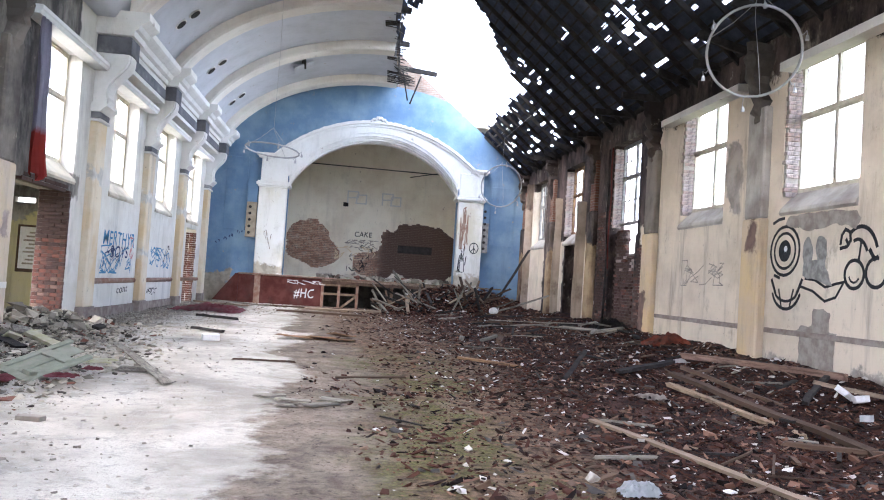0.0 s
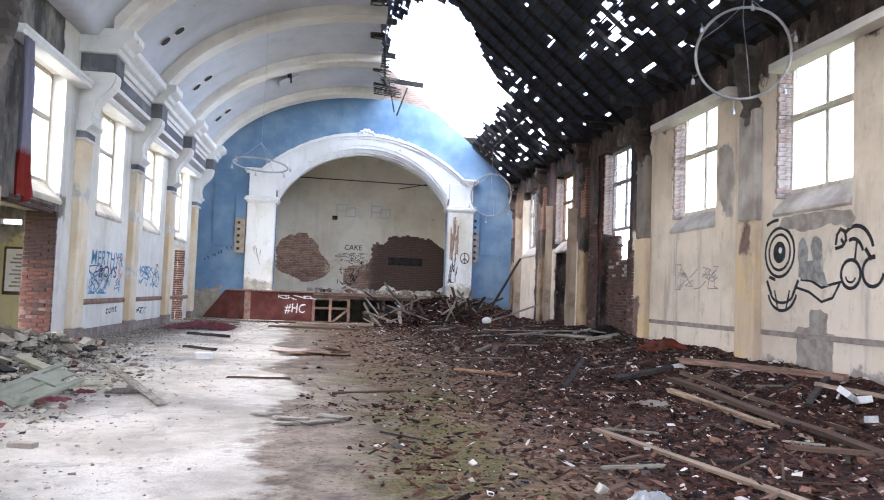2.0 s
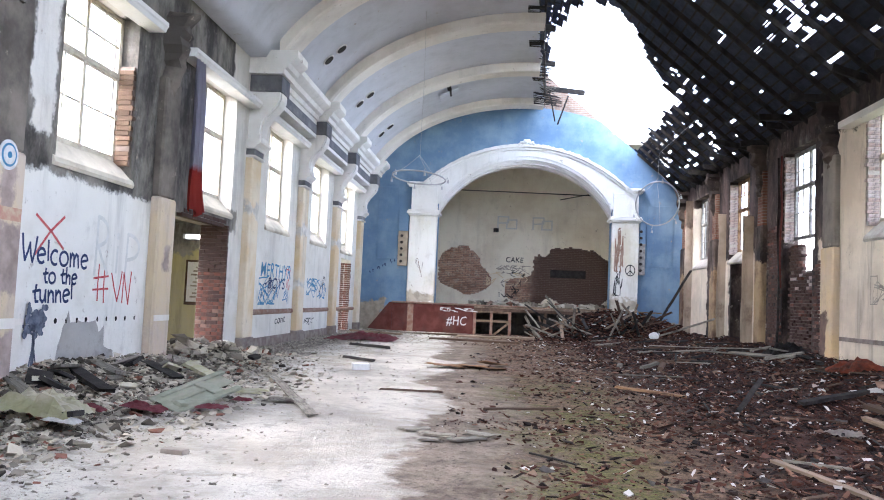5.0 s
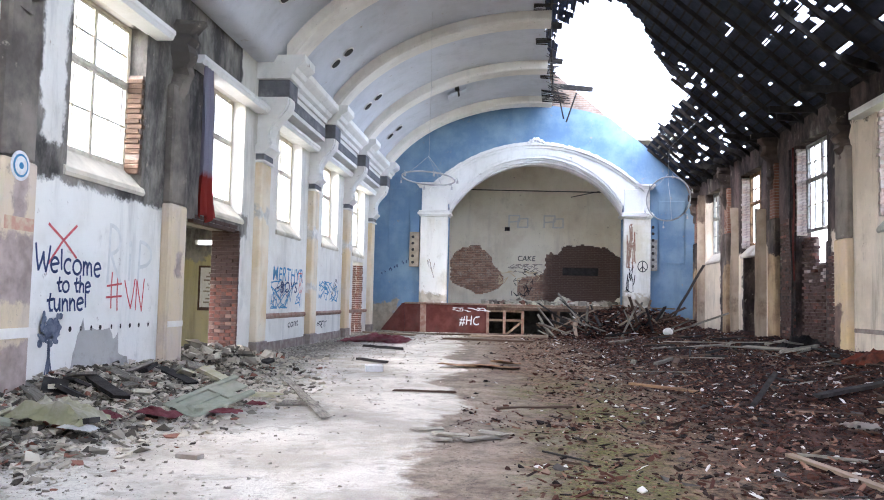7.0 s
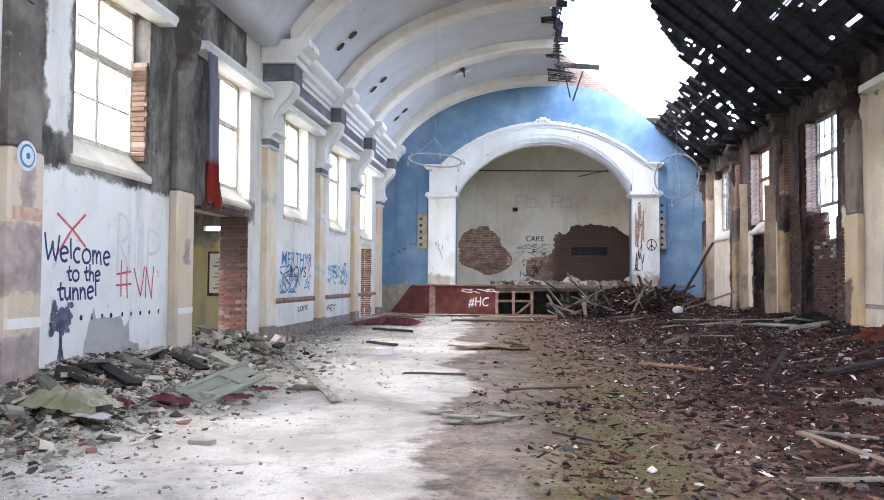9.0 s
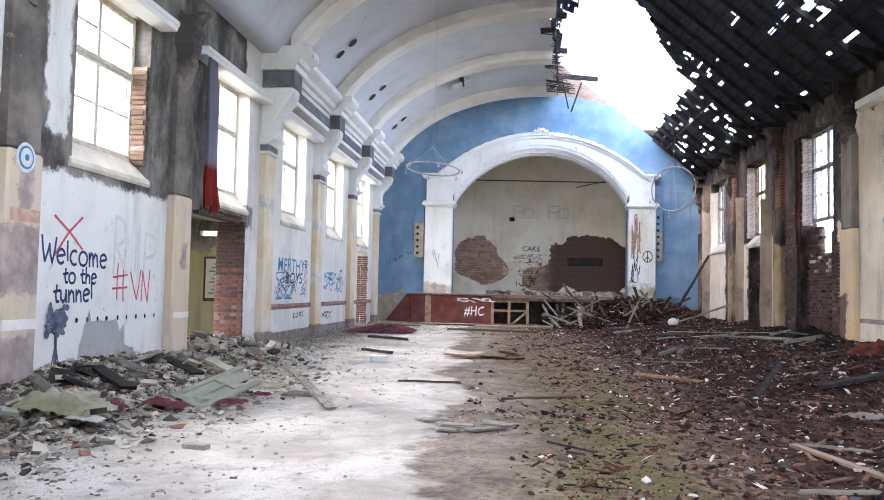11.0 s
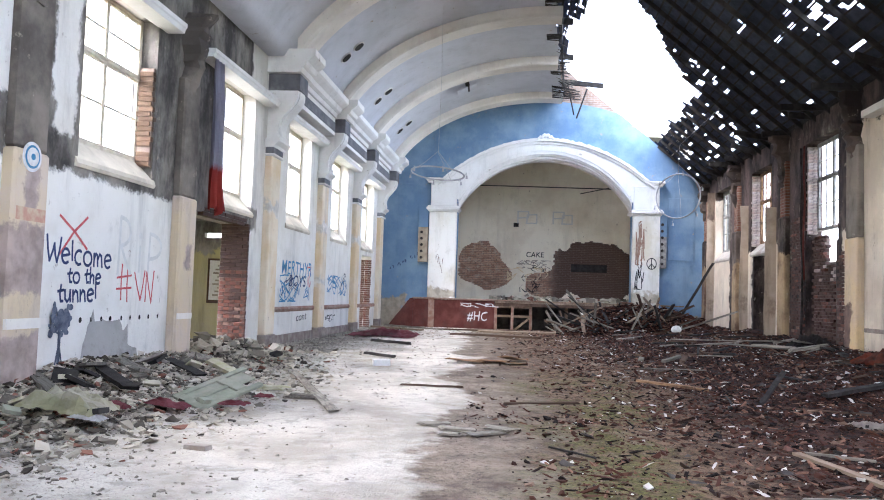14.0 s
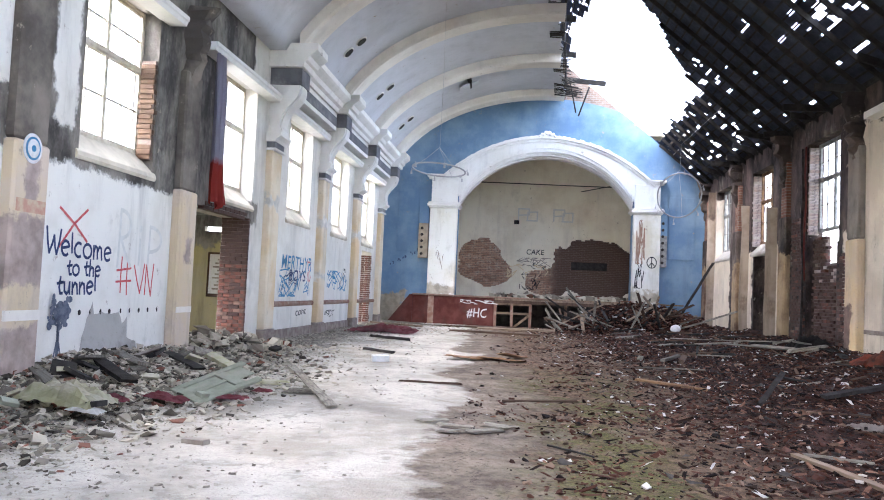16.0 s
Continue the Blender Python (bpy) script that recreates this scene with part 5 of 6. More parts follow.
marks("R", WALL_RIGHT, 10.65, 0.55, M_BARE, (), [[(0, -0.1), (0.02, 0.3), (-0.1, 0.42), (0.05, 0.5), (0.3, 0.52), (0.35, 0.78), (0.75, 0.76), (0.72, 0.5), (0.9, 0.45), (0.85, -0.1)]], label="grey patch of bare render")
marks("R", WALL_RIGHT, 11.15, 2.6, M_BARE, (), [[(0, 0.0), (0.1, 0.12), (0.6, 0.16), (1.7, 0.1), (1.85, 0.0), (1.75, -0.15), (1.3, -0.06), (0.7, -0.12)]], label="grey patch under the window")

# end wall and stage writing
write(YE - 0.327, None, "#HC", -1.95, 0.42, 0.75, 0.38, M_PAINT_WHITE)

last = [o for o in scene.objects if o.name.startswith("writing") and o.parent is None][-1]
last.parent = scene.objects["stage"]
marks(YE - 0.327, scene.objects["stage"], -2.2, 0.95, M_PAINT_WHITE, scribble(0, 0, 1.4, 0.14, 9, 0.02))
write(YS - 0.005, coat, "CAKE", 0.2, 3.1, 0.75, 0.22, M_PAINT_BLACK)
marks(YS - 0.005, coat, 0.25, 1.6, M_PAINT_BLACK, scribble(-0.3, 0, 0.9, 0.75, 10, 0.025) + scribble(0, 0.9, 0.9, 0.25, 5, 0.025))
marks(YS - 0.005, coat, -0.6, 2.1, M_YELLOW, scribble(0, 0, 1.8, 0.55, 9, 0.03))
marks(YS - 0.005, coat, -0.2, 2.62, M_BARE, scribble(0, 0, 1.5, 0.34, 13, 0.025), label="unreadable thin lettering")
for u in (-0.2, 1.3):
    marks(YS - 0.005, coat, u, 4.55, M_PAINT_FAINT, [([(0, 0), (0, 0.5), (0.45, 0.5), (0.45, 0.25), (0.05, 0.22)], 0.06, False), ([(0.35, 0.0), (0.8, 0.0), (0.8, 0.38), (0.4, 0.36), (0.38, 0.05)], 0.06, False)])
arch = scene.objects["proscenium_arch"]
marks(YE - 0.265, arch, 4.75, 2.75, M_PAINT_BLACK, [(ellipse(0, 0, 0.17, 0.2, 20), 0.03, True), ([(0, 0.2), (0, -0.2)], 0.03, False), ([(0, 0), (-0.12, -0.14)], 0.03, False), ([(0, 0), (0.12, -0.14)], 0.03, False)], label="black painted circle sign")
marks(YE - 0.265, arch, 4.15, 1.8, M_PAINT_BLACK, scribble(0, 0, 0.35, 1.0, 9, 0.025))
marks(YE - 0.265, arch, 4.18, 2.7, M_RAIL, scribble(0, 0, 0.3, 1.6, 16, 0.035), label="red paint flaking through white")
marks(YE - 0.265, arch, -3.2, 2.2, M_BARE, scribble(0, 0, 0.3, 0.7, 4, 0.02))
slant = []
for k in range(11):
    if k in (2, 7):
        continue
    for pts, w, closed in scribble(0.1 * k, 0.062 * k, 0.09, 0.16, 2, 0.022):
        slant.append((pts, w, closed))
marks(YE - 0.005, WALL_END, -5.0, 2.2, M_PAINT_BLUE, slant, label="unreadable dark lettering rising to one side")
for x0, x1, z0, z1 in ((-4.75, -3.95, 2.85, 5.6), (5.35, 6.3, 2.9, 5.2)):
    box_part("panel", (x0, YE - 0.03, z0), (x1, YE - 0.002, z1), M_BLUE, WALL_END, "", 0.008)


# column loudspeaker boxes on the end wall, their dark dots built as sockets
M_BOX = plain("dirty_beige_box_paint", (0.4, 0.33, 0.24), (0.3, 0.24, 0.17), scale=5, dirt=(0.16, 0.12, 0.09))


def speaker_box(x0, x1, z0, z1, n):
    root = thing("speaker_column", "narrow column loudspeaker box with round dark dots", "wall box", "boxes beside the arch")
    body = box_part("body", (x0, YE - 0.26, z0), (x1, YE, z1 - 0.75), M_BOX if x0 < 0 else M_DARKFRAME, root, "", 0.01)
    box_part("upper_body", (x0 + 0.01, YE - 0.2, z1 - 0.745), (x1, YE, z1), M_BLUE, root)
    for k in range(n):
        bm = bmesh.new()
        bmesh.ops.create_cone(bm, cap_ends=True, segments=14, radius1=0.055, radius2=0.045, depth=0.05, matrix=Matrix.Translation(((x0 + x1) / 2 - 0.05, YE - 0.28, z0 + 0.16 + k * 0.24)) @ Matrix.Rotation(radians(90), 4, "X"))
        part("socket", bm, M_CHAR, body)


speaker_box(-3.9, -3.54, 2.6, 4.66, 5)
speaker_box(5.06, 5.28, 2.6, 4.5, 7)


# curve helper for wires and hoops
def tube(name, pts, r, material, parent, closed=False, sides=8):
    bm = bmesh.new()
    pts = [Vector(p) for p in pts]
    n = len(pts)
    rings = []
    for i, p in enumerate(pts):
        d = (pts[(i + 1) % n] - pts[i - 1]) if closed or 0 < i < n - 1 else (pts[1] - pts[0] if i == 0 else pts[-1] - pts[-2])
        q = d.to_track_quat("Z", "Y")
        rings.append([bm.verts.new(p + q @ Vector((r * math.cos(2 * math.pi * k / sides), r * math.sin(2 * math.pi * k / sides), 0))) for k in range(sides)])
    for i in range(n if closed else n - 1):
        a, b = rings[i], rings[(i + 1) % n]
        for k in range(sides):
            bm.faces.new((a[k], a[(k + 1) % sides], b[(k + 1) % sides], b[k]))
    if not closed:
        bm.faces.new(rings[0])
        bm.faces.new(rings[-1])
    return part(name, bm, material, parent, smooth=True)


def hoop_lamp(centre, tilt, top, label, lean=(0, 0)):
    """A ring chandelier, stripped of its shades, on wires."""
    root = thing("hoop_chandelier", label, "chandelier", "hoop chandeliers", centre)
    m = Vector(tilt).to_track_quat("Z", "Y").to_matrix()
    R = 0.64
    spot = lambda a, r=R, dz=0: m @ Vector((r * math.cos(radians(a)), r * math.sin(radians(a)), dz))
    tube("ring", [spot(a) for a in range(0, 360, 6)], 0.02, M_METAL, root, True)
    rr = random.Random(int(centre[1] * 10))
    for a in range(20, 380, 60):
        p = spot(a)
        out = spot(a, R + 0.09, 0.02)
        arm = tube("arm", [p, p.lerp(out, 0.5) + Vector((0, 0, -0.04)), out, out + Vector((0.01, 0, -0.07))], 0.008, M_METAL, root)
        bm = bmesh.new()
        bmesh.ops.create_cone(bm, cap_ends=True, segments=10, radius1=0.028, radius2=0.02, depth=0.07, matrix=Matrix.Translation(out + Vector((0.01, 0, -0.1))))
        part("lampholder", bm, M_METAL, arm)
    up = Vector((*lean, top - centre[2]))
    for a in (40, 160, 280):
        p = spot(a)
        knot = Vector((0, 0, max(0.5, p.z + 0.5)))
        tube("wire", [p, p.lerp(knot, 0.5) + Vector((0.02, 0.01, -0.02)), knot], 0.005, M_METAL, root, sides=5)
    tube("cable", [Vector((0, 0, 0.5)), Vector((0.02, 0, 0.5 + (up.z - 0.5) / 2)), up], 0.004, M_METAL, root, sides=5)


hoop_lamp((-2.03, 18.9, 4.28), (0.07, 0.1, 1), vault_z(-2.03), "bare wire hoop chandelier hanging level from the vault")
hoop_lamp((5.5, 10.2, 4.96), (-0.47, -0.82, -0.32), roof_z(5.5) + 0.02, "bare wire hoop chandelier hanging on its edge")
hoop_lamp((4.42, 23.1, 4.4), (-0.5, -0.85, 0.05), roof_z(5.4) + 0.02, "bare wire hoop chandelier tipped on its side", (0.98, -0.6))

# curtain in the second window bay
bm = bmesh.new()
prev = None
for j in range(15):
    z = 5.1 - j * (2.5 / 14)
    row = []
    for i in range(13):
        u = i / 12
        y = 12.42 + u * (0.32 + 0.05 * math.sin(j * 0.6)) + 0.05 * noise.noise((j * 0.3, 1, 2))
        row.append(bm.verts.new((XL + 0.26 + 0.05 * math.sin(u * 16 + j * 0.2) + 0.01 * j * u, y, z + (0.06 * math.sin(u * 9) if j == 14 else 0))))
    if prev:
        for i in range(12):
            bm.faces.new((prev[i], prev[i + 1], row[i + 1], row[i]))
    prev = row
bmesh.ops.solidify(bm, geom=list(bm.faces), thickness=0.012)
tagged(finish("curtain", bm, M_CURTAIN, smooth=True), "torn blue-grey curtain with a red lower end, on the window", "curtain")

# paired round vents in the vault
for y in [w + 0.15 for w in WIN_L if w > 12]:
    root = thing("ceiling_vent", "pair of round dark ceiling vents", "vent", "vents in the vault")
    for x in (-4.32, -4.02):
        sl = (vault_z(x + 0.05) - vault_z(x - 0.05)) / 0.1
        m = Matrix.Translation((x, y, vault_z(x))) @ Matrix.Rotation(-math.atan(sl), 4, "Y")
        # solid black disc stands in for the shade inside the vent
        bm = bmesh.new()
        bmesh.ops.create_cone(bm, cap_ends=True, segments=20, radius1=0.13, radius2=0.13, depth=0.09, matrix=m)
        part("opening", bm, M_CHAR, root)
        tube("rim", [m @ Vector((0.145 * math.cos(a * math.pi / 10), 0.145 * math.sin(a * math.pi / 10), -0.02)) for a in range(20)], 0.018, M_WHITE, root, True)


# timbers
def timber(p0, p1, w, h, material, label="", name="plank", category="plank", group="loose timbers", seed=0):
    rr = random.Random(seed + int(p0[0] * 31 + p0[1] * 17))
    p0, p1 = Vector(p0), Vector(p1)
    L = (p1 - p0).length
    bm = bmesh.new()
    prev = None
    n = 5
    for k in range(n + 1):
        z = L * k / n
        bx, by = rr.uniform(-0.012, 0.012) * L * 0.5, rr.uniform(-0.006, 0.006) * L * 0.5
        ring = []
        for sx, sy in ((-1, -1), (1, -1), (1, 1), (-1, 1)):
            e = rr.uniform(-0.12, 0.12) * min(1, w * 5) if k in (0, n) else 0
            ring.append(bm.verts.new((bx + sx * w / 2 * rr.uniform(0.86, 1.05), by + sy * h / 2 * rr.uniform(0.86, 1.05), z + e)))
        if prev:
            for i in range(4):
                bm.faces.new((prev[i], prev[(i + 1) % 4], ring[(i + 1) % 4], ring[i]))
        else:
            bm.faces.new(ring)
        prev = ring
    bm.faces.new(prev)
    ob = finish(name, bm, material)
    ob.matrix_basis = Matrix.Translation(p0) @ (p1 - p0).to_track_quat("Z", "Y").to_matrix().to_4x4() @ Matrix.Rotation(rr.uniform(-0.15, 0.15), 4, "Z")
    return tagged(ob, label or "weathered loose timber lying in the debris", category, group)


def ground(x, y, lift=0.03):
    return (x, y, floor_z(x, y) + lift)


def floor_plank(x0, y0, x1, y1, w, h, m, label, lift=0.0, z1=None):
    a, b = ground(x0, y0, h / 2 + lift), ground(x1, y1, h / 2 + 0.01)
    if z1 is not None:
        b = (b[0], b[1], z1)
    return timber(a, b, w, h, m, label)


floor_plank(2.5, 7.45, 3.2, 4.45, 0.065, 0.03, M_PALE, "long pale sawn batten lying across dark debris", 0.04)
floor_plank(3.15, 4.9, 3.5, 3.9, 0.06, 0.03, M_PALE, "short pale batten lying across dark debris", 0.02)
floor_plank(5.3, 11.6, 6.35, 9.0, 0.13, 0.09, plain("weathered_red_beam", (0.3, 0.195, 0.145), (0.2, 0.12, 0.085), scale=6, stretch=(1, 1, 0.08)), "heavy reddish beam lying on charred debris", 0.08)
floor_plank(4.25, 9.6, 4.6, 6.0, 0.12, 0.05, M_DARKWOOD, "long brown board lying on charred debris", 0.1)
floor_plank(4.1, 9.3, 4.35, 6.7, 0.07, 0.05, M_WOOD, "split brown board lying on charred debris", 0.06)
floor_plank(4.6, 10.0, 5.0, 7.0, 0.07, 0.05, M_DARKWOOD, "narrow brown board lying on charred debris", 0.12)
floor_plank(3.9, 10.6, 5.0, 11.2, 0.1, 0.05, M_CHAR, "charred black beam lying on the debris", 0.04)
floor_plank(5.6, 8.6, 6.4, 8.0, 0.1, 0.05, M_PALE, "pale splintered board by the wall", 0.1)
floor_plank(4.9, 7.6, 6.2, 9.2, 0.07, 0.05, M_CHAR, "charred batten lying on the debris", 0.05)
floor_plank(3.9, 6.3, 5.0, 5.9, 0.05, 0.04, M_DARKWOOD, "dark batten lying on the debris", 0.05)
floor_plank(4.1, 4.6, 3.75, 3.6, 0.14, 0.07, M_GREYWOOD, "grey beam end lying on the debris", 0.05)
floor_plank(1.85, 12.6, 2.7, 11.6, 0.065, 0.035, M_OCHRE, "yellowish plank lying among moss and litter", 0.03)
floor_plank(-3.45, 12.2, -1.95, 8.7, 0.12, 0.02, M_GREYWOOD, "thin brown board lying on pale concrete", 0.01)
floor_plank(-3.0, 15.6, -2.3, 14.9, 0.1, 0.05, M_CHAR, "charred stub lying on pale concrete")
floor_plank(-3.6, 19.6, -2.5, 18.6, 0.12, 0.06, M_CHAR, "charred black stub lying on pale concrete")
floor_plank(-2.0, 24.4, 0.6, 23.6, 0.18, 0.06, M_DARKWOOD, "brown board lying before the stage")
floor_plank(-1.4, 26.6, 1.4, 26.9, 0.22, 0.06, M_PALE, "pale board lying before the stage")
floor_plank(-2.8, 27.6, -0.2, 27.4, 0.2, 0.05, M_DARKWOOD, "brown board lying before the stage")
floor_plank(-4.9, 26.4, -3.1, 26.0, 0.16, 0.05, M_PALE, "pale board lying by the far doorway", 0.05)
floor_plank(-4.6, 27.4, -2.6, 27.0, 0.16, 0.05, M_GREYWOOD, "grey board lying by the far doorway", 0.08)
floor_plank(-1.6, 11.2, -0.7, 11.1, 0.05, 0.03, M_DARKWOOD, "thin dark stick on pale concrete")
floor_plank(0.35, 7.5, 0.75, 7.2, 0.018, 0.015, M_CHAR, "thin charred stick on damp concrete")
floor_plank(-0.1, 9.9, 0.8, 10.2, 0.05, 0.03, M_DARKWOOD, "thin dark stick on damp concrete")
floor_plank(3.0, 10.2, 3.5, 10.9, 0.06, 0.04, M_CHAR, "charred stick on mossy debris", 0.0, 0.5)
for x, y, a, L in ((-0.75, 8.25, 20, 0.55), (-0.5, 8.0, -10, 0.6), (-0.25, 7.85, 35, 0.5), (-0.6, 7.75, 5, 0.35), (-0.1, 8.1, -25, 0.4)):
    dx, dy = math.cos(radians(a)) * L / 3, math.sin(radians(a)) * L / 3
    floor_plank(x - dx, y - dy, x + dx, y + dy, 0.13, 0.025, M_GREYWOOD, "broken grey board piece on damp concrete", 0.01)
for i, (x, y, a, L) in enumerate(((-0.6, 15.0, 5, 1.0), (-0.2, 14.7, -12, 0.8), (-0.9, 14.6, 15, 0.7), (-0.1, 15.2, 30, 0.5))):
    dx, dy = math.cos(radians(a)) * L / 2, math.sin(radians(a)) * L / 2
    floor_plank(x - dx, y - dy, x + dx, y + dy, 0.3, 0.02, M_OCHRE, "torn ochre chipboard piece lying on the floor", 0.012 + 0.03 * i)

# laths and splintered battens strewn over the charred side
random.seed(49)
for k in range(80):
    y = 4.6 + 13 * random.random() ** 1.3
    x = 2.2 + 4.1 * random.random() ** 0.8
    L, a = 0.2 + (0.6 if y < 9 else 1.1) * random.random() ** 2, random.uniform(0, math.pi)
    dx, dy = math.cos(a) * L / 2, math.sin(a) * L / 2
    if x + abs(dx) > 6.5:
        dx *= 0.2
    floor_plank(x - dx, y - dy, x + dx, y + dy, random.uniform(0.015, 0.045 if y < 9 else 0.07), random.uniform(0.012, 0.03), random.choice((M_GREYWOOD, M_CHAR, M_CHAR, M_DARKWOOD, M_DARKWOOD)), "thin splintered lath lying on charred debris", random.uniform(0.0, 0.05))

# pale boards tumbled below the burnt windows
for x0, y0, x1, y1, w, m, up in ((4.6, 18.4, 5.7, 17.3, 0.16, M_GREYWOOD, 0.1), (4.9, 17.4, 6.0, 17.0, 0.13, M_BOARD_PALE, 0.16), (5.2, 19.2, 6.2, 18.1, 0.1, M_GREYWOOD, 0.08), (4.2, 19.6, 5.4, 19.9, 0.09, M_BOARD_PALE, 0.05), (5.5, 16.6, 6.3, 17.5, 0.12, M_GREYWOOD, 0.2), (4.0, 21.3, 5.6, 20.6, 0.1, M_BOARD_PALE, 0.06)):
    floor_plank(x0, y0, x1, y1, w, 0.025, m, "pale torn board tumbled below the burnt windows", up)

# heap of roof timbers before the stage
random.seed(51)
for k in range(96):
    x, y = random.uniform(1.3, 5.0), random.uniform(26.4, 29.0)
    L = random.uniform(0.6, 2.1)
    up = (random.uniform(-0.05, 0.6) if k % 3 else random.uniform(0.5, 1.15)) * (0.8 if x < 2.4 else 1.0)
    a = random.uniform(0, 2 * math.pi)
    flat = math.sqrt(max(0.15, L * L - up * up))
    z0 = floor_z(x, y) + 0.02 + (0.5 * random.random() * (1 if y > 27 else 0.4) if k % 2 else 0)
    x2 = min(5.7, max(0.9, x + math.cos(a) * flat))
    y2 = min(29.3, y + math.sin(a) * flat * 0.6)
    timber((x, y, z0), (x2, y2, z0 + max(0.04, up)), random.uniform(0.05, 0.12), random.uniform(0.03, 0.06), random.choice((M_GREYWOOD, M_GREYWOOD, M_GREYWOOD, M_PALE, M_DARKWOOD, M_CHAR, M_CHAR)), "broken roof timber in the heap before the stage", "roof_timber", "timber", "heap of roof timbers", seed=k)
for k in range(30):
    x, y = random.uniform(2.4, 6.0), random.uniform(15, 26.5)
    L, a = random.uniform(0.4, 1.5), random.uniform(0, math.pi)
    dx, dy = math.cos(a) * L / 2, math.sin(a) * L / 2
    if abs(x + dx) > 6.5 or abs(x - dx) > 6.5:
        dx *= 0.3
    floor_plank(x - dx, y - dy, x + dx, y + dy, random.uniform(0.05, 0.12), random.uniform(0.03, 0.06), random.choice((M_GREYWOOD, M_CHAR, M_CHAR, M_DARKWOOD)), "fallen timber lying on charred debris", 0.03)
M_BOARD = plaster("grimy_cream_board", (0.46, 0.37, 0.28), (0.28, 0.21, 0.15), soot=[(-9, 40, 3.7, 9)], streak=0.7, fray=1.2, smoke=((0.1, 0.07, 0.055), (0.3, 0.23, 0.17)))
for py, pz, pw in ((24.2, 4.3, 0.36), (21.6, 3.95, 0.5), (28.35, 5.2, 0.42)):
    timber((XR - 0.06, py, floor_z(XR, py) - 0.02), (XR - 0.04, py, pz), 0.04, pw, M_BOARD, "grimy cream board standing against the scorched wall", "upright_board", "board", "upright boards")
timber((XR - 0.04, 19.55, 0.4), (XR - 0.03, 19.6, 5.15), 0.05, 0.16, M_CHAR, "charred upright beside the burnt window", "upright_board", "board", "upright boards")
timber((XR - 0.04, 19.42, 2.0), (XR - 0.03, 19.44, 5.15), 0.04, 0.05, M_RED, "thin dark red upright beside the burnt window", "upright_board", "board", "upright boards")
timber((5.35, 28.3, 0.5), (6.55, 28.0, 2.75), 0.09, 0.09, M_CHAR, "charred pole leaning against the side wall", "leaning_pole", "pole", "")
timber((5.0, 26.6, 0.4), (6.5, 24.6, 1.15), 0.05, 0.05, M_GREYWOOD, "bent grey lath propped over the heap", "lath", "lath", "")


# fallen panelled door
def fallen_door():
    root = thing("fallen_door", "broken pale green panelled door lying on rubble", "door")
    m = Matrix.Translation((-3.3, 8.95, floor_z(-3.3, 8.95) + 0.16)) @ pose(0, 0, 0, 17, 9, -34) @ Matrix.Scale(0.8, 4)
    def slab(name, lo, hi, mat):
        bm = bmesh.new()
        add_box(bm, lo, hi, m)
        bmesh.ops.bevel(bm, geom=list(bm.edges), offset=0.006, segments=1, affect="EDGES")
        part(name, bm, mat, root)
    for lo, hi in (((-0.38, -0.6, 0), (-0.27, 0.6, 0.045)), ((0.27, -0.6, 0), (0.38, 0.42, 0.045)), ((-0.27, -0.6, 0), (0.27, -0.46, 0.045)), ((-0.27, 0.06, 0), (0.27, 0.22, 0.045)), ((-0.04, -0.46, 0), (0.04, 0.06, 0.045))):
        slab("rail", lo, hi, M_DOOR)
    for lo, hi in (((-0.27, -0.46, 0.006), (-0.04, 0.06, 0.02)), ((0.04, -0.46, 0.006), (0.27, 0.06, 0.02)), ((-0.27, 0.22, 0.006), (0.1, 0.5, 0.02))):
        slab("panel", lo, hi, M_DOOR)


fallen_door()


def crumpled(name, x, y, w, d, h, material, label, category, seed, n=14, lift=0.0):
    """A crumpled sheet or cloth heap lying on the ground."""
    bm = bmesh.new()
    grid = []
    for j in range(n + 1):
        row = []
        for i in range(n + 1):
            u, v = i / n - 0.5, j / n - 0.5
            e = 1 + 0.25 * noise.noise((math.atan2(v, u) * 1.5, seed, 0))
            px, py = x + u * w * e, y + v * d * e
            fall = max(0.0, 1 - (max(abs(u), abs(v)) * 2) ** 3)
            row.append(bm.verts.new((px, py, floor_z(px, py) + 0.012 + lift + h * fall * (0.5 + 0.5 * noise.noise((u * 5, v * 5, seed))) + 0.3 * h * abs(noise.noise((u * 13, v * 13, seed))))))
        grid.append(row)
    for j in range(n):
        for i in range(n):
            bm.faces.new((grid[j][i], grid[j][i + 1], grid[j + 1][i + 1], grid[j + 1][i]))
    bmesh.ops.solidify(bm, geom=list(bm.faces), thickness=0.008)
    return tagged(finish(name, bm, material), label, category)


crumpled("sheet", -4.05, 7.1, 0.75, 0.5, 0.26, M_SHEET, "crumpled mossy pale sheet lying on rubble", "sheet", 3, 14, 0.1)
crumpled("paper", -3.75, 6.9, 0.3, 0.2, 0.06, M_FOAM, "torn white sheet lying on rubble", "paper", 4, 14, 0.1)
crumpled("plastic_bag", 2.02, 4.85, 0.28, 0.2, 0.12, M_PLASTIC, "crumpled clear white plastic bag on dark debris", "bag", 5)
crumpled("red_cloth", -3.7, 22.3, 1.7, 1.9, 0.26, M_CLOTH_RED, "dirty red curtain cloth heaped on the floor", "cloth", 6, 26)
crumpled("red_cloth", -3.55, 8.1, 0.4, 0.22, 0.08, M_CLOTH_RED, "scrap of dirty red cloth in the rubble", "cloth", 7, 14, 0.06)
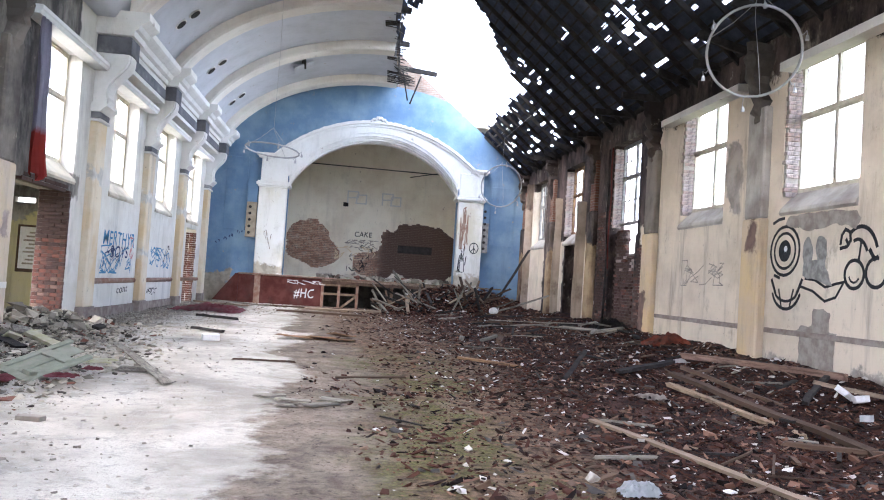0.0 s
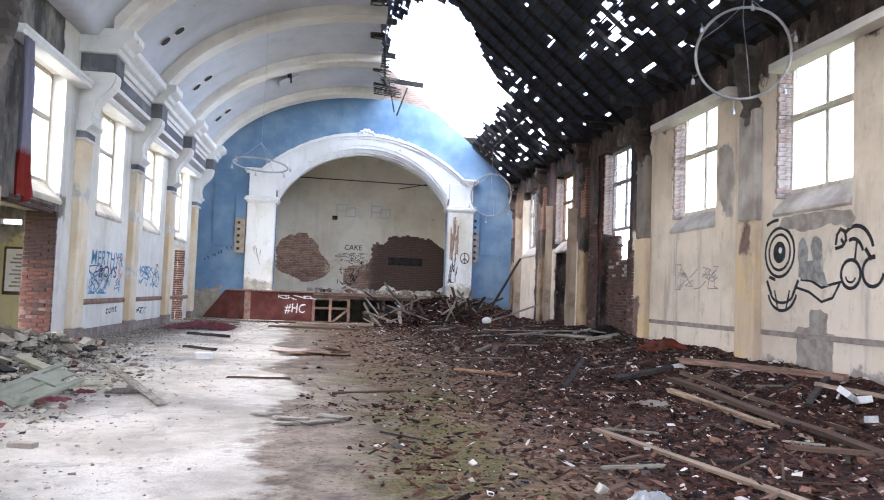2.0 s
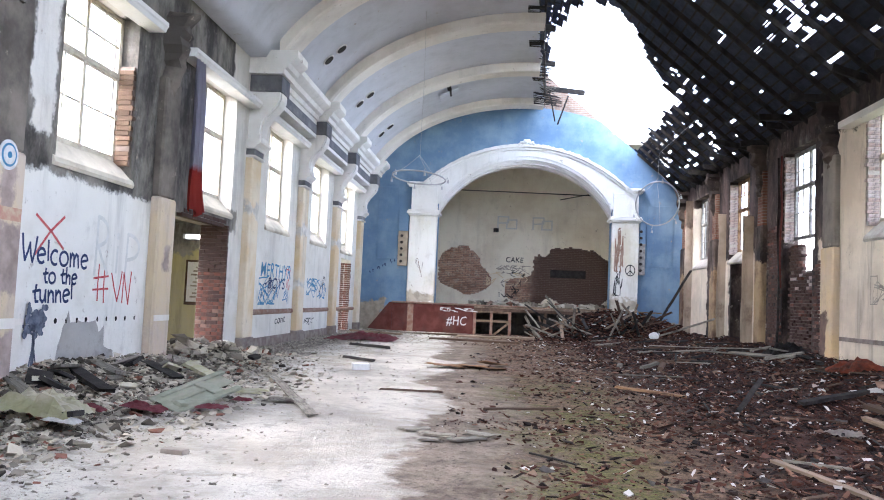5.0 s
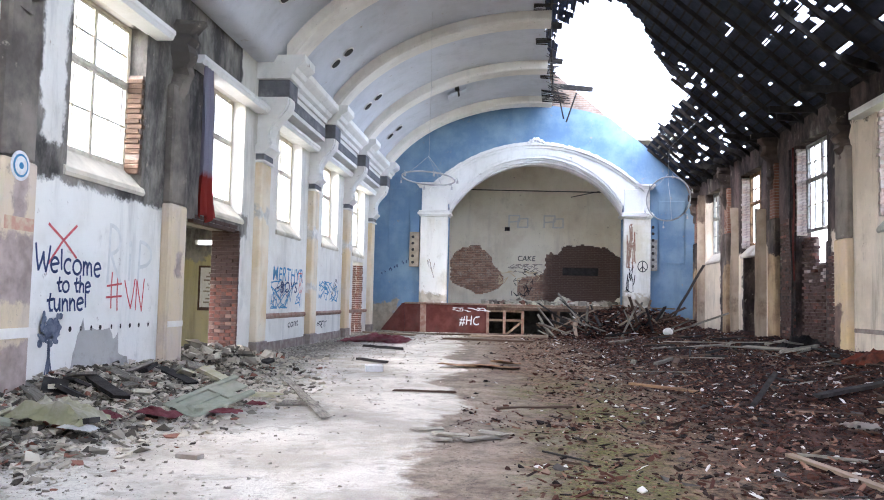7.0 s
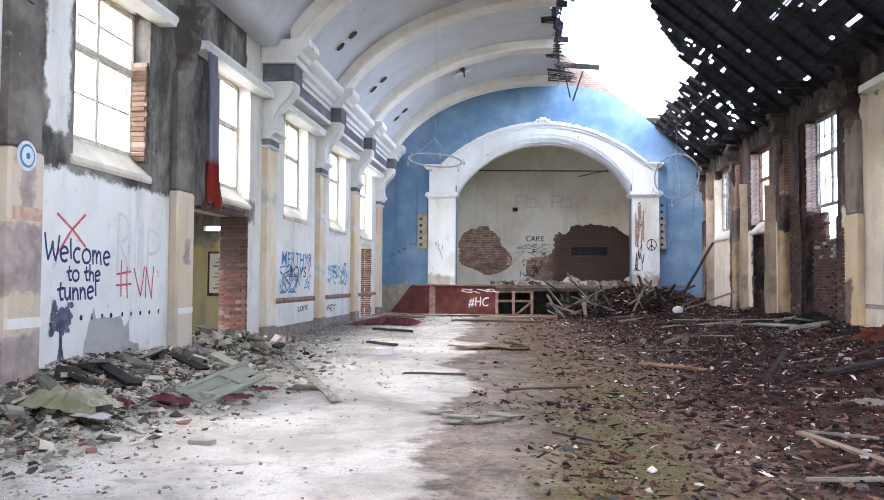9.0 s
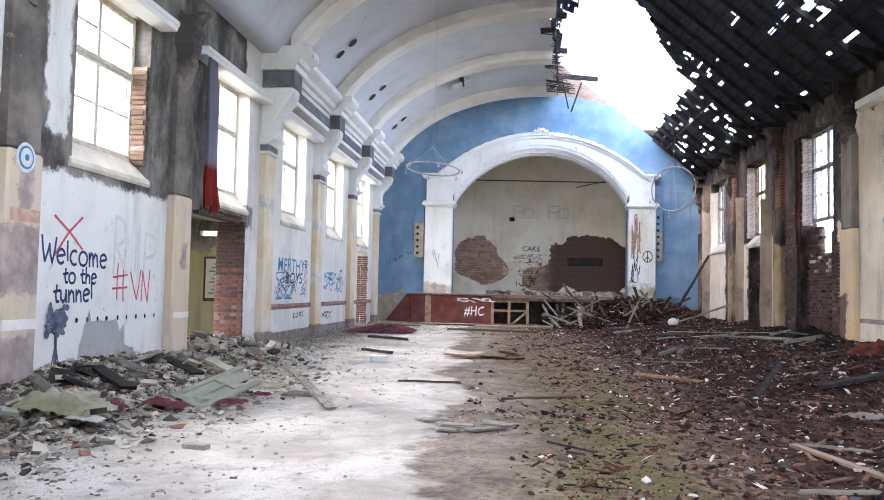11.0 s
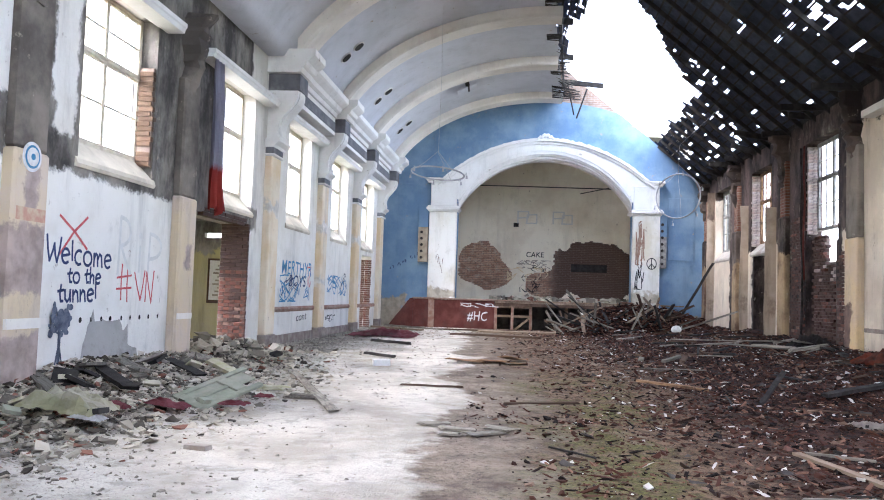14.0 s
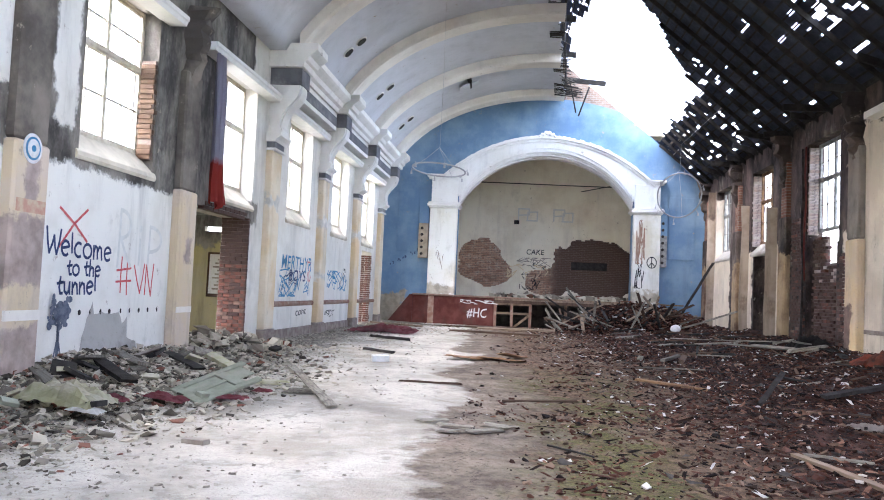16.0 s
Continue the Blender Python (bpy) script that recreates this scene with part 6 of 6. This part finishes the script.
for cx, cy, cw in ((-3.05, 8.6, 0.34), (-3.4, 8.9, 0.26), (-2.9, 9.2, 0.22), (-3.9, 7.7, 0.24)):
    crumpled("red_cloth", cx, cy, cw, cw * 0.55, 0.06, M_CLOTH_RED, "scrap of dirty red cloth in the rubble", "cloth", int(cx * -100), 12, 0.05)
crumpled("carpet", 6.0, 14.0, 0.75, 0.8, 0.24, M_ORANGE, "orange-red carpet scrap on charred debris", "carpet", 8)
crumpled("black_sack", 6.05, 17.35, 0.7, 0.6, 0.42, M_CHAR, "crumpled black sack beside the burnt doorway", "sack", 14, 16)
crumpled("paper", 5.2, 11.7, 0.45, 0.3, 0.05, M_FOAM, "white sheet lying on charred debris", "paper", 9)
crumpled("lead_sheet", 3.6, 8.6, 0.35, 0.25, 0.12, M_BARE, "crumpled grey sheet on dark debris", "sheet", 10)
crumpled("plaster_slab", -3.2, 10.3, 0.5, 0.4, 0.05, M_SHEET, "flat pale plaster slab on rubble", "slab", 12)
crumpled("plaster_slab", -2.55, 9.7, 0.45, 0.35, 0.05, M_GREYWOOD, "flat grey slab on rubble", "slab", 13)


def block(name, x, y, size, turn, material, label, category, lift=0.0):
    bm = bmesh.new()
    add_box(bm, tuple(-s / 2 for s in size), tuple(s / 2 for s in size))
    bmesh.ops.bevel(bm, geom=list(bm.edges), offset=min(size) * 0.06, segments=1, affect="EDGES")
    for v in bm.verts:
        v.co += Vector((noise.noise(v.co * 9), noise.noise(v.co * 9 + Vector((3, 0, 0))), noise.noise(v.co * 9 + Vector((0, 5, 0))))) * min(size) * 0.14
    ob = finish(name, bm, material)
    ob.matrix_basis = pose(x, y, floor_z(x, y) + size[2] / 2 - 0.01 + lift, *turn)
    return tagged(ob, label, category)


block("foam_block", 5.75, 8.15, (0.22, 0.16, 0.07), (30, 20, 30), M_FOAM, "white foam block lying on charred debris", "foam", 0.08)
block("foam_block", 5.8, 7.95, (0.2, 0.15, 0.08), (-10, 12, 70), M_FOAM, "white foam block lying on charred debris", "foam", 0.03)
block("drinks_can", 5.35, 7.2, (0.07, 0.07, 0.12), (80, 0, 20), M_PLASTIC, "dented can lying in the debris", "can", 0.02)
block("plaster_lump", -2.3, 13.6, (0.3, 0.14, 0.12), (0, 0, 20), M_FOAM, "white plaster lump on pale concrete", "lump")
block("plaster_lump", 1.8, 5.2, (0.1, 0.045, 0.07), (20, 25, 40), M_CHIP, "white plaster lump on dark debris", "lump")
block("brick_fragment", -2.6, 6.6, (0.22, 0.1, 0.05), (0, 0, -15), M_BARE, "flat grey stone fragment on pale concrete", "stone")
bm = bmesh.new()
bmesh.ops.create_icosphere(bm, subdivisions=3, radius=0.16)
for v in bm.verts:
    v.co.z *= 0.8
    v.co += v.co.normalized() * 0.015 * noise.noise(v.co * 14)
shell = finish("helmet_shell", bm, M_FOAM, smooth=True)
shell.location = (5.0, 26.1, floor_z(5.0, 26.1) + 0.12)
tagged(shell, "rounded white shell lying by the timber heap", "shell")
for i, (x, y) in enumerate(((-4.35, 10.4), (-4.7, 9.6), (-4.0, 10.9), (-4.4, 8.7), (-4.8, 8.0))):
    timber(ground(x - 0.4, y + 0.3, 0.12), ground(x + 0.3, y - 0.35, 0.08 + 0.05 * i % 0.1), 0.16, 0.05, (M_CHAR, M_GREYWOOD, M_SHEET, M_CHAR, M_GREYWOOD)[i], "broken board lying on the rubble bank", seed=i)


random.seed(55)
for i in range(26):
    y = random.gauss(9.0, 1.9)
    x = XL + 0.35 + abs(random.gauss(0, 0.75))
    if not 5 < y < 13:
        continue
    w = random.uniform(0.14, 0.38)
    slab = block("slab", x, y, (w, w * random.uniform(0.5, 0.9), random.uniform(0.025, 0.05)), (random.uniform(-25, 25), random.uniform(-25, 25), random.uniform(0, 180)), random.choice((M_SHEET, M_CHIP, M_DOOR, M_BARE, M_GREYWOOD, M_CHAR)), "broken flat slab lying on the rubble bank", "slab", random.uniform(0.08, 0.16))
    tagged(slab, group="slabs on the rubble bank")


# loose stuff, one mesh a kind
CUBE = ((0, 1, 3, 2), (4, 6, 7, 5), (0, 4, 5, 1), (2, 3, 7, 6), (0, 2, 6, 4), (1, 5, 7, 3))


def scatter(name, count, place, size, material, label, category, seed):
    """Angular fragments: place gives x, y, z or None; size gives the three edges."""
    rr = random.Random(seed)
    verts, faces = [], []
    made = 0
    for _ in range(count * 4):
        if made >= count:
            break
        p = place(rr)
        if p is None:
            continue
        made += 1
        sx, sy, sz = size(rr)
        m = Euler((rr.uniform(-0.5, 0.5), rr.uniform(-0.5, 0.5), rr.uniform(0, 6.28))).to_matrix()
        b = len(verts)
        for i in (-1, 1):
            for j in (-1, 1):
                for k in (-1, 1):
                    v = m @ Vector((i * sx * rr.uniform(0.12, 0.62), j * sy * rr.uniform(0.15, 0.62), k * sz * rr.uniform(0.25, 0.6)))
                    verts.append((p[0] + v.x, p[1] + v.y, p[2] + v.z + sz * 0.25))
        faces += [tuple(b + i for i in f) for f in CUBE]
    me = bpy.data.meshes.new(name)
    me.from_pydata(verts, [], faces)
    me.materials.append(material)
    return tagged(new(name, me), label, category, kind="stuff")


def left_bank(rr):
    y = rr.gauss(9.0, 2.4)
    x = XL + abs(rr.gauss(0, 0.88)) + 0.05
    if not 4.2 < y < 16 or x > -2.2 - rr.random() * 0.6 - 0.3 * max(0.0, 7.6 - y):
        return None
    if 12.4 < y and x < XL + 0.3:
        x += 0.3
    return (x, y, floor_z(x, y) + rr.random() ** 2 * 0.14 * max(0, 1 - (x - XL) / 1.9))


def chunk(lo, hi, power=2.0, flat=0.6):
    def f(rr):
        s = lo + (hi - lo) * rr.random() ** power
        return s, s * rr.uniform(0.5, 1), s * flat * rr.uniform(0.4, 1)
    return f


scatter("rubble", 22000, left_bank, chunk(0.012, 0.14, 4.2, 0.38), M_RUBBLE, "broken plaster and brick rubble banked against the wall", "rubble", 61)


def left_apron(rr):
    x, y = rr.uniform(XL + 0.1, -1.0), 3.6 + 25.4 * rr.random() ** 1.7
    w = math.exp(-max(0, x + 3.9) / 0.8)
    return (x, y, floor_z(x, y)) if rr.random() < w else None


scatter("grit", 26000, left_apron, chunk(0.005, 0.05, 4.2, 0.5), M_GRIT, "grit and small rubble strewn on pale concrete", "grit", 62)



def doorway_rubble(rr):
    x, y = rr.uniform(-7.6, -4.7), rr.gauss(13.5, 0.75)
    if not 12.55 < y < 15.1:
        return None
    h = 0.38 * max(0.0, 1 - ((x + 5.7) / 1.9) ** 2) * max(0.0, 1 - ((y - 13.4) / 1.9) ** 2)
    base = floor_z(x, y) if x > XL else 0.09
    return (x, y, base + h * rr.random() ** 0.6)


scatter("doorway_rubble", 1500, doorway_rubble, chunk(0.02, 0.3, 2.6, 0.4), M_RUBBLE, "broken brick and plaster heaped in the doorway", "rubble", 73)


def right_side(rr):
    y = 3.2 + 26.0 * rr.random() ** 1.25
    x = rr.uniform(-0.6, XR - 0.05)
    if rr.random() > 0.05 + (max(0.0, x - 0.1) / 3.0) ** 1.3 + noise.noise((x * 0.8, y * 0.5, 9)) * 0.35:
        return None
    return (x, y, floor_z(x, y) - 0.004)


def splinter(rr):
    L = 0.014 + 0.26 * rr.random() ** 6
    return L, 0.008 + 0.018 * rr.random() + 0.06 * L, 0.006 + 0.012 * rr.random()


scatter("splinters", 52000, right_side, splinter, M_LITTER, "charred splinters and litter covering the floor", "debris", 63)
scatter("charred_lumps", 26000, right_side, chunk(0.008, 0.1, 5.0, 0.5), M_LITTER, "charred lumps of roof and plaster on the floor", "debris", 64)
scatter("plaster_chips", 1900, right_side, chunk(0.008, 0.09, 3.4, 0.3), M_CHIP, "white plaster chips strewn over dark debris", "plaster chips", 65)
scatter("slate_pieces", 500, right_side, lambda rr: (rr.uniform(0.05, 0.2), rr.uniform(0.04, 0.13), 0.012), plain("sooty_broken_slate", (0.05, 0.044, 0.04), (0.085, 0.072, 0.064), scale=9), "broken dark roof slates lying among charred debris", "slates", 74)
M_CHUNK = Nodes("split_wood_chunk", 0.9)
_c = M_CHUNK.mix(M_CHUNK.ramp(M_CHUNK.island(), 0.3, 1.0), (0.03, 0.018, 0.013), (0.25, 0.165, 0.115))
M_CHUNK.bump(M_CHUNK.noise(40, 4, stretch=(1, 0.2, 1)), 0.5)
M_CHUNK = M_CHUNK.color(_c)
scatter("wood_chunks", 900, right_side, lambda rr: (0.06 + 0.34 * rr.random() ** 2.5, rr.uniform(0.02, 0.06), rr.uniform(0.015, 0.04)), M_CHUNK, "split chunks of brown timber strewn over debris", "wood chunks", 75)
scatter("brick_bits", 90, right_side, chunk(0.02, 0.12, 2.2, 0.6), M_BRICK, "red brick bits strewn over dark debris", "brick bits", 66)


def before_stage(rr):
    x, y = rr.uniform(-4.8, 6), rr.uniform(22, 29.4)
    return (x, y, floor_z(x, y)) if rr.random() < 0.25 + (y - 22) / 10 else None


scatter("stage_debris", 1500, before_stage, splinter, M_LITTER, "boards and splinters strewn before the stage", "debris", 67)


def timber_mound(rr):
    x, y = rr.uniform(1.2, 6.2), rr.uniform(26.4, 29.4)
    h = 0.95 * max(0.0, 1 - ((x - 3.9) / 2.7) ** 2) * min(1.0, max(0.0, (y - 26.2) / 2.2))
    return (x, y, floor_z(x, y) + h * rr.random() ** 0.7)


def broken_stick(rr):
    L = 0.08 + 0.5 * rr.random() ** 2.5
    return L, 0.02 + 0.05 * rr.random(), 0.015 + 0.03 * rr.random()


# dark litter added under the timbers, to supply the darkness beneath the heap
scatter("heap_debris", 4200, timber_mound, broken_stick, M_LITTER, "dark sticks and lumps filling the shade under the timber heap", "debris", 70)


def on_stage(rr):
    x, y = rr.uniform(-1.2, 5.4), YS - abs(rr.gauss(0, 0.7)) - 0.1
    return (x, y, STAGE_Z) if y > YE + 0.6 else None


scatter("stage_rubble", 500, on_stage, chunk(0.05, 0.4, 1.8, 0.7), M_RUBBLE, "fallen plaster and brick heaped on the stage", "rubble", 68)


def doorway_spill(rr):
    x, y = rr.uniform(-7.0, -4.3), rr.uniform(13.0, 15.4)
    return (x, y, max(0.1, floor_z(max(x, XL), y)) + 0.1 * rr.random())


scatter("doorway_rubble", 420, doorway_spill, chunk(0.05, 0.25, 2.0), M_RUBBLE, "brick and plaster rubble spilling from the doorway", "rubble", 69)

# broken edge of the vault: hanging laths, beam and rods
random.seed(71)
edge = thing("broken_ceiling_edge", "splintered laths and beam at the vault's broken edge", "broken ceiling")
for k in range(90):
    y = random.choice((random.uniform(16, 29.7), random.uniform(25.5, 28.8)))
    x = vault_edge(y) + random.uniform(-0.2, 0.12)
    L = random.uniform(0.15, 0.6)
    bm = bmesh.new()
    add_box(bm, (0, -0.016, -0.005), (L, 0.016, 0.005), Matrix.Translation((x, y, vault_z(x) + random.uniform(-0.02, 0.1))) @ pose(0, 0, 0, random.uniform(-15, 15), random.uniform(-10, 40), random.uniform(-18, 18)))
    part("lath", bm, random.choice((M_GREYWOOD, M_CHAR)), edge)
# slatted laths hanging in sheets from the broken edge
for y0, n, L, drop in ((27.3, 11, 0.95, 0.1), (24.4, 8, 0.6, 0.05), (22.2, 6, 0.45, 0.02), (19.6, 7, 0.4, 0.0), (25.9, 5, 0.5, 0.0)):
    for k in range(n):
        y = y0 + k * 0.085
        x = vault_edge(y) - 0.3
        bm = bmesh.new()
        add_box(bm, (0, -0.026, -0.008), (L * random.uniform(0.7, 1.1), 0.026, 0.008), Matrix.Translation((x, y, vault_z(x) - drop - 0.02 * k * (drop > 0.03) + random.uniform(-0.01, 0.01))) @ pose(0, 0, 0, random.uniform(-6, 6), random.uniform(-4, 6) + drop * 60, random.uniform(-3, 3)))
        part("lath", bm, M_CHAR, edge)
for y0, y1 in ((19.2, 23.0), (23.4, 28.3)):
    tube("lath_rail", [(vault_edge(y0) + 0.12, y0, vault_z(vault_edge(y0)) + 0.03), (vault_edge(y1) + 0.1, y1, vault_z(vault_edge(y1)) + 0.02)], 0.03, M_CHAR, edge)
for y in (21.5, 24.7, 27.6):
    bm = bmesh.new()
    x = vault_edge(y)
    add_box(bm, (-0.5, -0.06, -0.08), (0.45 if y < 27 else 1.5, 0.06, 0.08), Matrix.Translation((x, y, vault_z(x) + 0.14)) @ pose(0, 0, 0, 0, 4, 6))
    part("joist", bm, M_CHAR, edge)
tube("rod", [(2.2, 28.6, 8.95), (1.85, 28.7, 7.9)], 0.03, M_CHAR, edge)
tube("rod", [(1.5, 28.2, 8.95), (1.75, 28.6, 8.0)], 0.025, M_CHAR, edge)
for x, y, w in ((-2.1, 26.3, 0.35), (-1.75, 26.2, 0.25)):
    bm = bmesh.new()
    add_box(bm, (-w / 2, -0.7, -0.03), (w / 2, 0.7, 0.0), Matrix.Translation((x, y, vault_z(x) - 0.12)) @ pose(0, 0, 0, 8, -24, 0))
    part("loose_panel", bm, M_VAULT, edge)
# thin black box under the vault, painting the shade of a gap beside the panels
bm = bmesh.new()
add_box(bm, (-0.07, -0.75, -0.02), (0.07, 0.75, 0.02), Matrix.Translation((-1.93, 26.25, vault_z(-1.93) - 0.03)) @ pose(0, 0, 0, 3, -22, 0))
part("gap", bm, M_CHAR, edge, "black box standing in for a dark gap in the ceiling plaster")
# stage rail under the soffit
rail = thing("curtain_rail", "thin black curtain rail across the stage opening", "rail")
tube("rail_bar", [(-4.21, YE + 1.0, 5.75), (5.81, YE + 1.0, 5.62)], 0.022, M_CHAR, rail)
tube("rail_stay", [(2.2, YE + 1.0, 5.45), (3.3, YE + 1.0, 5.69)], 0.018, M_CHAR, rail)
# loose dark scraps under the burnt roof
random.seed(72)
rag = thing("roof_remains", "charred ceiling joists and hanging scraps under the roof", "charred joists")
for k in range(16):
    y = 7 + k * 1.35 + random.uniform(-0.3, 0.3)
    L = random.uniform(0.5, 1.5)
    bm = bmesh.new()
    add_box(bm, (-L, -0.035, -0.07), (0.3, 0.035, 0.07), Matrix.Translation((XR, y, 5.75)) @ pose(0, 0, 0, 0, random.uniform(-6, 22), random.uniform(-8, 8)))
    part("joist_stub", bm, M_CHAR, rag)
bm = bmesh.new()
add_box(bm, (XR - 0.05, YB, 5.752), (XR + 0.3, YE, 5.9))
part("wall_plate", bm, M_CHAR, rag)
